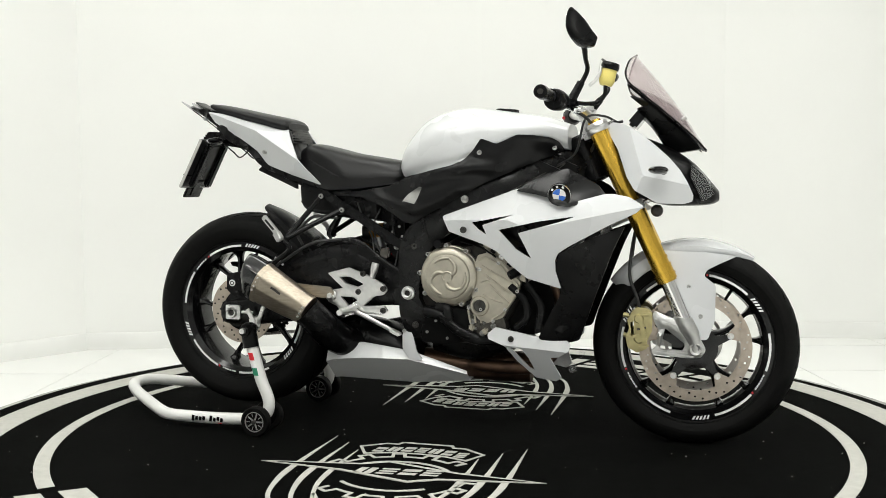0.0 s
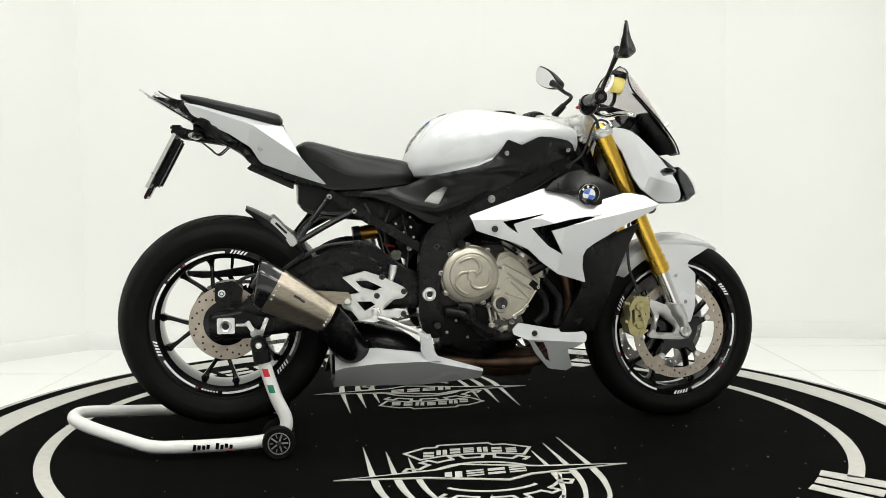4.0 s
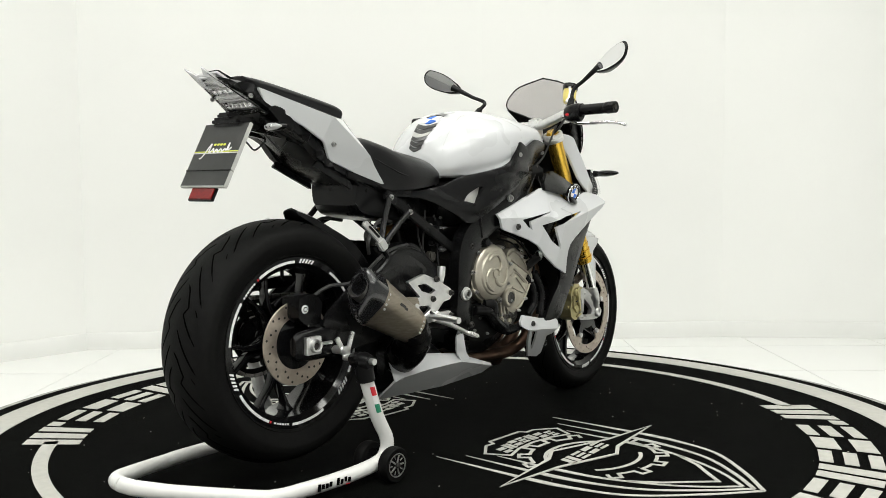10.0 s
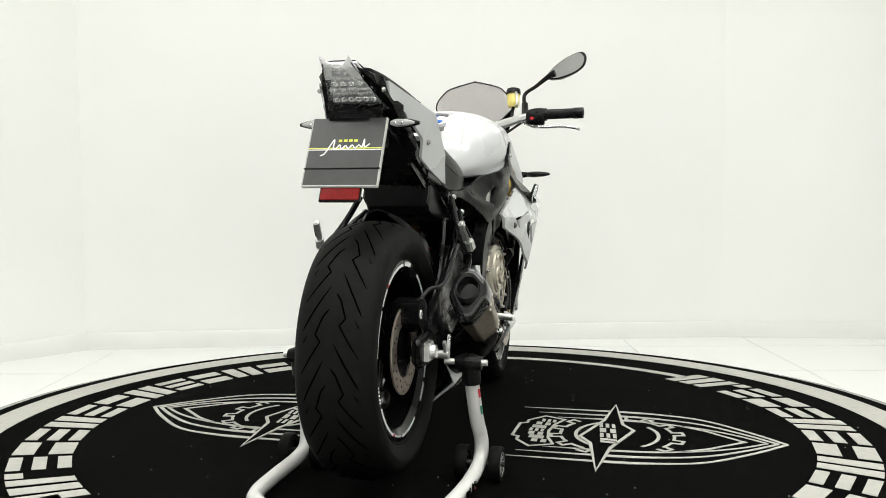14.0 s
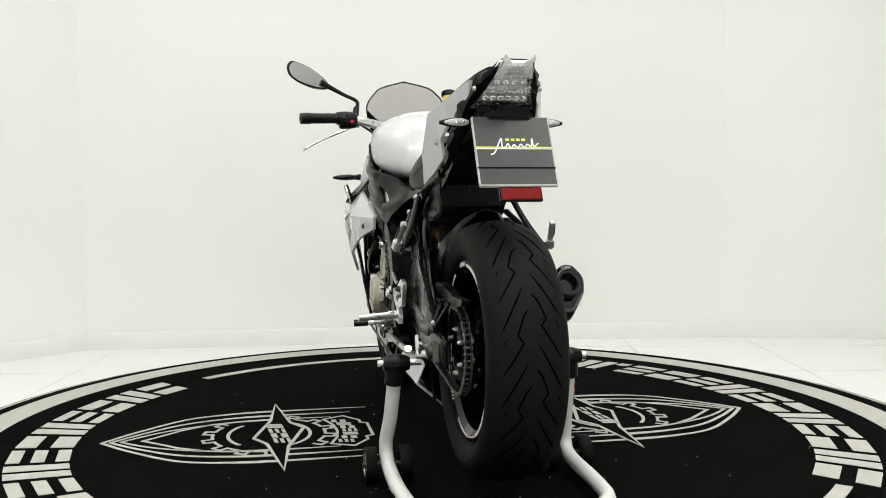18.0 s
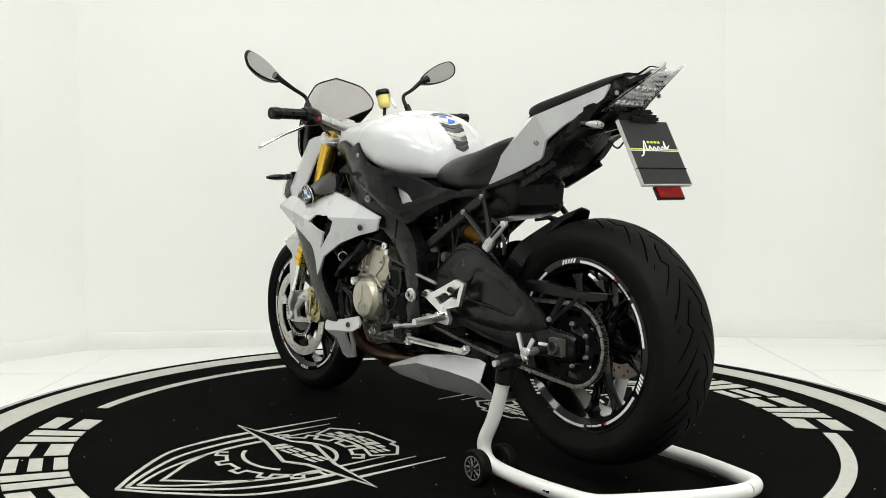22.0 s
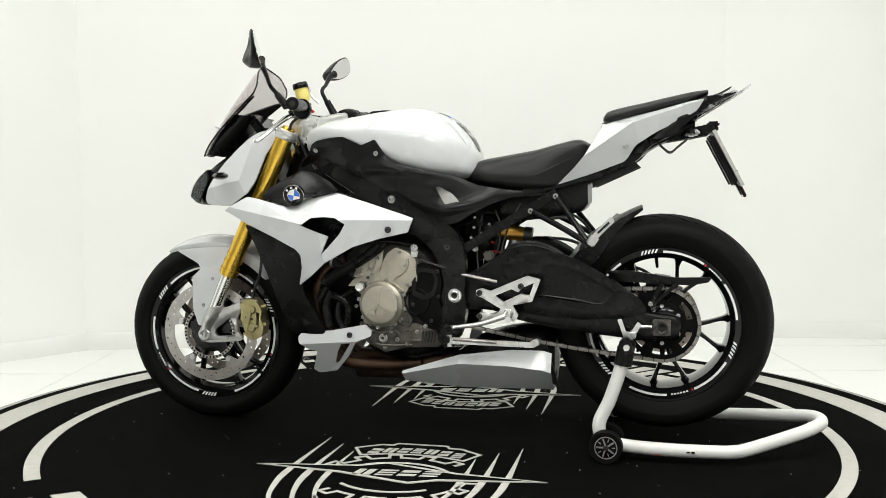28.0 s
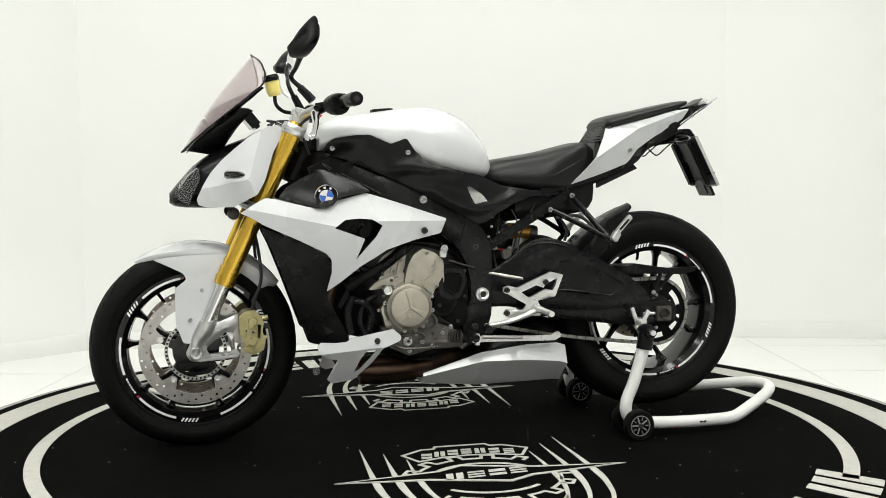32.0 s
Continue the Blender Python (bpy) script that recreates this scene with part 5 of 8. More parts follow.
lamp = part("tail_lamp", lamp_sheet(0.0, 0.92, -0.010, 0.006), LAMPSHELL, motorcycle, "clear-lens tail lamp with rows of plated bowls")
for f, count, r in ((0.20, 6, 0.0082), (0.56, 4, 0.0075)):
    for k in range(count):
        y = lamp_half(f) * 0.84 * (2 * (k + 0.5) / count - 1)
        at = Matrix.Translation(lamp_at(f, y, -0.003)) @ LAMP_OUT.to_track_quat("Z", "Y").to_matrix().to_4x4()
        part("lamp_bowl", moved(lathe([(0.0, -0.006), (0.35 * r, -0.005), (0.8 * r, 0.0), (r, 0.005), (1.12 * r, 0.004)], 16, "z"), at), CHROME, lamp)
        part("bulb", moved(lathe([(0.0, 0.004), (0.0022, 0.003), (0.003, 0.0), (0.003, -0.006)], 10, "z"), at), PALE, lamp)
for f, r, waves in ((0.33, 0.0050, 11), (0.42, 0.0060, 9), (0.68, 0.0060, 7), (0.79, 0.0050, 7), (0.90, 0.0045, 5)):
    w = lamp_half(f) * 0.92
    line = [lamp_at(f + 0.012 * math.sin(2.1 * k), w * (k / 20 - 1), -0.002) for k in range(41)]
    part("prism_bar", tube(line, [r * (0.78 + 0.22 * math.cos(2 * math.pi * waves * k / 40)) for k in range(41)], 10, 80), LAMPCLEAR if waves != 9 else LAMPSHELL, lamp)
part("lens", lamp_sheet(0.0, 0.95, 0.008, 0.0025, 1.0, 0.004), LENS, lamp)
part("lens_foot", lamp_sheet(-0.08, 0.11, 0.0075, 0.010, 1.0, 0.004), GLOSSY, lamp, "smoked lower edge of the lens")
for s in (1, -1):
    part("lens_rim", tube([lamp_at(f, s * lamp_half(f) * 1.01, 0.004) for f in (0.0, 0.3, 0.6, 0.9, 1.04)], 0.0016, 6, 20), GLOSSY, lamp)
    fin = [lamp_at(0.70, s * lamp_half(0.70), 0.006), lamp_at(1.17, s * lamp_half(1.0) * 0.98, 0.004), lamp_at(1.02, s * lamp_half(1.0) * 0.42, 0.006), lamp_at(0.78, s * lamp_half(0.80) * 0.55, 0.008)]
    part("lens_fin", (fin + [tuple(Vector(p) - LAMP_OUT * 0.004) for p in fin], [(0, 1, 2, 3), (7, 6, 5, 4), (0, 1, 5, 4), (1, 2, 6, 5), (2, 3, 7, 6), (3, 0, 4, 7)]), LAMPCLEAR, lamp, "clear pointed lens corner")
part("lens_crown", tube([lamp_at(0.95, -lamp_half(1.0) * 0.9, 0.004), lamp_at(1.01, 0, 0.006), lamp_at(0.95, lamp_half(1.0) * 0.9, 0.004)], 0.0030, 8, 20), LAMPCLEAR, lamp)


# ---- engine ----
def plate_y(ring, y0, y1, corner=0.006):
    """A thick cast plate: the outline in (x, z) filled between two y."""
    return panel(ring, max(y0, y1, key=abs), abs(y1 - y0), (), 0.03, corner, 0.12)


crankcase = part("engine_block", loft(from_row([
    (-0.04, [(0.09, 0.32), (0.115, 0.34), (0.12, 0.44), (0.10, 0.52), (0.0, 0.54)]),
    (0.05, [(0.10, 0.29), (0.125, 0.32), (0.130, 0.46), (0.12, 0.58), (0.0, 0.61)]),
    (0.15, [(0.10, 0.29), (0.125, 0.32), (0.130, 0.47), (0.13, 0.60), (0.0, 0.64)]),
    (0.23, [(0.09, 0.36), (0.115, 0.40), (0.125, 0.48), (0.125, 0.58), (0.0, 0.63)]),
    (0.28, [(0.08, 0.46), (0.10, 0.48), (0.110, 0.52), (0.10, 0.56), (0.0, 0.59)])]), 28, steps=20), CRANK, motorcycle, "grimy cast alloy engine block")
part("sump", loft(from_row([(-0.02, [(0.05, 0.25), (0.08, 0.26), (0.09, 0.31), (0.07, 0.33), (0.0, 0.33)]), (0.10, [(0.06, 0.225), (0.10, 0.245), (0.11, 0.30), (0.09, 0.33), (0.0, 0.33)]), (0.22, [(0.05, 0.25), (0.08, 0.27), (0.09, 0.31), (0.07, 0.33), (0.0, 0.33)])]), 24, steps=12), PLASTIC, crankcase, "black oil sump")

# right side: round clutch cover with three swirl ribs
CC = Matrix.Translation((0.054, -0.160, 0.495)) @ Matrix.Diagonal((1, -1, 1, 1))
clutch = part("clutch_cover", moved(lathe([(0.0, 0.024), (0.060, 0.024), (0.066, 0.022), (0.069, 0.017), (0.079, 0.015), (0.086, 0.008), (0.088, -0.004), (0.092, -0.006), (0.092, -0.030)], 64), CC), MAGNESIUM, crankcase, "round bronze-coloured clutch cover")
for i in range(3):
    a0 = 120 * i + 20
    path = []
    for f in np.linspace(0, 1, 10):
        r, a = 0.014 + 0.040 * f, radians(a0 + 62 * f**1.5)
        path.append((r * math.cos(a), 0.0250, r * math.sin(a)))
    part("swirl_rib", moved(tube(path, (0.004, 0.0065, 0.006, 0.004), 10, 24), CC), MAGNESIUM, clutch)
    arc = [(0.056 * math.cos(radians(a0 + 62 + 52 * f)), 0.0245, 0.056 * math.sin(radians(a0 + 62 + 52 * f))) for f in np.linspace(0, 1, 8)]
    part("swirl_rib", moved(tube(arc, (0.004, 0.0055, 0.003), 10, 16), CC), MAGNESIUM, clutch)
part("hub_ring", moved(tube([(0.0145 * math.cos(radians(t)), 0.0250, 0.0145 * math.sin(radians(t))) for t in range(-30, 250, 20)], 0.0032, 10, 30), CC), MAGNESIUM, clutch)
for i in range(9):
    a = radians(40 * i + 15)
    part("bolt", bolt(0.054 + 0.093 * math.cos(a), -0.166, 0.495 + 0.093 * math.sin(a), 0.0065, 0.010, -1), BOLT, clutch)
    part("bolt_boss", moved(disc(0.0085, 0.030, 14), pose(0.054 + 0.092 * math.cos(a), -0.148, 0.495 + 0.092 * math.sin(a))), MAGNESIUM, clutch)
part("oil_cap", moved(lathe([(0.0, 0.012), (0.012, 0.012), (0.014, 0.006), (0.016, -0.01)], 20), Matrix.Translation((0.022, -0.165, 0.592)) @ Matrix.Diagonal((1, -1, 1, 1))), GLOSSY, clutch)
cover = part("starter_cover", plate_y([(0.133, 0.530), (0.143, 0.560), (0.173, 0.567), (0.215, 0.544), (0.237, 0.517), (0.274, 0.480), (0.264, 0.447), (0.233, 0.399), (0.221, 0.375), (0.174, 0.357), (0.143, 0.367), (0.123, 0.403), (0.126, 0.445), (0.137, 0.479)], -0.135, -0.166), MAGNESIUM, crankcase, "bronze-coloured starter gear cover")
part("plug", moved(lathe([(0.0, 0.001), (0.010, 0.003), (0.0175, 0.003), (0.019, -0.004), (0.021, -0.01)], 26), Matrix.Translation((0.1495, -0.168, 0.408)) @ Matrix.Diagonal((1, -1, 1, 1))), DARKSTEEL, cover)
for x, z in [(0.150, 0.517), (0.207, 0.537), (0.264, 0.455), (0.191, 0.364), (0.154, 0.398), (0.228, 0.399)]:
    part("bolt", bolt(x, -0.1715, z, 0.0055, 0.008, -1), ALLOY, cover)
for i in range(3):
    a, b = [(0.156, 0.529), (0.249, 0.479)]
    part("cast_rib", tube([(a[0] + 0.012 * i, -0.167, a[1] - 0.028 * i), (b[0] - 0.006 * i, -0.167, b[1] - 0.03 * i)], 0.003, 8), MAGNESIUM, cover)
for line in ([(0.143, 0.543), (0.173, 0.554), (0.210, 0.534), (0.237, 0.503), (0.267, 0.470), (0.254, 0.439), (0.221, 0.392), (0.184, 0.367)], [(0.153, 0.479), (0.180, 0.486), (0.227, 0.453)], [(0.160, 0.442), (0.190, 0.429), (0.221, 0.419)]):
    part("cast_rib", tube([(x, -0.1665, z) for x, z in line], 0.0028, 8, 30), MAGNESIUM, cover)
part("plug_boss", moved(lathe([(0.020, 0.004), (0.027, 0.003), (0.031, -0.004), (0.032, -0.01)], 30), Matrix.Translation((0.1495, -0.168, 0.408)) @ Matrix.Diagonal((1, -1, 1, 1))), MAGNESIUM, cover)
head_cover = part("cylinder_cover", plate_y([(0.152, 0.600), (0.226, 0.586), (0.307, 0.516), (0.291, 0.478), (0.249, 0.492), (0.173, 0.552)], -0.11, -0.155), MAGNESIUM, crankcase, "cast cylinder head side")
for i, (x, z) in enumerate([(0.190, 0.572), (0.215, 0.555), (0.240, 0.533), (0.266, 0.510)]):
    part("coil_clip", block(0.016, 0.02, 0.010, 0.2, pose(x, -0.158, z, 0, 40, 0)), BRUSHED if i % 2 else PLASTIC, head_cover)
for i, (a, b) in enumerate(zip([(0.159, 0.587), (0.176, 0.580), (0.195, 0.573), (0.215, 0.567)], [(0.257, 0.509), (0.271, 0.510), (0.284, 0.506), (0.296, 0.500)])):
    part("cast_rib", tube([(a[0], -0.157, a[1]), (b[0], -0.157, b[1])], 0.0022, 8), MAGNESIUM, head_cover)
for x, z in [(0.173, 0.570), (0.220, 0.529), (0.267, 0.499), (0.227, 0.577)]:
    part("bolt", bolt(x, -0.158, z, 0.0052, 0.008, -1), BOLT, head_cover)
part("cable", tube([(0.10, -0.165, 0.615), (0.16, -0.172, 0.598), (0.22, -0.170, 0.565), (0.27, -0.165, 0.53)], 0.0035, 8, 20), PLASTIC, head_cover)
part("cable", tube([(0.09, -0.16, 0.60), (0.15, -0.168, 0.585), (0.20, -0.166, 0.555)], 0.003, 8, 20), PLASTIC, head_cover)
pump = part("water_pump", plate_y([(-0.037, 0.398), (0.037, 0.404), (0.105, 0.395), (0.122, 0.349), (0.105, 0.297), (0.036, 0.284), (-0.036, 0.290)], -0.11, -0.152), DULL, crankcase, "black water pump housing")
part("hose", tube([(-0.02, -0.155, 0.385), (0.03, -0.168, 0.375), (0.08, -0.165, 0.335), (0.14, -0.155, 0.305)], 0.017, 12, 20), PLASTIC, pump, "black rubber coolant hose")
part("hose", tube([(0.02, -0.160, 0.400), (0.05, -0.172, 0.395), (0.055, -0.17, 0.36)], 0.016, 12, 16), PLASTIC, pump)
for x, z in [(-0.014, 0.394), (0.020, 0.394), (0.051, 0.348), (-0.018, 0.322), (0.046, 0.305)]:
    part("bolt", bolt(x, -0.156, z, 0.0045, 0.006, -1), BOLT, pump)
lower = part("lower_case", plate_y([(0.101, 0.399), (0.156, 0.373), (0.215, 0.374), (0.227, 0.340), (0.190, 0.305), (0.122, 0.294), (0.101, 0.321)], -0.10, -0.145), ENGINE, crankcase)
for x, z in [(0.115, 0.400), (0.187, 0.346), (0.122, 0.357), (0.153, 0.323)]:
    part("bolt", bolt(x, -0.150, z, 0.009, 0.010, -1), BOLT, lower)
for i in range(4):
    part("cast_rib", block(0.006, 0.02, 0.04, 0.2, pose(0.115 + 0.017 * i, -0.148, 0.375, 0, -10, 0)), MAGNESIUM, lower)

# left side: alternator cover with a three-armed relief, upper cover, gearbox cover
AC = Matrix.Translation((0.1515, 0.165, 0.411))
alternator = part("alternator_cover", moved(lathe([(0.0, 0.030), (0.050, 0.030), (0.056, 0.028), (0.060, 0.020), (0.067, 0.014), (0.070, 0.002), (0.072, -0.04)], 56), AC), MAGNESIUM, crankcase, "round bronze-coloured alternator cover")
for a, far in ((84, 0.050), (208, 0.054), (318, 0.050)):
    c, n = Vector((math.cos(radians(a)), 0, math.sin(radians(a)))), Vector((-math.sin(radians(a)), 0, math.cos(radians(a))))
    rings = []
    for r, w, h in ((0.003, 0.004, 0.0035), (0.02, 0.0055, 0.0035), (far * 0.8, 0.010, 0.0025), (far, 0.013, 0.0008)):
        o = Vector((0, 0.027, 0)) + c * r
        rings.append([tuple(o - n * w), tuple(o - n * w * 0.75 + Vector((0, 0.003 + h * 0.8, 0))), tuple(o - n * 0.0015 + Vector((0, 0.003 + h, 0))), tuple(o + n * 0.0015 + Vector((0, 0.003 + h, 0))), tuple(o + n * w * 0.75 + Vector((0, 0.003 + h * 0.8, 0))), tuple(o + n * w)])
    k = 6
    part("relief_arm", moved(([p for q in rings for p in q], [(i * k + j, i * k + j + 1, (i + 1) * k + j + 1, (i + 1) * k + j) for i in range(3) for j in range(5)] + [tuple(range(6)), tuple(range(18, 24))], 20), AC), MAGNESIUM, alternator)
for i in range(3):
    part("relief_bar", block(0.011, 0.003, 0.013, 0.2, pose(0.168 - 0.014 * i, 0.1985, 0.388, 0, 10, 0)), MAGNESIUM, alternator)
for i in range(8):
    a = radians(45 * i + 10)
    part("bolt", bolt(0.1515 + 0.073 * math.cos(a), 0.172, 0.411 + 0.073 * math.sin(a), 0.006, 0.008, 1), BOLT, alternator)
flange = part("case_flange", plate_y([(0.268, 0.460), (0.247, 0.483), (0.200, 0.500), (0.163, 0.514), (0.153, 0.480), (0.200, 0.449), (0.231, 0.404), (0.215, 0.344), (0.147, 0.323), (0.088, 0.335), (0.073, 0.378), (0.076, 0.437), (0.113, 0.471)], 0.10, 0.148), MAGNESIUM, crankcase, "bronze-coloured case flange")
for x, z in [(0.222, 0.443), (0.238, 0.400), (0.194, 0.344), (0.127, 0.337), (0.095, 0.364)]:
    part("bolt", bolt(x, 0.152, z, 0.0055, 0.008, 1), BOLT, flange)
upper = part("cam_chain_cover", plate_y([(0.163, 0.481), (0.152, 0.531), (0.137, 0.562), (0.109, 0.582), (0.070, 0.568), (0.045, 0.545), (0.042, 0.481), (0.071, 0.460), (0.082, 0.430), (0.113, 0.454), (0.138, 0.471)], 0.12, 0.168), MAGNESIUM, crankcase, "bronze-coloured cam chain cover")
for x, z in [(0.097, 0.569), (0.077, 0.529), (0.070, 0.470), (0.082, 0.440), (0.187, 0.499)]:
    part("bolt", bolt(x, 0.171, z, 0.006, 0.008, 1), BOLT, upper)
part("cast_rib", tube([(x, 0.168, z) for x, z in [(0.070, 0.548), (0.075, 0.515), (0.112, 0.481), (0.079, 0.448)]], 0.0035, 8, 20), MAGNESIUM, upper)
part("sensor", moved(disc(0.012, 0.03, 18), pose(0.215, 0.165, 0.462)), ENGINE, upper)
part("sensor_cap", moved(lathe([(0.0, 0.0), (0.007, 0.0), (0.009, 0.004), (0.0125, 0.004), (0.014, -0.01)], 20), pose(0.216, 0.184, 0.462)), BRUSHED, upper)
gear_cover = part("sprocket_cover", plate_y([(0.059, 0.523), (0.037, 0.534), (-0.022, 0.528), (-0.032, 0.480), (-0.022, 0.430), (-0.035, 0.379), (-0.022, 0.345), (0.029, 0.359), (0.071, 0.396), (0.071, 0.472)], 0.11, 0.160), DULL, crankcase, "black front sprocket cover")
part("cover_ring", moved(lathe([(0.033, 0.0), (0.035, 0.004), (0.039, 0.004), (0.041, 0.0)], 30), pose(0.045, 0.160, 0.420)), PLASTIC, gear_cover)
gearbox = part("gearbox_case", plate_y([(0.232, 0.351), (0.165, 0.334), (0.097, 0.359), (0.046, 0.351), (-0.014, 0.325), (-0.022, 0.282), (0.080, 0.277), (0.148, 0.260), (0.207, 0.288)], 0.10, 0.150), ENGINE, crankcase, "grimy alloy gearbox side")
part("gearbox_ring", moved(lathe([(0.0, -0.004), (0.018, -0.004), (0.020, 0.006), (0.026, 0.006), (0.028, -0.01)], 28), pose(0.0875, 0.150, 0.362)), ENGINE, gearbox)
for x, z in [(0.152, 0.296), (0.147, 0.276), (0.046, 0.327), (0.020, 0.344), (0.127, 0.327), (0.076, 0.289), (0.108, 0.301)]:
    part("bolt", bolt(x, 0.153, z, 0.007, 0.010, 1), BOLT, gearbox)
part("drain_plug", bolt(0.152, 0.154, 0.305, 0.014, 0.018, 1), BRUSHED, gearbox)
part("linkage_tab", bar_between((0.046, 0.17, 0.585), (0.049, 0.17, 0.555), 0.020, 0.010), BRUSHED, crankcase)
part("shift_linkage", tube([(x, 0.165, z) for x, z in [(0.030, 0.545), (-0.049, 0.521)]], (0.0035, 0.0035), 10, 8), DARKSTEEL, crankcase, "bare alloy shift linkage")
part("linkage_eye", moved(lathe([(0.005, 0.006), (0.011, 0.006), (0.013, 0.0), (0.013, -0.006), (0.005, -0.006)], 20, closed=True), pose(0.046, 0.176, 0.582)), CHROME, crankcase)
part("throttle_bodies", block(0.10, 0.26, 0.05, 0.3, pose(0.10, 0, 0.665, 0, 20, 0)), PLASTIC, crankcase)
part("shift_rod", tube([(-0.09, 0.160, 0.505), (-0.16, 0.165, 0.492), (-0.20, 0.168, 0.485)], (0.0045, 0.0055, 0.0045), 10), STEEL, crankcase, "bare alloy shift rod")
for s in (1, -1):
    part("coolant_hose", tube([(0.45, s * 0.14, 0.63), (0.38, s * 0.165, 0.585), (0.30, s * 0.172, 0.535), (0.24, s * 0.162, 0.50)], 0.014, 12, 24), PLASTIC, crankcase, "black coolant hose")
    # dark sheet added between the covers, standing in for shade within the engine
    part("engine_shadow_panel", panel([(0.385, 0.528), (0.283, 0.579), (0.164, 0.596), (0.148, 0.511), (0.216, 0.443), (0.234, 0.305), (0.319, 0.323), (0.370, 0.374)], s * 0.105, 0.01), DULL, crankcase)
# left side: radiator hose, cylinder side with studs and cast pockets, black sprocket cover relief
part("coolant_hose", tube([(0.335, 0.168, 0.470), (0.290, 0.176, 0.500), (0.235, 0.178, 0.530), (0.185, 0.174, 0.567), (0.165, 0.165, 0.590)], 0.0155, 14, 30), PLASTIC, crankcase, "black coolant hose")
part("coolant_hose", tube([(0.330, 0.150, 0.430), (0.290, 0.158, 0.425), (0.262, 0.155, 0.395), (0.268, 0.150, 0.345), (0.300, 0.140, 0.300)], 0.0135, 14, 30), PLASTIC, crankcase, "black coolant hose")
cylinder = part("cylinder_side", plate_y([(0.168, 0.500), (0.232, 0.482), (0.268, 0.500), (0.222, 0.560), (0.176, 0.588), (0.152, 0.580), (0.158, 0.530)], 0.10, 0.146), MAGNESIUM, crankcase, "cast cylinder side")
for k in range(4):
    part("cast_rib", tube([(0.170 + 0.022 * k, 0.147, 0.575 - 0.020 * k), (0.184 + 0.020 * k, 0.147, 0.510 - 0.004 * k)], 0.0026, 8), MAGNESIUM, cylinder)
for x, z in [(0.226, 0.505), (0.192, 0.515), (0.196, 0.566), (0.172, 0.548), (0.250, 0.497)]:
    part("bolt", bolt(x, 0.150, z, 0.006, 0.010, 1), BOLT, cylinder)
part("cable", tube([(0.180, 0.155, 0.590), (0.160, 0.170, 0.600), (0.110, 0.172, 0.600), (0.060, 0.165, 0.590)], 0.0035, 8, 20), PLASTIC, cylinder)
part("relief", panel([(0.060, 0.512), (0.030, 0.524), (-0.016, 0.518), (-0.024, 0.480), (-0.010, 0.436), (0.020, 0.424), (0.058, 0.440)], 0.166, 0.008, [[(0.046, 0.500), (0.026, 0.510), (-0.006, 0.506), (-0.012, 0.482), (-0.002, 0.450), (0.020, 0.440), (0.046, 0.452)]], 0.02, 0.006), SATIN, gear_cover)
for x, z in [(0.050, 0.516), (-0.020, 0.512), (-0.022, 0.436), (0.056, 0.410), (0.000, 0.362)]:
    part("bolt", bolt(x, 0.163, z, 0.006, 0.007, 1), DARKSTEEL, gear_cover)
part("cast_pocket", panel([(0.030, 0.342), (0.072, 0.330), (0.074, 0.298), (0.020, 0.300)], 0.156, 0.010, [[(0.038, 0.334), (0.064, 0.325), (0.065, 0.306), (0.032, 0.307)]], 0.02, 0.004), ENGINE, gearbox)
for k in range(5):
    part("cast_rib", block(0.004, 0.014, 0.040 - 0.003 * k, 0.2, pose(-0.008 + 0.009 * k, 0.152, 0.315, 0, -6, 0)), CRANK, gearbox)
part("cast_rib", tube([(0.205, 0.153, 0.335), (0.160, 0.155, 0.322), (0.118, 0.155, 0.330), (0.100, 0.154, 0.318)], 0.004, 8, 20), ENGINE, gearbox)
part("cast_rib", tube([(0.195, 0.152, 0.296), (0.165, 0.154, 0.285), (0.110, 0.154, 0.284), (0.060, 0.153, 0.286)], 0.004, 8, 20), ENGINE, gearbox)

# exhaust
exhaust = part("collector", tube([(0.28, 0.0, 0.195), (0.18, 0.0, 0.200), (0.05, -0.02, 0.205), (-0.06, -0.04, 0.215)], (0.045, 0.05, 0.045, 0.04), 20, 24), HEAT, motorcycle, "heat-browned exhaust collector")
for i, y in enumerate((-0.105, -0.035, 0.035, 0.105)):
    part("header_pipe", tube([(0.285, y, 0.535), (0.355, y, 0.50), (0.385, y * 0.95, 0.40), (0.36, y * 0.85, 0.27), (0.30, y * 0.65, 0.215), (0.20, y * 0.5, 0.205), (0.06, y * 0.35, 0.21)], 0.0205, 14, 36), HEAT, exhaust, "brown discoloured header pipe")
part("pre_muffler", hull_sections([(-0.05, 0.07, 0.16, 0.25), (-0.15, 0.10, 0.155, 0.315), (-0.30, 0.10, 0.16, 0.345), (-0.36, 0.07, 0.18, 0.33)], 28, 16), PLASTIC, exhaust, "black pre-muffler")
part("link_pipe", tube([(-0.27, -0.06, 0.255), (-0.305, -0.115, 0.278), (-0.330, -0.168, 0.310), (-0.352, -0.205, 0.348), (-0.383, -0.222, 0.385)], (0.050, 0.050, 0.050, 0.049, 0.047), 24, 36), PLASTIC, exhaust, "black link pipe")
MA, MB = Vector((-0.383, -0.222, 0.385)), Vector((-0.535, -0.224, 0.473))
AXIS = (MB - MA).normalized()
UP = Vector((-AXIS.z, 0, AXIS.x))
if UP.z < 0:
    UP = -UP
OUT = Vector((0, -1, 0))


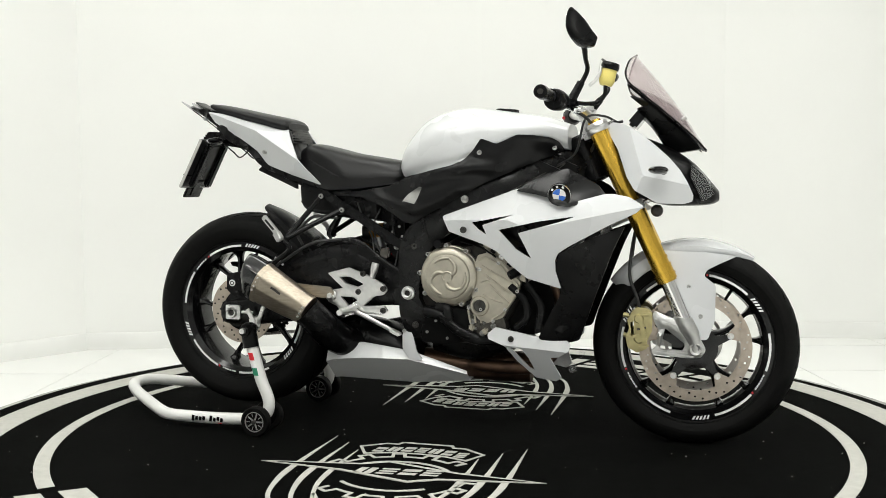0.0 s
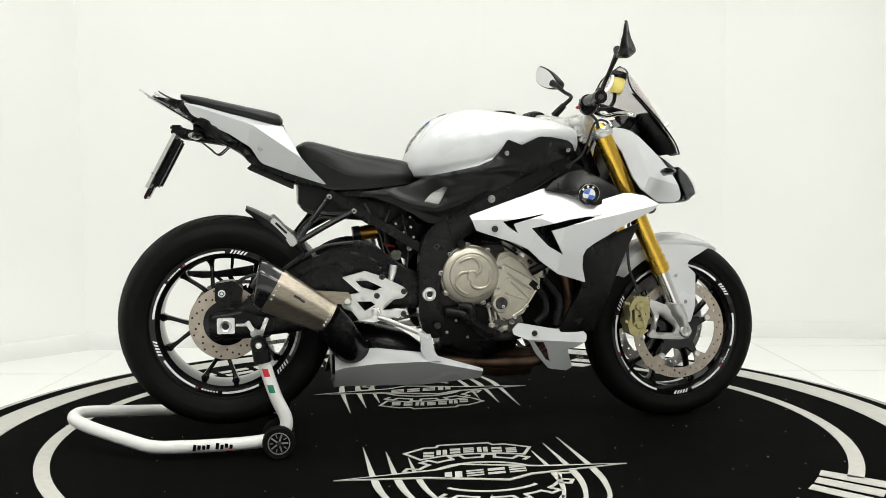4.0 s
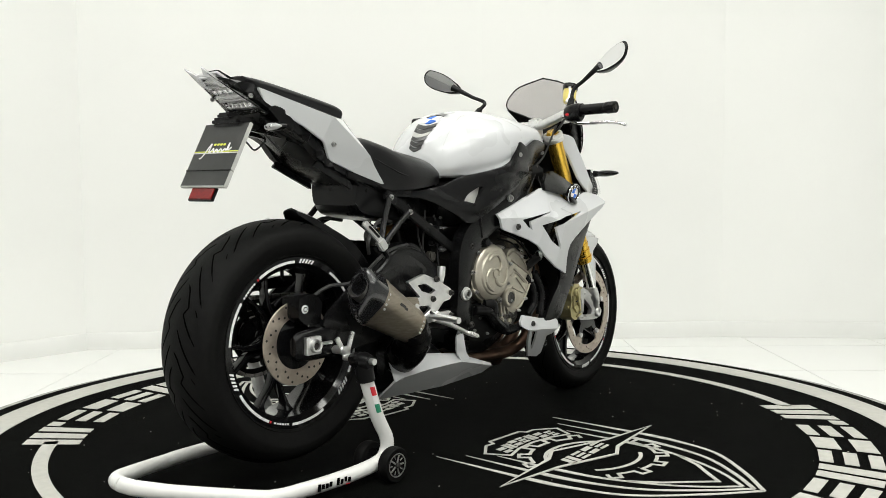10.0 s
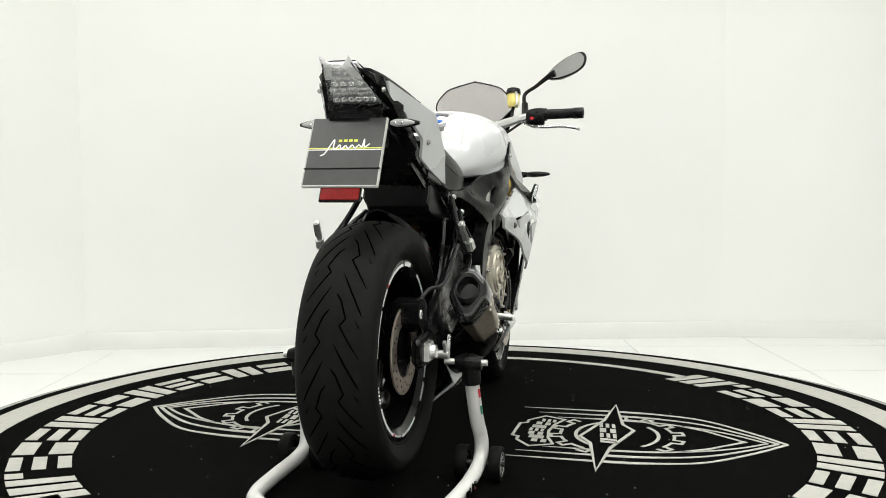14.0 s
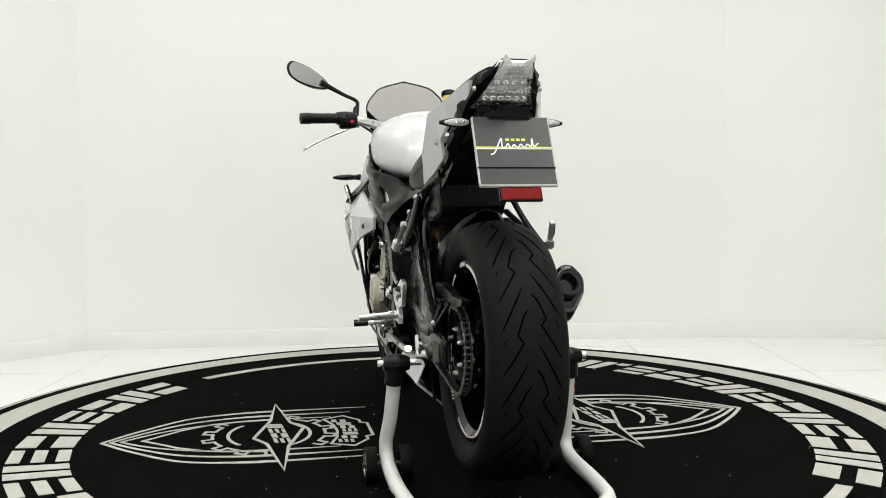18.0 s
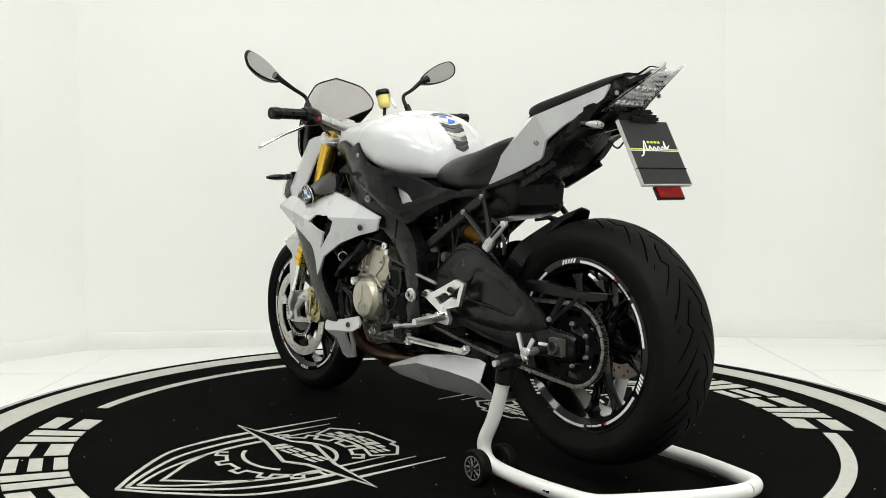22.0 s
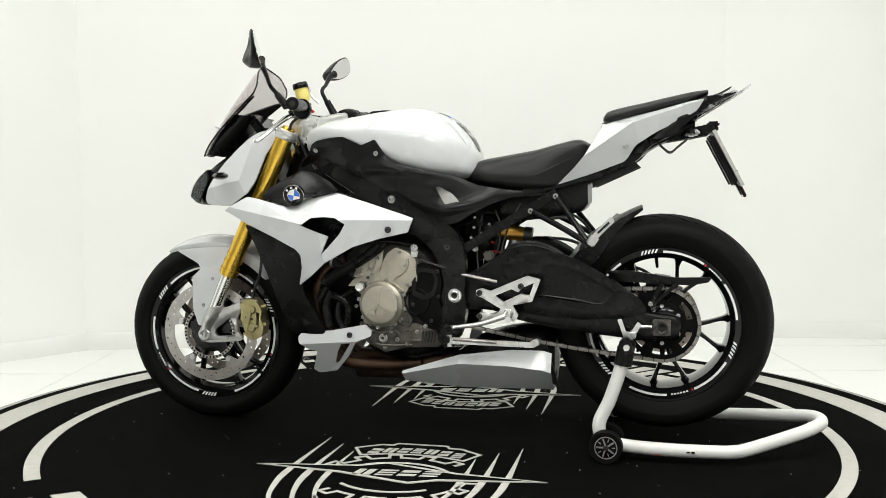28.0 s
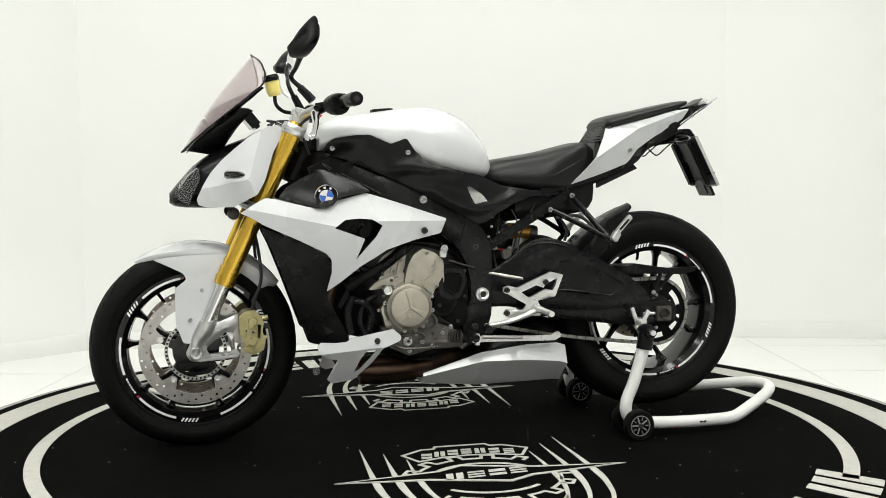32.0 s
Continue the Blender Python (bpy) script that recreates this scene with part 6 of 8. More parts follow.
def muffler_ring(centre, high, low, wide, skew=0.0, tilt=0.0):
    """A six-cornered section with softened corners across the muffler's axis."""
    pts = [(-0.75, 0.55), (-0.25, 1.0), (0.35, 1.0), (1.0, 0.45), (1.0, -0.15), (0.25, -1.0), (-0.35, -1.0), (-1.0, -0.1)]
    ring = rounded([(a * wide, b * (high if b > 0 else low)) for a, b in pts], 0.012)
    return [tuple(centre + OUT * a + UP * b + AXIS * (tilt * b)) for a, b in ring]


body_rings = [muffler_ring(MA + (MB - MA) * f, h, l, w) for f, h, l, w in ((0.0, 0.048, 0.048, 0.044), (0.5, 0.056, 0.060, 0.049), (1.0, 0.063, 0.070, 0.053))]
muffler = part("muffler", loft(body_rings, 72, steps=8), TITANIUM, motorcycle, "brushed titanium muffler can")
for f, h, l, w in ((0.02, 0.0495, 0.0495, 0.0455), (0.97, 0.0638, 0.0708, 0.0538)):
    part("band", loft([muffler_ring(MA + (MB - MA) * (f + d), h, l, w) for d in (-0.045, 0.045)], 72), TITANIUM, muffler)
    for k in range(5):
        p = MA + (MB - MA) * f + OUT * w * (0.99 if k < 4 else 0.5) + UP * (h * (0.3 - 0.22 * k))
        part("rivet", bolt(p.x, p.y, p.z, 0.0035, 0.003, -1), BRUSHED, muffler)
cap = part("end_cap", loft([muffler_ring(MB, 0.064, 0.071, 0.0535), muffler_ring(MB + AXIS * 0.03, 0.063, 0.070, 0.052, tilt=0.2), muffler_ring(MB + AXIS * 0.052, 0.058, 0.063, 0.046, tilt=0.3), muffler_ring(MB + AXIS * 0.056, 0.036, 0.038, 0.030, tilt=0.3), muffler_ring(MB + AXIS * 0.030, 0.030, 0.032, 0.026, tilt=0.2)], 72, steps=12), CARBON, muffler, "black carbon end cap")
TIP = Matrix.Translation(MB + AXIS * 0.045 + UP * 0.006) @ AXIS.to_track_quat("Y", "Z").to_matrix().to_4x4()
part("outlet", moved(lathe([(0.0, -0.03), (0.026, -0.03), (0.028, 0.012), (0.0295, 0.017), (0.032, 0.013), (0.033, -0.01)], 32), TIP), DARKSTEEL, muffler, "dark round outlet")
for k in range(3):
    p = MA + (MB - MA) * (0.62 - 0.09 * k) - UP * 0.002 * k + UP * 0.016
    part("printed_bar", block(0.018 if k else 0.022, 0.0015, 0.007, 0.1, Matrix.Translation((p.x, MB.y - 0.0505 + 0.0042 * k * 0.6, p.z)) @ pose(0, 0, 0, 0, 30, 0)), DARKSTEEL, muffler)
part("hanger", panel([(-0.437, 0.464), (-0.316, 0.455), (-0.306, 0.431), (-0.334, 0.420), (-0.368, 0.423), (-0.394, 0.437), (-0.437, 0.450)], -0.19, 0.008), TITANIUM, muffler, "bare titanium hanger strap")

# ---- swingarm and rear end ----
ARM = [(-0.09, 0.395, 0.495, 0.085, 0.125), (-0.18, 0.395, 0.545, 0.070, 0.122), (-0.24, 0.378, 0.588, 0.068, 0.122), (-0.30, 0.366, 0.596, 0.078, 0.126), (-0.37, 0.354, 0.575, 0.098, 0.134), (-0.45, 0.342, 0.520, 0.108, 0.140), (-0.55, 0.328, 0.455, 0.112, 0.142), (-0.62, 0.320, 0.408, 0.114, 0.142), (-0.70, 0.322, 0.396, 0.116, 0.142), (-0.722, 0.332, 0.388, 0.118, 0.138)]


def arm_rings(s):
    out = []
    for x, lo, hi, y0, y1 in ARM:
        h, b = hi - lo, 0.012
        out.append([(x, s * y, z) for y, z in ((y0, lo + b), (y0 + b, lo), (y1 - b, lo), (y1, lo + b), (y1, hi - b), (y1 - b, hi), (y0 + b, hi), (y0, hi - b))])
    return out


for s in (1, -1):
    arm = part("swingarm_leg", loft(arm_rings(s), 40, steps=36), FRAME, motorcycle, "black cast swingarm leg")
    rim_y = lambda x, z: s * (float(np.interp(-x, [-r[0] for r in ARM], [r[4] for r in ARM])) + 0.005)
    part("cast_border", panel([(-0.200, 0.528), (-0.276, 0.567), (-0.361, 0.577), (-0.446, 0.545), (-0.548, 0.487), (-0.613, 0.439), (-0.634, 0.405), (-0.566, 0.379), (-0.447, 0.374), (-0.294, 0.385), (-0.234, 0.409)], rim_y, 0.014, [[(-0.336, 0.525), (-0.378, 0.531), (-0.463, 0.497), (-0.540, 0.453), (-0.506, 0.425), (-0.430, 0.434), (-0.319, 0.448), (-0.297, 0.477)]], 0.02, 0.012, 0.3), FRAME, arm)
    part("cast_lip", tube([(x, s * 0.1395, z) for x, z in [(-0.311, 0.446), (-0.362, 0.441), (-0.430, 0.432), (-0.494, 0.422), (-0.515, 0.436), (-0.537, 0.453)]], (0.002, 0.005, 0.005, 0.003), 8, 30), FRAME, arm)
    part("cast_edge", tube([(x, s * (float(np.interp(-x, [-r[0] for r in ARM], [r[4] for r in ARM])) - 0.004), z - 0.006) for x, z in ((-0.20, 0.558), (-0.24, 0.586), (-0.30, 0.595), (-0.37, 0.575), (-0.45, 0.520), (-0.55, 0.455), (-0.62, 0.409))], (0.003, 0.006, 0.006, 0.006, 0.004), 10, 40), FRAME, arm)
    part("axle_block", block(0.050, 0.020, 0.046, 0.12, pose(-0.673, s * 0.146, 0.361)), BRUSHED if s < 0 else ENGINE, arm, "machined axle block")
    part("axle_nut", moved(lathe([(0.0095, 0.0), (0.0105, 0.008), (0.0155, 0.010), (0.0175, 0.004), (0.0175, -0.01)], 28), Matrix.Translation((-0.673, s * 0.158, 0.361)) @ Matrix.Diagonal((1, s, 1, 1))), DARKSTEEL if s > 0 else BRUSHED, arm)
    part("axle_hole", moved(disc(0.010, 0.012, 18), pose(-0.673, s * 0.156, 0.361)), DARKHOLE, arm)
    part("adjuster", tube([(-0.645, s * 0.145, 0.361), (-0.605, s * 0.145, 0.361)], 0.005, 8), BRUSHED, arm)
    part("spool", moved(disc(0.011, 0.04, 18), pose(-0.592, s * 0.160, 0.340)), BRUSHED, arm)
part("swingarm_bridge", loft(from_row([(-0.10, [(0.05, 0.40), (0.08, 0.41), (0.08, 0.49), (0.06, 0.50), (0.0, 0.50)]), (-0.20, [(0.06, 0.40), (0.09, 0.42), (0.09, 0.54), (0.06, 0.56), (0.0, 0.56)]), (-0.28, [(0.07, 0.42), (0.09, 0.44), (0.09, 0.57), (0.06, 0.585), (0.0, 0.585)])]), 28, steps=12), FRAME, motorcycle, "black swingarm bridge")
part("shock", tube([(-0.19, 0.02, 0.635), (-0.15, 0.01, 0.50), (-0.12, 0.0, 0.40)], 0.026, 16, 12), PLASTIC, motorcycle, "rear shock absorber")
shock_can = part("shock_reservoir", tube([(-0.18, 0.03, 0.628), (-0.265, 0.03, 0.616)], (0.022, 0.024, 0.024, 0.022), 20), AMBER, motorcycle, "amber gold rear shock reservoir")
part("reservoir_cap", tube([(-0.262, 0.03, 0.6165), (-0.285, 0.03, 0.613)], 0.0255, 20), DARKSTEEL, shock_can)
part("reservoir_cap", tube([(-0.165, 0.03, 0.630), (-0.185, 0.03, 0.627)], 0.0255, 20), DARKSTEEL, shock_can)
part("shock_body", tube([(-0.235, 0.03, 0.60), (-0.225, 0.03, 0.53)], 0.02, 16), ALLOY, shock_can)
spring = [(-0.16 + 0.028 * math.cos(a) + 0.012 * math.sin(a) * 0 - 0.0016 * k, 0.012 + 0.028 * math.sin(a), 0.60 - 0.0036 * k) for k in range(44) for a in [k * math.pi / 4]]
part("spring", tube(spring, 0.0042, 8, 140), REDSPRING, shock_can, "red shock spring")

# chain and sprocket
SY = 0.088
sp_out = []
for i in range(43 * 4):
    a = 2 * math.pi * i / (43 * 4)
    r = 0.1085 if i % 4 in (0, 1) else 0.1025
    sp_out.append((-0.673 + r * math.cos(a), 0.361 + r * math.sin(a)))


def wedge(a0, a1, r0, r1, n=6):
    return [(-0.673 + r1 * math.cos(radians(a0 + (a1 - a0) * i / n)), 0.361 + r1 * math.sin(radians(a0 + (a1 - a0) * i / n))) for i in range(n + 1)] + [(-0.673 + r0 * math.cos(radians(a1 - (a1 - a0) * i / n)), 0.361 + r0 * math.sin(radians(a1 - (a1 - a0) * i / n))) for i in range(n + 1)]


sprocket = part("rear_sprocket", panel(sp_out, SY + 0.003, 0.006, [wedge(60 * i + 10, 60 * i + 48, 0.072, 0.089) for i in range(6)], 0.03, 0.0005), DULL, rear_rim, "black rear sprocket")
part("sprocket_carrier", moved(lathe([(0.02, SY - 0.03), (0.058, SY - 0.02), (0.062, SY - 0.004), (0.050, SY + 0.006), (0.03, SY + 0.012), (0.02, SY + 0.012)], 40), Matrix.Translation((-0.673, 0, 0.361))), RIM, rear_rim)
for i in range(6):
    a = radians(60 * i + 29)
    part("nut", bolt(-0.673 + 0.054 * math.cos(a), SY + 0.009, 0.361 + 0.054 * math.sin(a), 0.006, 0.008, 1), BRUSHED, rear_rim)
R1, R2, C1, C2 = 0.106, 0.042, Vector((-0.673, 0.361)), Vector((0.005, 0.405))
path = []
for i in range(60):
    a = math.pi * (0.5 + i / 59)
    path.append((C1.x + R1 * math.cos(a), C1.y + R1 * math.sin(a)))
for i in range(1, 40):
    f = i / 40
    path.append((C1.x + (C2.x - C1.x) * f, C1.y - R1 + (C2.y - R2 - C1.y + R1) * f - 0.012 * math.sin(math.pi * f)))
for i in range(20):
    a = math.pi * (-0.5 + i / 19)
    path.append((C2.x + R2 * math.cos(a), C2.y + R2 * math.sin(a)))
for i in range(1, 40):
    f = i / 40
    path.append((C2.x + (C1.x - C2.x) * f, C2.y + R2 + (C1.y + R1 - C2.y - R2) * f))
path = np.array(path)
run = np.r_[0, np.cumsum(np.hypot(*np.diff(np.vstack([path, path[:1]]), axis=0).T))]
links = 2 * round(run[-1] / 0.01588 / 2)
pitch = run[-1] / links
closed_path = np.vstack([path, path[:1]])
chain = part("chain_roller", moved(disc(0.0051, 0.016, 10), pose(path[0][0], SY, path[0][1])), DARKSTEEL, motorcycle, "oily steel drive chain")


def link_mesh(off, mat):
    ring = []
    for k in range(14):
        a = 2 * math.pi * k / 14
        ring.append((0.5 * pitch * (1 if math.cos(a) > 0 else -1) + 0.0068 * math.cos(a), 0.0068 * math.sin(a) * (1.0 if abs(math.cos(a)) > 0.35 else 0.72)))
    pieces = []
    for s in (1, -1):
        pieces.append(([(x, s * off + 0.001, z) for x, z in ring] + [(x, s * off - 0.001, z) for x, z in ring], [tuple(range(14)), tuple(range(14, 28))[::-1]] + [(i, (i + 1) % 14, 14 + (i + 1) % 14, 14 + i) for i in range(14)]))
    pieces += [moved(disc(0.0028, 2 * off + 0.006, 8), pose(x, 0, 0)) for x in (-pitch / 2, pitch / 2)]
    me = mesh_of(*joined(*pieces))
    me.materials.append(mat)
    return me


inner_link, outer_link = link_mesh(0.0055, DARKSTEEL), link_mesh(0.0085, LINK)
for i in range(links):
    at0, at1 = i * pitch, (i + 1) * pitch
    p = np.array([np.interp(at0, run, closed_path[:, k]) for k in (0, 1)])
    q = np.array([np.interp(at1, run, closed_path[:, k]) for k in (0, 1)])
    d = q - p
    part("chain_link", outer_link if i % 2 else inner_link, None, chain, "", pose((p[0] + q[0]) / 2, SY, (p[1] + q[1]) / 2) @ Matrix.Rotation(-math.atan2(d[1], d[0]), 4, "Y"))
guard = part("chain_guard", panel([(-0.512, 0.516), (-0.589, 0.518), (-0.710, 0.500), (-0.810, 0.503), (-0.803, 0.489), (-0.753, 0.479), (-0.658, 0.483), (-0.538, 0.487)], 0.118, 0.028, (), 0.03, 0.004), PLASTIC, motorcycle, "black chain guard")
part("guard_arm", bar_between((-0.672, 0.128, 0.485), (-0.640, 0.140, 0.425), 0.014, 0.010), PLASTIC, guard)
part("guard_arm", bar_between((-0.715, 0.120, 0.485), (-0.640, 0.140, 0.418), 0.010, 0.008), PLASTIC, guard)
part("bolt", bolt(-0.641, 0.147, 0.4275, 0.007, 0.006, 1), BOLT, guard)

part("chain_fin", panel([(-0.315, 0.302), (-0.334, 0.300), (-0.353, 0.242), (-0.377, 0.165), (-0.357, 0.174), (-0.328, 0.228)], 0.094, 0.008, (), 0.03, 0.003), PLASTIC, guard, "black fin under the chain")

# rear disc and caliper
rd = part("rear_brake_disc", moved(lathe([(0.068, -0.0025), (0.109, -0.0025), (0.110, -0.0015), (0.110, 0.0015), (0.109, 0.0025), (0.068, 0.0025)], 64, closed=True), Matrix.Translation((-0.673, -0.085, 0.361))), WARMSTEEL, rear_rim, "browned drilled steel rear brake disc")
for i in range(36):
    a = 2 * math.pi * i / 36
    r = (0.080, 0.091, 0.101)[i % 3]
    # dark plug in place of a cut hole, its shade painted
    part("drill_hole", moved(disc(0.0034, 0.0062, 10), pose(-0.673 + r * math.cos(a), -0.085, 0.361 + r * math.sin(a))), DARKHOLE, rear_rim)
part("disc_carrier", moved(lathe([(0.02, -0.006), (0.060, -0.004), (0.070, -0.002), (0.070, 0.002), (0.060, 0.004), (0.02, 0.02)], 40, closed=True), Matrix.Translation((-0.673, -0.083, 0.361))), RIM, rear_rim)
rear_caliper = part("rear_caliper", loft([[(x, y, z) for x, z in rounded([(-0.703, 0.483), (-0.649, 0.491), (-0.622, 0.466), (-0.632, 0.413), (-0.668, 0.404), (-0.704, 0.430)], 0.01)] for y in (-0.066, -0.080, -0.120, -0.132)], 40), PLASTIC, motorcycle, "black rear brake caliper")
part("caliper_mark", moved(lathe([(0.0, 0.0), (0.0105, 0.0), (0.0112, -0.002)], 24), Matrix.Translation((-0.684, -0.1335, 0.4535)) @ Matrix.Diagonal((1, -1, 1, 1))), PALE, rear_caliper)
part("caliper_mark_ring", moved(lathe([(0.0045, 0.0005), (0.0070, 0.0005)], 24), Matrix.Translation((-0.684, -0.1345, 0.4535)) @ Matrix.Diagonal((1, -1, 1, 1))), GLOSSY, rear_caliper)
part("caliper_arm", bar_between((-0.66, -0.125, 0.43), (-0.60, -0.125, 0.385), 0.03, 0.014), PLASTIC, rear_caliper)
part("brake_hose", tube([(-0.655, -0.115, 0.475), (-0.60, -0.13, 0.505), (-0.52, -0.15, 0.515), (-0.40, -0.15, 0.585), (-0.30, -0.135, 0.60)], 0.005, 8, 30), COPPER, rear_caliper)

# hugger over the rear tyre
rings = []
for i in range(13):
    a = radians(100 + 66 * i / 12)
    r0 = 0.334 + 0.016 * max(0.0, 1 - i / 4) ** 1.5
    w = 0.030 + 0.066 * min(1, i / 5) ** 0.7
    ring = []
    for y, dr in ((-w, -0.010 - 0.060 * min(1, i / 6)), (-w * 0.96, -0.006 - 0.006 * min(1, i / 3)), (-w * 0.55, -0.001), (0, 0.003), (w * 0.55, -0.001), (w * 0.96, -0.006 - 0.006 * min(1, i / 3)), (w, -0.010 - 0.060 * min(1, i / 6))):
        ring.append((-0.673 - (r0 + dr) * math.cos(a), y, 0.361 + (r0 + dr) * math.sin(a)))
    inner = [(x + 0.004 * math.cos(a), y * 0.96, z - 0.004 * math.sin(a)) for x, y, z in ring[::-1]]
    rings.append(ring + inner)
hugger = part("rear_hugger", ([p for r in rings for p in r], [(i * 14 + j, i * 14 + (j + 1) % 14, (i + 1) * 14 + (j + 1) % 14, (i + 1) * 14 + j) for i in range(12) for j in range(14)] + [tuple(range(14)), tuple(range(12 * 14, 13 * 14))]), PLASTIC, motorcycle, "black rear tyre hugger")

# subframe struts, passenger pegs
for s in (1, -1):
    rail = part("subframe_rail", bar_between((-0.37, s * 0.115, 0.745), (-0.09, s * 0.130, 0.575), 0.028, 0.016), FRAME, motorcycle, "black subframe rail")
    part("subframe_rail_top", bar_between((-0.50, s * 0.095, 0.80), (-0.27, s * 0.118, 0.745), 0.022, 0.014), FRAME, rail)
    a, b, c = (-0.368, s * 0.132, 0.735), (-0.296, s * 0.138, 0.692), (-0.470, s * 0.195, 0.600)
    strut = part("peg_strut", joined(tube([a, ((a[0] + c[0]) / 2, s * 0.158, 0.668), c], 0.0085, 10), tube([b, (-0.38, s * 0.165, 0.650), c], 0.0085, 10), block(0.034, 0.016, 0.026, 0.3, pose(*c))), FRAME, motorcycle, "black passenger peg hanger")
    for p in (a, b):
        part("bolt", bolt(p[0], p[1] + s * 0.009, p[2], 0.008, 0.006, s), BOLT, strut)
    peg = part("passenger_peg", joined(bar_between((-0.472, s * 0.212, 0.598), (-0.490, s * 0.208, 0.625), 0.024, 0.020), bar_between((-0.486, s * 0.208, 0.622), (-0.536, s * 0.198, 0.672), 0.017, 0.014)), ALLOY, strut, "folded alloy passenger peg")
    part("peg_slot", bar_between((-0.495, s * 0.215, 0.632), (-0.526, s * 0.208, 0.662), 0.006, 0.004), PLASTIC, strut)
    part("wire_loop", tube([(-0.33, s * 0.10, 0.665), (-0.40, s * 0.12, 0.67), (-0.45, s * 0.13, 0.62), (-0.44, s * 0.12, 0.58)], 0.005, 8, 24), COPPER, strut)
part("exhaust_strap", tube([(-0.47, -0.20, 0.60), (-0.45, -0.20, 0.57), (-0.50, -0.20, 0.53), (-0.53, -0.19, 0.50)], 0.008, 8, 16), FRAME, motorcycle)

# rider pegs, heel plates, levers
HEEL_R = [(-0.335, 0.497), (-0.267, 0.515), (-0.210, 0.495), (-0.150, 0.464), (-0.140, 0.447), (-0.154, 0.432), (-0.182, 0.428), (-0.216, 0.397), (-0.151, 0.399), (-0.140, 0.384), (-0.154, 0.371), (-0.229, 0.374), (-0.286, 0.368), (-0.307, 0.396), (-0.333, 0.406), (-0.341, 0.426), (-0.324, 0.444), (-0.284, 0.451), (-0.306, 0.470)]
HEEL_L = [(-0.139, 0.459), (-0.156, 0.465), (-0.181, 0.457), (-0.290, 0.504), (-0.329, 0.494), (-0.304, 0.428), (-0.247, 0.416), (-0.264, 0.387), (-0.254, 0.369), (-0.198, 0.374), (-0.156, 0.366), (-0.139, 0.378), (-0.149, 0.393), (-0.200, 0.389), (-0.213, 0.405), (-0.156, 0.437), (-0.138, 0.445)]
heel_r = part("footrest_plate", panel(HEEL_R, -0.172, 0.014, [[(-0.295, 0.485), (-0.261, 0.487), (-0.216, 0.465), (-0.237, 0.455), (-0.278, 0.467)], [(-0.293, 0.425), (-0.251, 0.424), (-0.237, 0.414), (-0.268, 0.396)]], 0.02, 0.004, 0.2), BRUSHED, motorcycle, "machined alloy footrest plate")
heel_l = part("footrest_plate", panel(HEEL_L, 0.172, 0.014, [[(-0.195, 0.443), (-0.243, 0.464), (-0.274, 0.452), (-0.220, 0.426)], [(-0.273, 0.467), (-0.310, 0.484), (-0.297, 0.447), (-0.263, 0.453)]], 0.02, 0.004, 0.2), BRUSHED, motorcycle, "machined alloy footrest plate")
for x, z in [(-0.152, 0.452), (-0.153, 0.385), (-0.217, 0.497), (-0.233, 0.441)]:
    part("bolt", bolt(x, -0.176, z, 0.009, 0.008, -1), DARKSTEEL, heel_r)
for x, z in [(-0.149, 0.451), (-0.149, 0.382), (-0.272, 0.473)]:
    part("bolt", bolt(x, 0.176, z, 0.009, 0.008, 1), DARKSTEEL, heel_l)
part("hanger_nut", moved(lathe([(0.0, 0.014), (0.008, 0.014), (0.010, 0.008), (0.016, 0.006), (0.017, -0.004)], 24), Matrix.Translation((-0.3215, -0.178, 0.4285)) @ Matrix.Diagonal((1, -1, 1, 1))), BRUSHED, heel_r)
for s, plate in ((1, heel_l), (-1, heel_r)):
    part("footpeg", tube([(-0.240, s * 0.165, 0.395), (-0.242, s * 0.20, 0.394), (-0.252, s * 0.285, 0.390)], (0.012, 0.011, 0.009), 12), BRUSHED, plate, "knurled alloy rider peg")
    part("peg_pivot", moved(disc(0.013, 0.03, 18), pose(-0.238, s * 0.182, 0.396)), CHROME, plate)
part("gear_lever", joined(tube([(-0.238, 0.19, 0.390), (-0.16, 0.205, 0.365), (-0.075, 0.215, 0.352)], (0.009, 0.007, 0.006), 10), tube([(-0.075, 0.21, 0.352), (-0.068, 0.268, 0.350)], 0.008, 10)), ALLOY, heel_l, "bare alloy gear lever")
part("toe_rubber", tube([(-0.070, 0.235, 0.351), (-0.066, 0.278, 0.349)], 0.0105, 10), PLASTIC, heel_l)
part("brake_pedal", joined(tube([(-0.245, -0.188, 0.385), (-0.18, -0.20, 0.360), (-0.10, -0.205, 0.325)], (0.008, 0.007, 0.006), 10), block(0.035, 0.03, 0.010, 0.3, pose(-0.100, -0.212, 0.326, 0, 25, 0))), BRUSHED, heel_r, "bare alloy brake pedal")
part("brake_cylinder", tube([(-0.19, -0.165, 0.485), (-0.18, -0.160, 0.53)], (0.008, 0.012, 0.012), 12), BRUSHED, heel_r)
stand_leg = part("side_stand", joined(bar_between((-0.055, 0.165, 0.305), (-0.31, 0.150, 0.298), 0.016, 0.012), block(0.03, 0.03, 0.035, 0.3, pose(-0.058, 0.165, 0.305)), bar_between((-0.30, 0.150, 0.298), (-0.325, 0.155, 0.312), 0.02, 0.02)), BRUSHED, motorcycle, "folded bare alloy side stand")
part("stand_knuckle", joined(block(0.05, 0.03, 0.04, 0.35, pose(-0.045, 0.155, 0.310)), moved(disc(0.012, 0.05, 16), pose(-0.05, 0.16, 0.31))), PLASTIC, stand_leg)
part("stand_spring", tube([(-0.07, 0.172, 0.312), (-0.20, 0.165, 0.305)], 0.006, 10), STEEL, stand_leg)


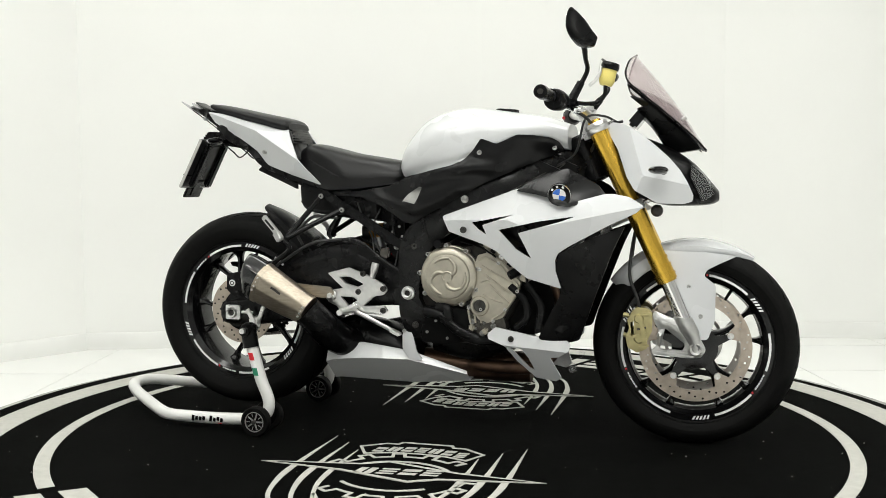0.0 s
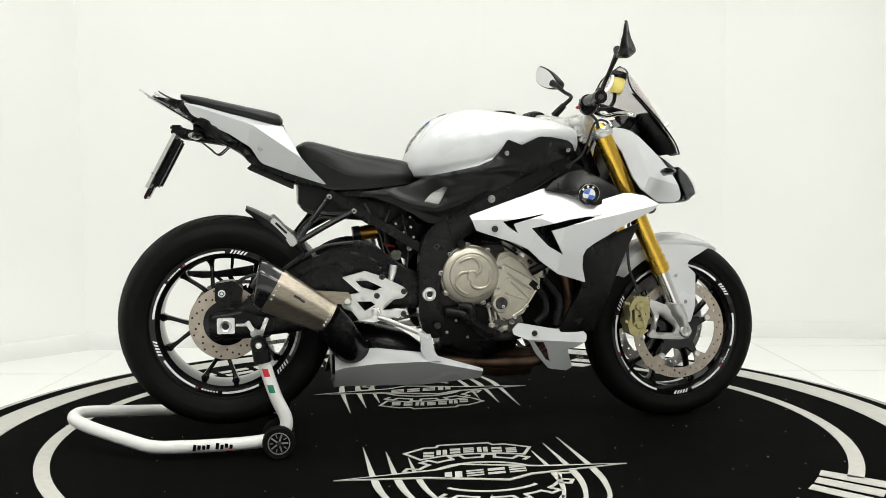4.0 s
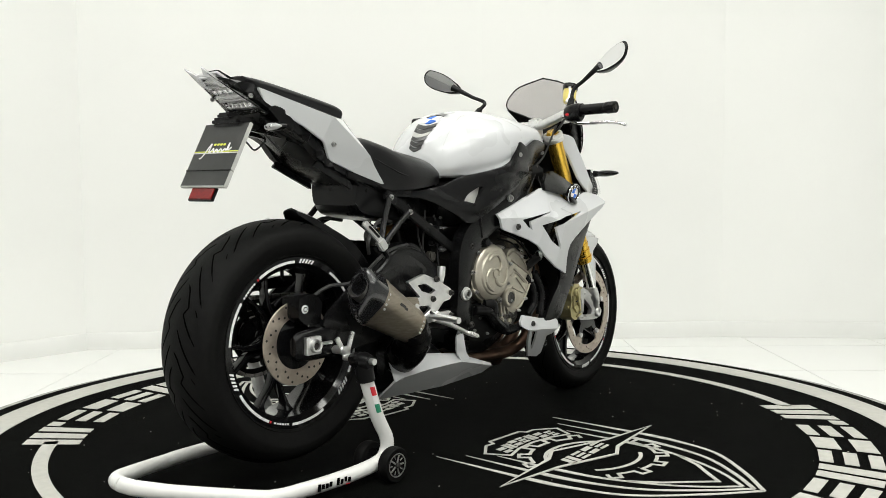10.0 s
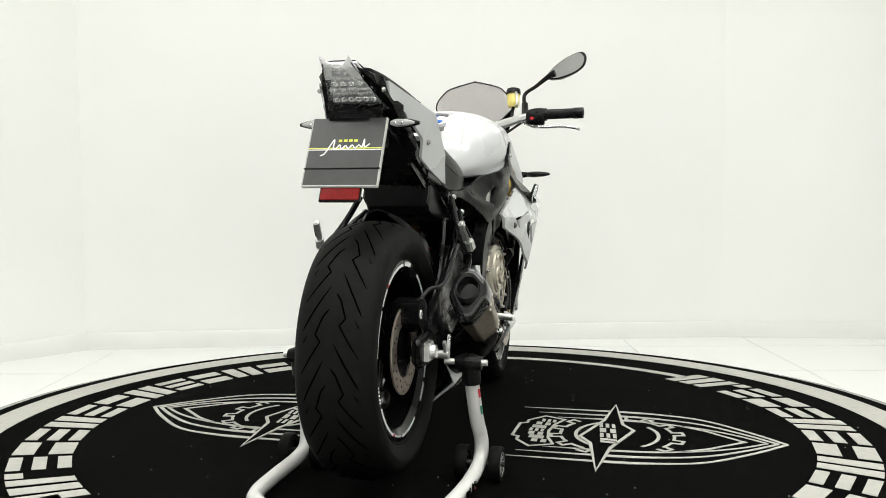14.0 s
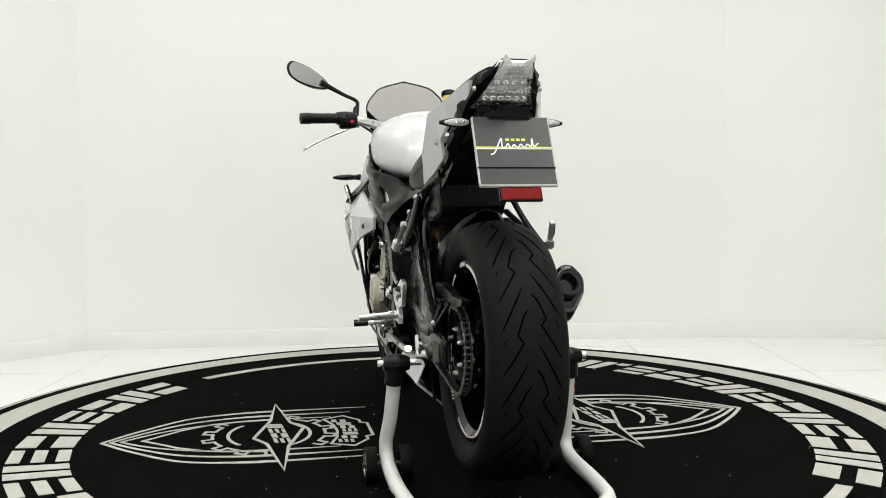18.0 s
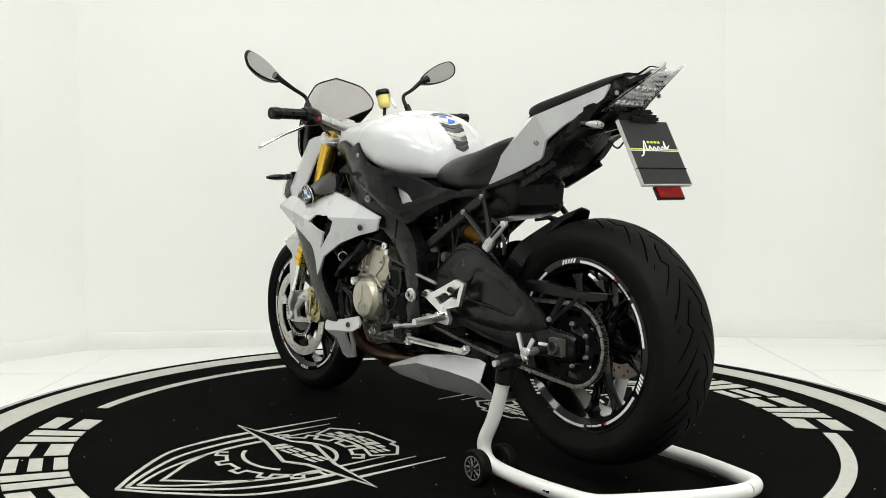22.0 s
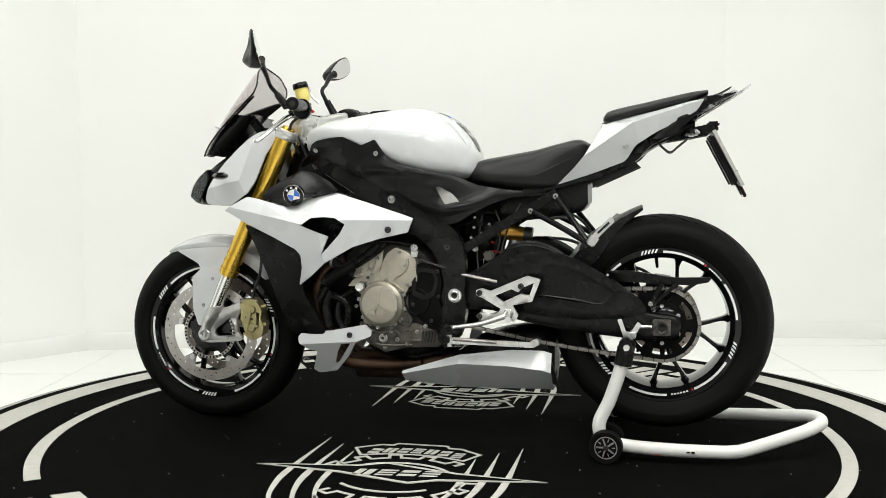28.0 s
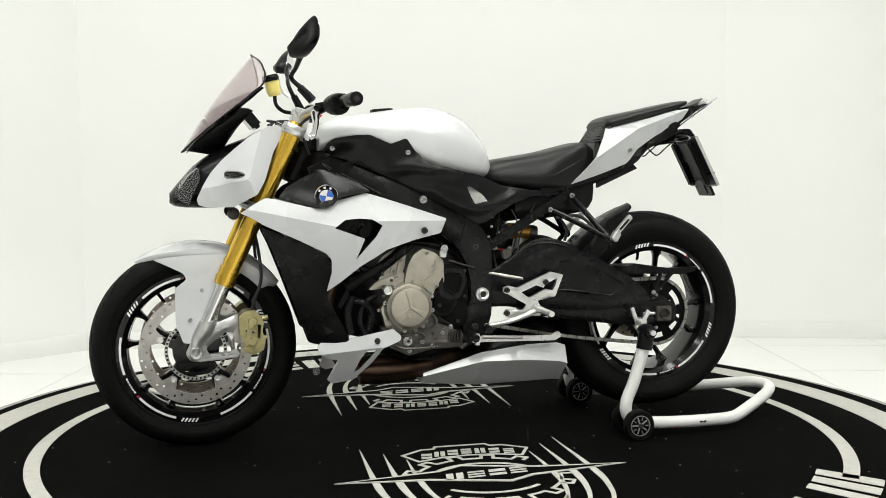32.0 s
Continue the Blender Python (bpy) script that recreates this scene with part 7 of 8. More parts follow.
# brackets, connectors, hoses and fasteners under the seat and round the engine
hidden_frame = part("subframe_bracket", panel([(-0.105, 0.666), (-0.146, 0.676), (-0.177, 0.659), (-0.167, 0.625), (-0.153, 0.560), (-0.126, 0.532), (-0.102, 0.577)], 0.10, 0.2, (), 0.05, 0.01), DULL, motorcycle, "black bracket plate in front of the shock")
for s in (1, -1):
    for x, z in [(-0.122, 0.671), (-0.120, 0.641), (-0.142, 0.624), (-0.111, 0.610), (-0.166, 0.651), (-0.146, 0.595)]:
        part("bolt", bolt(x, s * 0.108, z, 0.0040, 0.006, s), ALLOY, hidden_frame)
    for x, z in [(-0.126, 0.577)]:
        part("bolt", bolt(x, s * 0.120, z, 0.0085, 0.014, s), BOLT, hidden_frame)
    for (x, z), w, h in zip([(-0.166, 0.557), (-0.156, 0.595), (-0.139, 0.653), (-0.162, 0.642)], (0.030, 0.022, 0.016, 0.020), (0.028, 0.014, 0.020, 0.012)):
        part("connector", block(w, 0.022, h, 0.2, pose(x, s * 0.105, z, 0, 12, 0)), ENGINE if w > 0.025 else PLASTIC, hidden_frame)
    for line in ([(-0.145, 0.680), (-0.138, 0.629), (-0.128, 0.570), (-0.135, 0.510)], [(-0.184, 0.694), (-0.201, 0.646), (-0.193, 0.578), (-0.159, 0.527)], [(-0.260, 0.714), (-0.235, 0.663), (-0.213, 0.612), (-0.201, 0.553)]):
        part("wire", tube([(x, s * (0.100 + 0.012 * (i % 2)), z) for i, (x, z) in enumerate(line)], 0.0028, 6, 24), COPPER, hidden_frame)
    part("hose_clip", moved(lathe([(0.0145, -0.006), (0.0165, -0.006), (0.0165, 0.006), (0.0145, 0.006)], 20, closed=True), pose(0.30, s * 0.172, 0.535, 0, 0, 0) @ pose(0, 0, 0, 0, 0, 60)), BRUSHED, hidden_frame)
for line, r in (([(0.139, 0.596), (0.179, 0.562), (0.238, 0.525), (0.313, 0.482), (0.356, 0.414)], 0.011), ([(0.247, 0.447), (0.284, 0.420), (0.295, 0.370), (0.278, 0.329)], 0.009), ([(0.315, 0.446), (0.332, 0.399), (0.323, 0.336)], 0.013)):
    part("hose", tube([(x, 0.158, z) for x, z in line], r, 10, 30), SATIN, crankcase, "black rubber hose")
for line, r in (([(0.215, 0.581), (0.257, 0.544), (0.287, 0.504), (0.294, 0.460)], 0.004), ([(0.241, 0.471), (0.283, 0.429), (0.291, 0.378), (0.258, 0.343)], 0.012), ([(0.291, 0.479), (0.333, 0.412), (0.325, 0.336)], 0.013), ([(-0.013, 0.382), (0.038, 0.365), (0.082, 0.325), (0.140, 0.302), (0.208, 0.309)], 0.013)):
    part("hose", tube([(x, -0.160, z) for x, z in line], r, 10, 30), SATIN, crankcase, "black rubber hose")
for x, z in [(-0.014, 0.380), (0.010, 0.357), (0.058, 0.364), (0.115, 0.382), (0.136, 0.338), (0.160, 0.355), (0.200, 0.383), (0.215, 0.410)]:
    part("bolt", bolt(x, -0.156, z, 0.0042, 0.007, -1), BOLT, crankcase)
for i, (x, z) in enumerate([(0.122, 0.340), (0.142, 0.347), (0.163, 0.330), (0.180, 0.313), (0.115, 0.309)]):
    part("cast_boss", block(0.018, 0.02, 0.022, 0.3, pose(x, -0.150, z, 0, 25 * i, 0)), ENGINE if i % 2 else MAGNESIUM, crankcase)
for x, z in [(0.164, 0.319), (0.113, 0.311), (0.066, 0.310), (0.029, 0.300), (0.076, 0.327), (0.138, 0.353), (0.222, 0.472), (0.200, 0.489), (0.146, 0.531)]:
    part("bolt", bolt(x, 0.156, z, 0.0042, 0.007, 1), ENGINE, crankcase)
for i, (x, z) in enumerate([(0.181, 0.301), (0.122, 0.289), (0.071, 0.296), (0.147, 0.313)]):
    part("cast_boss", block(0.020, 0.016, 0.016, 0.3, pose(x, 0.150, z, 0, 30 * i, 0)), ENGINE, crankcase)

# raised bead lines on the tyre walls
for rim, c, half, lip in ((front_rim, FC, 0.060, 0.219), (rear_rim, RC, 0.095, 0.219)):
    for s in (1, -1):
        for r, w in ((lip + 0.010, 0.835),):
            part("bead_line", moved(lathe([(r - 0.0012, s * half * w), (r, s * (half * w + 0.0028)), (r + 0.0012, s * half * (w + 0.008))], 96), c), RUBBER, rim)


# ---- front end, turned with the bars ----
S = TURNED
for s in (1, -1):
    top, knee, foot = Vector((0.484, s * 0.105, 0.925)), Vector((0.686, s * 0.105, 0.490)), Vector((0.735, s * 0.105, 0.375))
    leg = part("fork_tube", tube([tuple(top - FORK * 0.012), tuple(top + (knee - top) * 0.5), tuple(knee)], 0.0275, 28, 8), GOLD, motorcycle, "gold anodised upside-down fork tube", S)
    part("fork_collar", joined(*[tube([tuple(knee + FORK * f0), tuple(knee + FORK * f1)], r, 28) for f0, f1, r in ((-0.046, -0.040, 0.0302), (-0.040, -0.018, 0.0290), (-0.018, -0.012, 0.0318), (-0.012, 0.001, 0.0300), (0.001, 0.006, 0.0265))]), GOLD, leg)
    part("fork_ring", tube([tuple(knee - FORK * 0.07), tuple(knee - FORK * 0.062)], 0.0290, 28), GOLD, leg)
    part("fork_cap", tube([tuple(top - FORK * 0.030), tuple(top - FORK * 0.012)], (0.018, 0.024), 20), GOLD, leg)
    part("stanchion", tube([tuple(knee), tuple(foot + FORK * 0.02)], 0.0215, 24, 6), CHROME, leg, "chromed fork stanchion")
    lower = part("fork_foot", loft([[tuple(c + Vector((math.cos(b) * w, s * math.sin(b) * d, 0)) ) for b in np.linspace(0, 2 * math.pi, 12, endpoint=False)] for c, w, d in ((foot - FORK * 0.01, 0.026, 0.026), (foot + FORK * 0.03, 0.028, 0.025), (Vector((0.762, s * 0.103, 0.315)), 0.020, 0.020), (Vector((0.768, s * 0.100, 0.275)), 0.016, 0.018))], 24, steps=12), ALLOY, motorcycle, "cast grey fork foot", S)
    part("axle_boss", moved(lathe([(0.009, 0.002), (0.010, 0.008), (0.016, 0.010), (0.0195, 0.006), (0.0205, -0.02), (0.012, -0.035)], 28), Matrix.Translation((0.7675, s * 0.112, 0.292)) @ Matrix.Diagonal((1, s, 1, 1))), ALLOY, lower)
    part("axle_hole", moved(disc(0.009, 0.006, 16), pose(0.7675, s * 0.113, 0.292)), DARKHOLE, lower)
    part("caliper_arm", panel([(0.705, 0.378), (0.744, 0.386), (0.772, 0.335), (0.790, 0.306), (0.797, 0.290), (0.784, 0.268), (0.755, 0.264), (0.650, 0.273), (0.643, 0.284), (0.657, 0.296), (0.664, 0.342), (0.645, 0.383), (0.650, 0.400)], s * 0.113, 0.022, [[(0.682, 0.350), (0.736, 0.308), (0.738, 0.298), (0.732, 0.286), (0.668, 0.289)]], 0.02, 0.006, 0.30), ALLOY, lower, "triangular cast caliper bracket")
    part("arm_rib", joined(bar_between((0.736, s * 0.114, 0.354), (0.672, s * 0.114, 0.368), 0.006, 0.006), bar_between((0.764, s * 0.114, 0.270), (0.656, s * 0.114, 0.281), 0.006, 0.006)), ALLOY, lower)
    # four-piston caliper
    caliper = part("brake_caliper", panel([(0.646, 0.393), (0.632, 0.407), (0.601, 0.410), (0.588, 0.396), (0.574, 0.372), (0.580, 0.348), (0.570, 0.320), (0.576, 0.292), (0.603, 0.277), (0.631, 0.289), (0.632, 0.313), (0.645, 0.341)], s * 0.116, 0.056, [[(0.593, 0.369), (0.583, 0.365), (0.586, 0.324), (0.594, 0.320)]], 0.03, 0.004, 0.06), BRASS, motorcycle, "gold four-piston radial brake caliper", S)
    for x0, z0, x1, z1 in ((0.640, 0.392, 0.612, 0.390), (0.612, 0.330, 0.585, 0.322), (0.636, 0.300, 0.606, 0.290)):
        part("caliper_rib", bar_between((x0, s * 0.1185, z0), (x1, s * 0.1185, z1), 0.008, 0.006), BRASS, caliper)
    part("bleed_screw", tube([(0.600, s * 0.108, 0.392), (0.592, s * 0.108, 0.408)], 0.0035, 8), BRUSHED, caliper)
    part("pad_pin", tube([(0.628, s * 0.119, 0.352), (0.603, s * 0.119, 0.346)], 0.003, 8), DARKSTEEL, caliper)
    for x, z in [(0.607, 0.377), (0.608, 0.318)]:
        part("piston_cap", moved(lathe([(0.0, 0.004), (0.011, 0.004), (0.0135, 0.0), (0.014, -0.01)], 20), Matrix.Translation((x, s * 0.117, z)) @ Matrix.Diagonal((1, s, 1, 1))), BRASS, caliper)
        part("caliper_bolt", tube([(x - 0.028, s * 0.100, z + 0.006), (x - 0.045, s * 0.100, z + 0.010)], 0.007, 10), BRASS, caliper)
    part("caliper_bridge", block(0.014, 0.012, 0.075, 0.2, pose(0.618, s * 0.1185, 0.345, 0, -12, 0)), BRASS, caliper)
    part("brake_hose", tube([(0.612, s * 0.10, 0.395), (0.600, s * 0.105, 0.44), (0.58, s * 0.10, 0.50), (0.585, s * 0.075, 0.58), (0.60, s * 0.055, 0.66)], 0.0048, 8, 30), COPPER, caliper)
    # floating disc
    D = Matrix.Translation((0.7675, s * 0.072, 0.294))
    round_at = lambda r, n, cx=0.0, cz=0.0: [(cx + r * math.cos(2 * math.pi * k / n), cz + r * math.sin(2 * math.pi * k / n)) for k in range(n)]
    drills = [round_at(0.0036, 8, r * math.cos(radians(a)), r * math.sin(radians(a))) for k in range(15) for a, r in ((24 * k, 0.137), (24 * k + 7, 0.146), (24 * k + 15, 0.153))]
    inner = []
    for k in range(120):
        a = 3 * k
        off = abs((a - 19 + 36) % 72 - 36)
        inner.append(((0.098 if off <= 6 else 0.112 if off <= 9 else 0.128) * math.cos(radians(a)), (0.098 if off <= 6 else 0.112 if off <= 9 else 0.128) * math.sin(radians(a))))
    dsk = part("front_brake_disc", moved(panel(round_at(0.160, 96), s * 0.0025, 0.005, [inner] + drills, 0.05, 0.0012, 0.1), D), STEEL if s > 0 else WARMSTEEL, front_rim, "drilled steel front brake disc" if s > 0 else "browned drilled steel front brake disc")
    star = []
    for k in range(72):
        off = abs((5 * k - 19 + 36) % 72 - 36)
        r = 0.110 if off < 6 else 0.082 if off < 11 else 0.066
        star.append((r * math.cos(radians(5 * k)), r * math.sin(radians(5 * k))))
    part("disc_carrier", moved(panel(star, s * 0.001, 0.008, [], 0.05, 0.004, 0.2), D), RIM, front_rim)
    for i in range(5):
        a = radians(72 * i + 19)
        part("disc_button", moved(joined(lathe([(0.0, 0.005), (0.004, 0.005), (0.005, 0.008), (0.0085, 0.008), (0.0095, 0.006), (0.0095, -0.006), (0.0, -0.006)], 16)), D @ Matrix.Diagonal((1, s, 1, 1)) @ Matrix.Rotation(-a, 4, "Y") @ pose(0.105, 0, 0)), BRUSHED, front_rim)
    if s > 0:
        part("sensor_ring", moved(lathe([(0.078, 0.006), (0.088, 0.006), (0.088, 0.009), (0.078, 0.009)], 60, closed=True), D), STEEL, front_rim)
        for i in range(44):
            a = 2 * math.pi * i / 44
            part("sensor_slot", moved(block(0.007, 0.002, 0.005, 0.1), D @ Matrix.Rotation(-a, 4, "Y") @ pose(0.083, 0.0092, 0)), DARKHOLE, front_rim)
part("front_axle", moved(disc(0.012, 0.21, 20), pose(*FRONT)), DARKSTEEL, motorcycle, "", S)

# triple clamps and head
for z, w, mat in ((0.930, 0.030, BRUSHED), (0.700, 0.036, ALLOY)):
    f = (0.925 - z) / 0.633
    c = Vector((0.484 + 0.283 * f, 0, z))
    m = Matrix.Translation(c) @ pose(0, 0, 0, 0, -24, 0)
    clamp = part("triple_clamp", joined(block(0.070, 0.13, 0.028, 0.3, m @ pose(-0.022, 0, 0)), *[moved(lathe([(0.026, -0.015), (0.033, -0.015), (0.0345, -0.012), (0.0345, -0.001), (0.0325, 0.001), (0.0345, 0.003), (0.0345, 0.012), (0.033, 0.015), (0.026, 0.015)], 28, "z", closed=True), m @ pose(0, s * 0.105, 0)) for s in (1, -1)]), mat, motorcycle, "machined alloy fork clamp", S)
    for s in (1, -1):
        part("clamp_bolt", moved(disc(0.006, 0.03, 10, "x"), m @ pose(0.038, s * 0.082, 0)), CHROME, clamp)

# handlebar
BAR = [(0.356, 0.400), (0.366, 0.300), (0.386, 0.215), (0.425, 0.140), (0.448, 0.075), (0.450, 0.0)]
BARZ = [1.004, 1.004, 0.999, 0.985, 0.972, 0.970]
line = [(x, y, z) for (x, y), z in zip(BAR, BARZ)] + [(x, -y, z) for (x, y), z in list(zip(BAR, BARZ))[-2::-1]]
bar = part("handlebar", tube(line, (0.0125, 0.0135, 0.016, 0.0165, 0.016, 0.0135, 0.0125), 18, 60), BRUSHED, motorcycle, "silver tapered handlebar", S)
for s in (1, -1):
    part("riser", joined(block(0.046, 0.036, 0.058, 0.25, pose(0.455, s * 0.052, 0.955, 0, -15, 0)), block(0.044, 0.040, 0.020, 0.3, pose(0.447, s * 0.052, 0.985, 0, -15, 0)), moved(disc(0.006, 0.05, 10, "z"), pose(0.462, s * 0.045, 0.975))), BRUSHED, bar)
    grip = part("grip", tube([(0.365, s * 0.285, 1.004), (0.358, s * 0.375, 1.004)], 0.0175, 18, 8), PLASTIC, bar, "black rubber grip")
    part("grip_flange", tube([(0.367, s * 0.278, 1.004), (0.366, s * 0.286, 1.004)], 0.022, 18), PLASTIC, bar)
    part("bar_end", tube([(0.358, s * 0.375, 1.004), (0.356, s * 0.384, 1.004), (0.353, s * 0.412, 1.004)], (0.0175, 0.0195, 0.0185), 18, 8), PLASTIC, bar, "black bar-end weight")
    part("bar_end_screw", tube([(0.353, s * 0.411, 1.004), (0.3528, s * 0.4135, 1.004)], 0.008, 12), DARKHOLE, bar)
    box = part("switch_box", loft([[(x + k * 0.029 * math.cos(a), y, 0.998 + k * 0.030 * math.sin(a)) for a in np.linspace(0, 2 * math.pi, 10, endpoint=False)] for x, y, k in ((0.372, s * 0.278, 0.85), (0.374, s * 0.270, 1.0), (0.382, s * 0.238, 1.0), (0.390, s * 0.214, 0.8))], 20, steps=8), PLASTIC, bar, "black switch housing")
    part("switch_button", block(0.010, 0.014, 0.010, 0.3, pose(0.352, s * 0.236, 0.992)), RED, bar)
    part("switch_button", block(0.010, 0.012, 0.008, 0.3, pose(0.356, s * 0.252, 1.012)), GLOSSY, bar)
    part("lever_perch", joined(block(0.05, 0.022, 0.028, 0.3, pose(0.412, s * 0.208, 0.992, 0, 10, s * -15)), tube([(0.400, s * 0.20, 0.995), (0.430, s * 0.215, 0.985)], 0.012, 10)), GLOSSY, bar)
def blade(line, wide, thick):
    """A flat forged lever: an oval section, wide fore and aft, along a bent line, with a rounded end."""
    rings = []
    for (x, y, z), w in zip(line, wide):
        rings.append([(x + w * math.cos(a), y, z + thick * math.sin(a)) for a in np.linspace(0, 2 * math.pi, 12, endpoint=False)])
    return loft(rings, 20, steps=30)


part("clutch_lever", blade([(0.418, 0.200, 0.988), (0.432, 0.225, 0.978), (0.440, 0.260, 0.963), (0.447, 0.320, 0.940), (0.460, 0.372, 0.914), (0.467, 0.388, 0.905), (0.470, 0.396, 0.901)], (0.012, 0.015, 0.011, 0.009, 0.009, 0.012, 0.004), 0.0055), CHROME, bar, "polished clutch lever")
part("brake_lever", blade([(0.418, -0.200, 0.985), (0.436, -0.228, 0.970), (0.440, -0.270, 0.966), (0.446, -0.330, 0.967), (0.455, -0.372, 0.961), (0.459, -0.386, 0.957), (0.461, -0.394, 0.955)], (0.012, 0.016, 0.012, 0.010, 0.009, 0.012, 0.004), 0.0060), CHROME, bar, "polished brake lever")

# brake fluid reservoir
reservoir = part("fluid_reservoir", tube([(0.508, -0.153, 1.046), (0.511, -0.153, 1.06), (0.519, -0.153, 1.094)], (0.017, 0.0225, 0.0225), 24, 10), YELLOW, motorcycle, "yellow brake fluid reservoir with black cap", S)
part("reservoir_cap", tube([(0.518, -0.153, 1.091), (0.523, -0.153, 1.110)], (0.0255, 0.0265, 0.0245), 24), GLOSSY, reservoir)
part("reservoir_strap", tube([(0.495, -0.165, 1.10), (0.492, -0.168, 1.08), (0.480, -0.17, 1.06), (0.462, -0.17, 1.045)], 0.005, 8, 16), BRUSHED, reservoir)
part("reservoir_hose", tube([(0.508, -0.153, 1.048), (0.505, -0.148, 1.02), (0.485, -0.15, 1.0), (0.455, -0.165, 0.995), (0.43, -0.19, 0.995)], 0.006, 10, 24), PLASTIC, reservoir)

# mirrors
for s, perch, stem, base, tip, tilt in ((1, (0.430, 0.212, 1.005), (0.486, 0.197, 1.066), (0.468, 0.300, 1.117), (0.432, 0.447, 1.183), 0.0), (-1, (0.428, -0.205, 1.010), (0.468, -0.196, 1.086), (0.469, -0.278, 1.147), (0.440, -0.417, 1.211), 0.0)):
    base, tip = Vector(base), Vector(tip)
    mid = (Vector(stem) + base) / 2
    mirror = part("mirror_stem", tube([perch, (perch[0] + 0.012, perch[1], perch[2] + 0.02), stem, tuple(mid), tuple(base), tuple(base + (tip - base) * 0.2)], (0.010, 0.0075, 0.0065, 0.0065, 0.009, 0.014), 12, 36), PLASTIC, motorcycle, "black mirror stem", None)
    part("stem_boot", tube([perch, tuple(Vector(perch) + (Vector(stem) - Vector(perch)) * 0.6)], (0.013, 0.011), 12), PLASTIC, mirror)
    u = (tip - base).normalized()
    back = Vector((1.0, 0.12 * s, -0.22))
    back = (back - u * back.dot(u)).normalized()
    v = u.cross(back)
    if v.z < 0:
        v = -v
    L = (tip - base).length
    shape = [(0.02, -0.010), (0.25, -0.025), (0.60, -0.033), (0.86, -0.027), (0.98, -0.006), (0.98, 0.016), (0.88, 0.029), (0.55, 0.033), (0.25, 0.025), (0.04, 0.012)]
    ring = lambda k, d: [tuple(base + u * (L * (0.5 + (a - 0.5) * k)) + v * (b * k) + back * d) for a, b in shape]
    deep = lambda k, d: [tuple(base + u * (L * (0.42 + (a - 0.42) * k)) + v * (b * k) + back * (d * (1.65 - 1.25 * a))) for a, b in shape]
    part("mirror_shell", loft([ring(0.93, -0.001), ring(1.0, 0.002), deep(0.98, 0.011), deep(0.84, 0.023), deep(0.45, 0.031)], 40, steps=16), PLASTIC, mirror, "black mirror housing")
    glass = ring(0.90, -0.0025)
    part("mirror_glass", loft([glass, ring(0.90, 0.0)], 40), MIRROR, mirror, "mirror glass")

# nose cowl, headlamps, screen
nose = part("nose_mask", hull_sections([(0.53, 0.080, 0.78, 0.915), (0.60, 0.105, 0.73, 0.912), (0.68, 0.098, 0.706, 0.882), (0.755, 0.086, 0.704, 0.835), (0.81, 0.066, 0.708, 0.775), (0.832, 0.035, 0.718, 0.748)], 32, 24, 2.4), PLASTIC, motorcycle, "black headlamp mask", S)
COWL_Y = Planes([
    [(0.609, 0.924, 0.114), (0.655, 0.887, 0.112), (0.728, 0.817, 0.102), (0.759, 0.773, 0.096), (0.580, 0.908, 0.132), (0.608, 0.832, 0.168), (0.628, 0.758, 0.172), (0.695, 0.766, 0.138)],
    [(0.502, 0.931, 0.100), (0.559, 0.786, 0.150), (0.535, 0.867, 0.128), (0.607, 0.832, 0.170), (0.627, 0.750, 0.176), (0.580, 0.908, 0.134)],
    [(0.780, 0.732, 0.086), (0.743, 0.698, 0.098), (0.648, 0.703, 0.158), (0.578, 0.743, 0.156), (0.628, 0.750, 0.174), (0.695, 0.763, 0.140)]])
COWL = [(0.505, 0.929), (0.525, 0.946), (0.558, 0.939), (0.604, 0.914), (0.646, 0.880), (0.687, 0.843), (0.719, 0.806), (0.740, 0.770), (0.757, 0.733), (0.753, 0.716), (0.729, 0.709), (0.656, 0.711), (0.591, 0.748), (0.569, 0.786), (0.543, 0.866), (0.519, 0.908)]
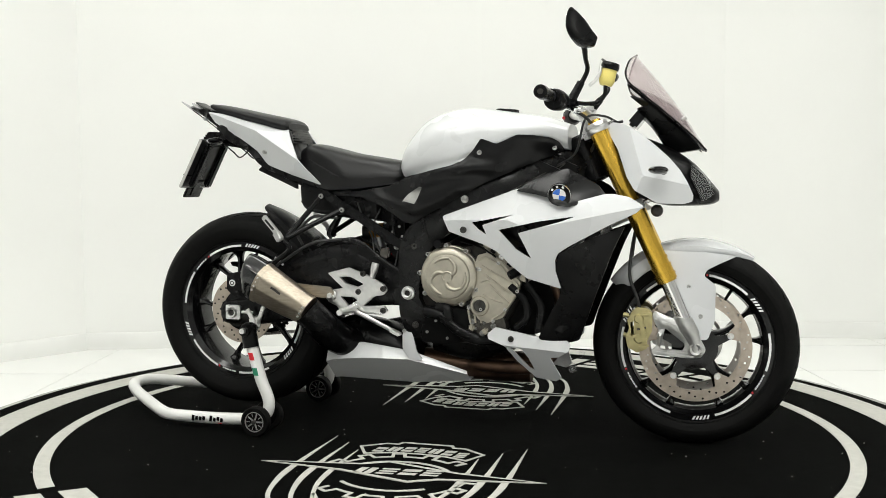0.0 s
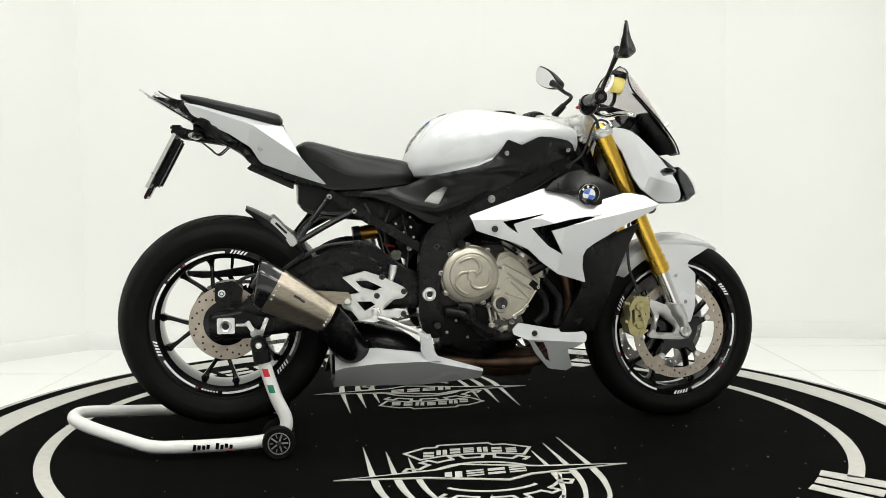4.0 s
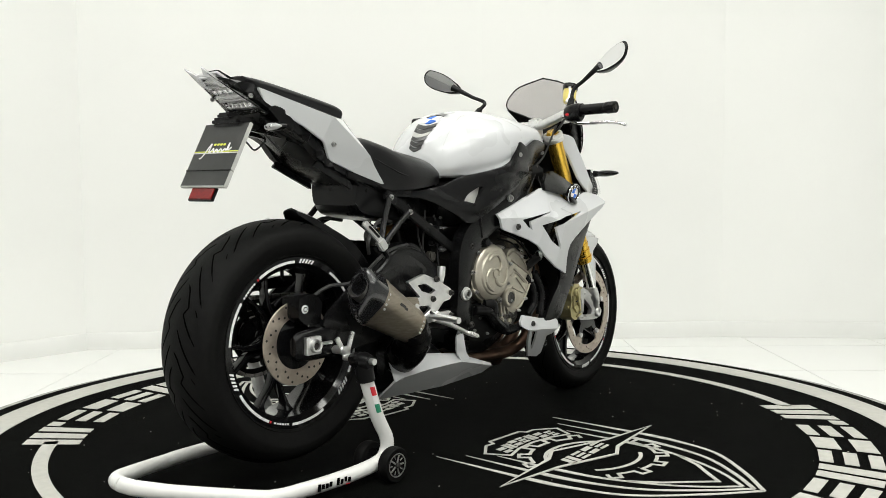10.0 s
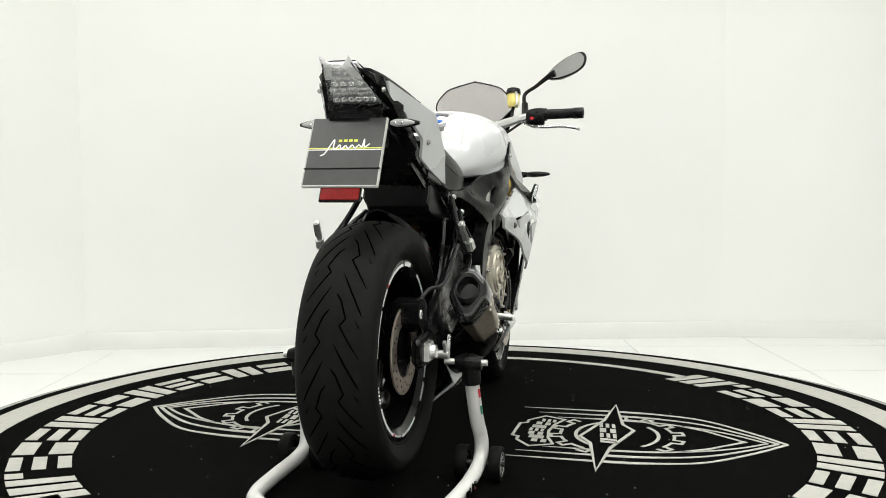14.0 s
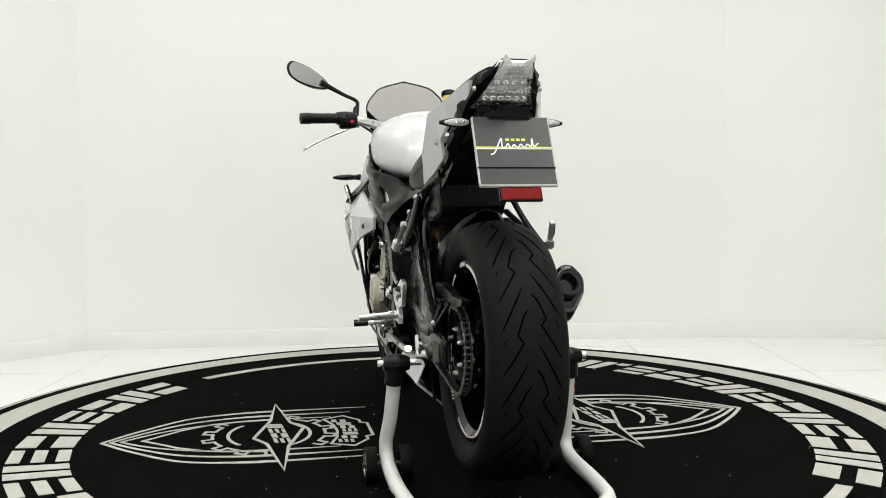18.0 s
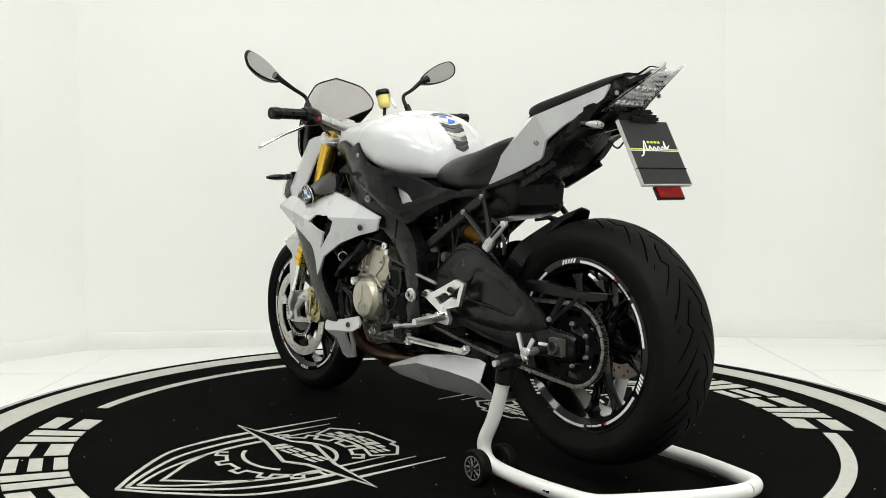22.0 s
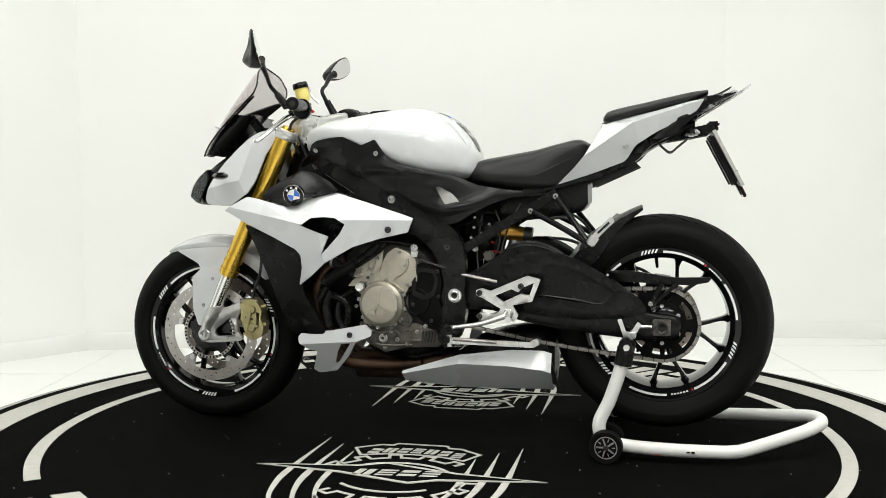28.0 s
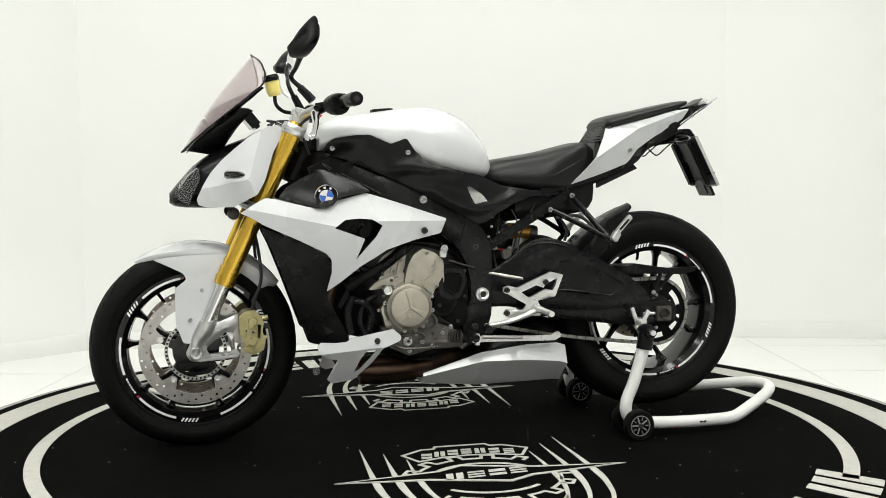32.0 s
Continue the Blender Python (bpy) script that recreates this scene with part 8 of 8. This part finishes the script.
for s in (1, -1):
    y = sided(COWL_Y, s)
    cowl = part("nose_cowl", panel(COWL, y, 0.008, (), 0.010, 0.005), WHITE, motorcycle, "white nose cowl side", S)
    part("indicator_base", tube([(0.672, s * 0.160, 0.803), (0.668, s * 0.185, 0.803)], (0.012, 0.009), 12), PLASTIC, cowl)
    part("indicator", loft([[(0.666 - 0.25 * (y - 0.18) + w * math.cos(a), s * y, 0.803 + h * math.sin(a)) for a in np.linspace(0, 2 * math.pi, 12, endpoint=False)] for y, w, h in ((0.18, 0.012, 0.008), (0.192, 0.022, 0.0105), (0.215, 0.026, 0.0115), (0.245, 0.019, 0.009), (0.268, 0.005, 0.004))], 24, steps=14), GLOSSY, cowl, "black front turn signal")
    lamp_ring = rounded([(0.749, 0.824), (0.780, 0.797), (0.801, 0.766), (0.810, 0.735), (0.778, 0.715), (0.767, 0.746), (0.746, 0.787)], 0.006)
    head_lamp = part("headlamp", loft([[(x - 0.012 * k, s * yy, z) for x, z in lamp_ring] for k, yy in ((0, 0.100), (0.0, 0.080), (-0.6, 0.045), (-0.4, 0.030))], 30, steps=10), GLOSSY, motorcycle, "dark headlamp behind a clear lens", S)
    part("headlamp_lens", loft([[(x + 0.005 - 0.012 * k, s * yy * 1.05, z) for x, z in lamp_ring] for k, yy in ((0.3, 0.104), (0.0, 0.080), (-0.6, 0.045), (-0.4, 0.028))], 30, steps=10), LENS, head_lamp)
    part("lamp_bowl", moved(lathe([(0.0, -0.012), (0.012, -0.008), (0.020, 0.002), (0.021, 0.004)], 24, "x"), pose(0.800, s * 0.052, 0.755)), SILVERED, head_lamp)
    part("horn", moved(lathe([(0.0, 0.008), (0.010, 0.008), (0.016, 0.004), (0.018, -0.006)], 20), Matrix.Translation((0.655, s * 0.10, 0.690)) @ Matrix.Diagonal((1, s, 1, 1))), DARKSTEEL, head_lamp)

rows = []
for f in np.linspace(0, 1, 25):
    w = float(np.interp(f, [0, 0.12, 0.3, 0.5, 0.66, 0.78, 0.9, 0.97, 1.0], [0.022, 0.062, 0.100, 0.130, 0.146, 0.134, 0.098, 0.058, 0.004]))
    cx = 0.795 + (0.590 - 0.795) * f + 0.012 * math.sin(math.pi * f)
    cz = 0.868 + (1.151 - 0.868) * f
    ring = []
    for y in np.linspace(-w, w, 17):
        ring.append((cx - 4.6 * y * y, y, cz))
    rows.append(ring)
grid = np.array(rows)
k = grid.shape[1]
verts = [tuple(p) for r in grid for p in r] + [(p[0] - 0.003, p[1], p[2] - 0.002) for r in grid for p in r]
n = len(rows) * k
faces = []
for i in range(len(rows) - 1):
    for j in range(k - 1):
        a = i * k + j
        faces += [(a, a + 1, a + k + 1, a + k), (n + a, n + a + 1, n + a + k + 1, n + a + k)]
edge = [i * k for i in range(len(rows))] + [(len(rows) - 1) * k + j for j in range(1, k)] + [i * k + k - 1 for i in range(len(rows) - 2, -1, -1)] + list(range(k - 2, 0, -1))
faces += [(a, b, n + b, n + a) for a, b in zip(edge, edge[1:] + edge[:1])]
screen = part("windscreen", (verts, faces), SMOKE, motorcycle, "tinted smoke windscreen", S)
part("screen_edge", tube([tuple(grid.reshape(-1, 3)[i]) for i in edge[::2]] + [tuple(grid.reshape(-1, 3)[edge[0]])], 0.0026, 8, 120), PLASTIC, screen, "dark screen edging")
mask_rows = []
for u in np.linspace(-1, 1, 21):
    end = 0.41 + 0.24 * abs(u) ** 1.7
    column = []
    for f in np.linspace(0.0, end, 14):
        w = float(np.interp(f, [0, 0.12, 0.3, 0.5, 0.66], [0.022, 0.062, 0.100, 0.130, 0.146])) * 0.985
        column.append((0.795 - 0.205 * f + 0.012 * math.sin(math.pi * f) - 4.6 * (u * w) ** 2 - 0.006, u * w, 0.868 + 0.283 * f - 0.002))
    mask_rows.append(column)
k = 14
n = len(mask_rows) * k
verts = [p for column in mask_rows for p in column] + [(x - 0.006, y, z - 0.003) for column in mask_rows for x, y, z in column]
faces = []
for i in range(len(mask_rows) - 1):
    for j in range(k - 1):
        a = i * k + j
        faces += [(a, a + 1, a + k + 1, a + k), (n + a, n + a + 1, n + a + k + 1, n + a + k)]
    faces.append((i * k + k - 1, (i + 1) * k + k - 1, n + (i + 1) * k + k - 1, n + i * k + k - 1))
part("screen_mask", (verts, faces), PLASTIC, screen, "black moulded lower screen backing")
for s in (1, -1):
    part("screen_bolt", tube([(0.722, s * 0.055, 0.955), (0.735, s * 0.057, 0.962)], (0.005, 0.007), 12), BRUSHED, screen)
    rings = []
    for f in (0.02, 0.15, 0.30, 0.44):
        w = float(np.interp(f, [0, 0.12, 0.3, 0.5], [0.022, 0.060, 0.098, 0.128]))
        cx, cz = 0.795 - 0.198 * f, 0.868 + 0.293 * f
        rings.append((cx, cz, w))
inner = part("screen_bracket", loft([[(cx - 0.010 - 4.6 * (f * w) ** 2 - d, f * w * 0.92, cz - 0.004 - 0.15 * d) for f, d in ((-1, 0), (-0.5, 0), (0, 0), (0.5, 0), (1, 0), (0.9, 0.05), (0, 0.09), (-0.9, 0.05))] for cx, cz, w in rings], 32, steps=10), PLASTIC, motorcycle, "black screen support", S)
dash = part("instrument_panel", block(0.030, 0.13, 0.07, 0.25, pose(0.600, 0, 0.965, 0, 40, 0)), GLOSSY, motorcycle, "black instrument panel", S)
part("dash_cable", tube([(0.55, 0.03, 0.96), (0.50, 0.06, 0.95), (0.46, 0.07, 0.93), (0.43, 0.06, 0.86)], 0.004, 8, 24), COPPER, dash)
part("wiring", tube([(0.54, -0.04, 0.95), (0.50, -0.10, 0.965), (0.45, -0.13, 0.955), (0.42, -0.10, 0.86), (0.36, -0.09, 0.82)], 0.0035, 8, 30), COPPER, dash)
part("ignition_barrel", tube([(0.455, 0, 0.955), (0.45, 0, 0.90)], 0.022, 16), BRUSHED, dash)
for s in (1, -1):
    part("control_cable", tube([(0.40, s * 0.20, 0.985), (0.455, s * 0.14, 0.955), (0.475, s * 0.06, 0.91), (0.45, s * 0.03, 0.84)], 0.0045, 8, 30), COPPER, dash)

# front mudguard
rings = []
for i in range(17):
    f = i / 16
    a = radians(57 + 86 * f)
    r0 = 0.3065 + 0.006 * math.sin(math.pi * f)
    w = 0.012 + 0.060 * min(1.0, (f * 3.0) ** 0.6, (1 - f) * 6 + 0.45)
    drop = 0.008 + 0.042 * min(1.0, f * 2.4) * (1 if f < 0.75 else 1.0)
    ring = [(w, -drop), (w * 0.98, -0.018 * min(1, f * 4)), (w * 0.62, -0.002), (0, 0.004), (-w * 0.62, -0.002), (-w * 0.98, -0.018 * min(1, f * 4)), (-w, -drop)]
    out = [(0.7675 + (r0 + d) * math.cos(a), y, 0.294 + (r0 + d) * math.sin(a)) for y, d in ring]
    back = [(0.7675 + (r0 + d - 0.004) * math.cos(a), y * 0.95, 0.294 + (r0 + d - 0.004) * math.sin(a)) for y, d in ring[::-1]]
    rings.append(out + back)
kk = 14
fender = part("front_mudguard", ([p for r in rings for p in r], [(i * kk + j, i * kk + (j + 1) % kk, (i + 1) * kk + (j + 1) % kk, (i + 1) * kk + j) for i in range(16) for j in range(kk)] + [tuple(range(kk)), tuple(range(16 * kk, 17 * kk))], 50), WHITE, motorcycle, "white front mudguard", S)
SKIRT_RING = [(0.883, 0.559), (0.835, 0.566), (0.783, 0.571), (0.672, 0.574), (0.684, 0.540), (0.709, 0.488), (0.742, 0.384), (0.761, 0.315), (0.802, 0.318), (0.822, 0.371), (0.823, 0.475), (0.790, 0.502), (0.798, 0.519), (0.835, 0.538)]
for s in (1, -1):
    part("mudguard_skirt", panel(SKIRT_RING, surface([(0.935, 0.548, s * 0.030), (0.90, 0.555, s * 0.052), (0.86, 0.56, s * 0.071), (0.70, 0.60, s * 0.078), (0.78, 0.45, s * 0.088), (0.80, 0.32, s * 0.090)]), 0.005, (), 0.02, 0.006), WHITE, fender, "white mudguard skirt")
    for x, z in [(0.746, 0.471), (0.781, 0.385)]:
        part("bolt", bolt(x, s * 0.0915, z, 0.007, 0.005, s), BOLT, fender)

# ---- number plate carrier ----
TL, BL = Vector((-0.812, 0.0, 0.922)), Vector((-0.893, 0.0, 0.767))
down = (BL - TL).normalized()
n_out = Vector((down.z, 0, -down.x))
if n_out.x > 0:
    n_out = -n_out
PM = Matrix((( 0, -down.x, n_out.x, 0), (-1, -down.y, n_out.y, 0), (0, -down.z, n_out.z, 0), (0, 0, 0, 1)))
PM = Matrix.Translation((TL + BL) / 2) @ PM
plate = part("number_plate_card", block(0.178, 0.175, 0.006, 0.15, PM @ pose(0.002, 0, 0)), CARD, motorcycle, "black display card in place of the number plate")
part("plate_edge", joined(block(0.180, 0.004, 0.010, 0.2, PM @ pose(0.002, -0.088, -0.002)), block(0.004, 0.175, 0.010, 0.2, PM @ pose(-0.087, 0, -0.002)), block(0.004, 0.175, 0.010, 0.2, PM @ pose(0.091, 0, -0.002))), CARDEDGE, plate, "pale cut edge of the card")
part("elastic_band", block(0.182, 0.003, 0.010, 0.2, PM @ pose(0.002, -0.045, 0.0)), GLOSSY, plate)
part("printed_line", block(0.176, 0.0028, 0.001, 0.1, PM @ pose(0.002, 0.0075, 0.0033)), LIME, plate)
part("printed_line", block(0.176, 0.0022, 0.001, 0.1, PM @ pose(0.002, 0.0035, 0.0033)), PALE, plate)
for i in range(4):
    part("printed_bar", block(0.0085, 0.006, 0.001, 0.1, PM @ pose(-0.012 + 0.0125 * i, 0.027, 0.0034)), LIME, plate)
stroke = [(-0.055, -0.012), (-0.045, -0.006), (-0.030, 0.024), (-0.026, 0.028), (-0.026, 0.006), (-0.018, 0.008), (-0.012, 0.016), (-0.006, 0.004), (0.002, 0.014), (0.010, 0.006), (0.018, 0.015), (0.026, 0.007), (0.034, 0.015), (0.042, 0.010), (0.046, 0.030), (0.048, 0.010), (0.060, 0.018)]
part("printed_scrawl", moved(tube([(x, y, 0.0038) for x, y in stroke], 0.0018, 6, 80), PM), PALE, plate)
part("plate_bracket", joined(block(0.12, 0.13, 0.010, 0.3, PM @ pose(0, 0.01, -0.012)), block(0.03, 0.16, 0.02, 0.3, PM @ pose(0.05, 0, -0.018)), block(0.03, 0.16, 0.02, 0.3, PM @ pose(-0.05, 0, -0.018))), PLASTIC, plate)
part("plate_arm", joined(bar_between((-0.64, 0.035, 0.90), (-0.80, 0.035, 0.925), 0.03, 0.018), bar_between((-0.64, -0.035, 0.90), (-0.80, -0.035, 0.925), 0.03, 0.018), block(0.05, 0.11, 0.022, 0.3, pose(-0.80, 0, 0.928))), PLASTIC, plate)
part("plate_lamp", block(0.035, 0.05, 0.016, 0.3, pose(-0.812, 0, 0.942)), PLASTIC, plate)
part("reflector_frame", block(0.098, 0.036, 0.008, 0.2, PM @ pose(0.005, -0.106, -0.008)), GLOSSY, plate)
part("reflector", block(0.092, 0.030, 0.008, 0.2, PM @ pose(0.005, -0.106, -0.006)), REFLECTOR, plate, "red rear reflector")
part("reflector_bracket", block(0.04, 0.05, 0.006, 0.2, PM @ pose(0.005, -0.09, -0.012)), GLOSSY, plate)
for s in (1, -1):
    part("rear_indicator", loft([[(-0.748 + w * math.cos(a), s * y, 0.914 + h * math.sin(a)) for a in np.linspace(0, 2 * math.pi, 10, endpoint=False)] for y, w, h in ((0.075, 0.012, 0.008), (0.095, 0.018, 0.012), (0.125, 0.015, 0.010), (0.150, 0.004, 0.004))], 20, steps=12), GLOSSY, plate, "dark rear turn signal shell")
    part("indicator_lens", loft([[(-0.760 + w * math.cos(a), s * y, 0.914 + h * math.sin(a)) for a in np.linspace(0, 2 * math.pi, 10, endpoint=False)] for y, w, h in ((0.083, 0.006, 0.005), (0.098, 0.010, 0.0095), (0.122, 0.009, 0.008), (0.140, 0.003, 0.003))], 20, steps=12), LAMPCLEAR, plate, "clear turn signal lens")
    for y in (0.097, 0.113):
        part("bulb", moved(lathe([(0.0, 0.0), (0.003, 0.001), (0.0045, 0.005)], 12, "x"), pose(-0.772, s * y, 0.914)), CHROME, plate)
    part("indicator_stalk", tube([(-0.72, s * 0.03, 0.912), (-0.745, s * 0.08, 0.914)], 0.008, 10), PLASTIC, plate)
    part("wire_loop", tube([(-0.66, s * 0.045, 0.885), (-0.69, s * 0.05, 0.862), (-0.715, s * 0.05, 0.880), (-0.74, s * 0.05, 0.900)], 0.0025, 6, 20), COPPER, plate)


def motions():
    """The turntable carries the motorcycle and its stand round."""
    times = [i * 0.5 for i in range(int(SECONDS * 2) + 1)]
    for carried, side in ((turntable, 0.0), (motorcycle, SIDE), (paddock_stand, SIDE)):
        walk(carried, [(t, pose(0, 0, 0, 0, 0, TURN_START + TURN_SPEED * t) @ pose(0, side, 0)) for t in times])


motions()
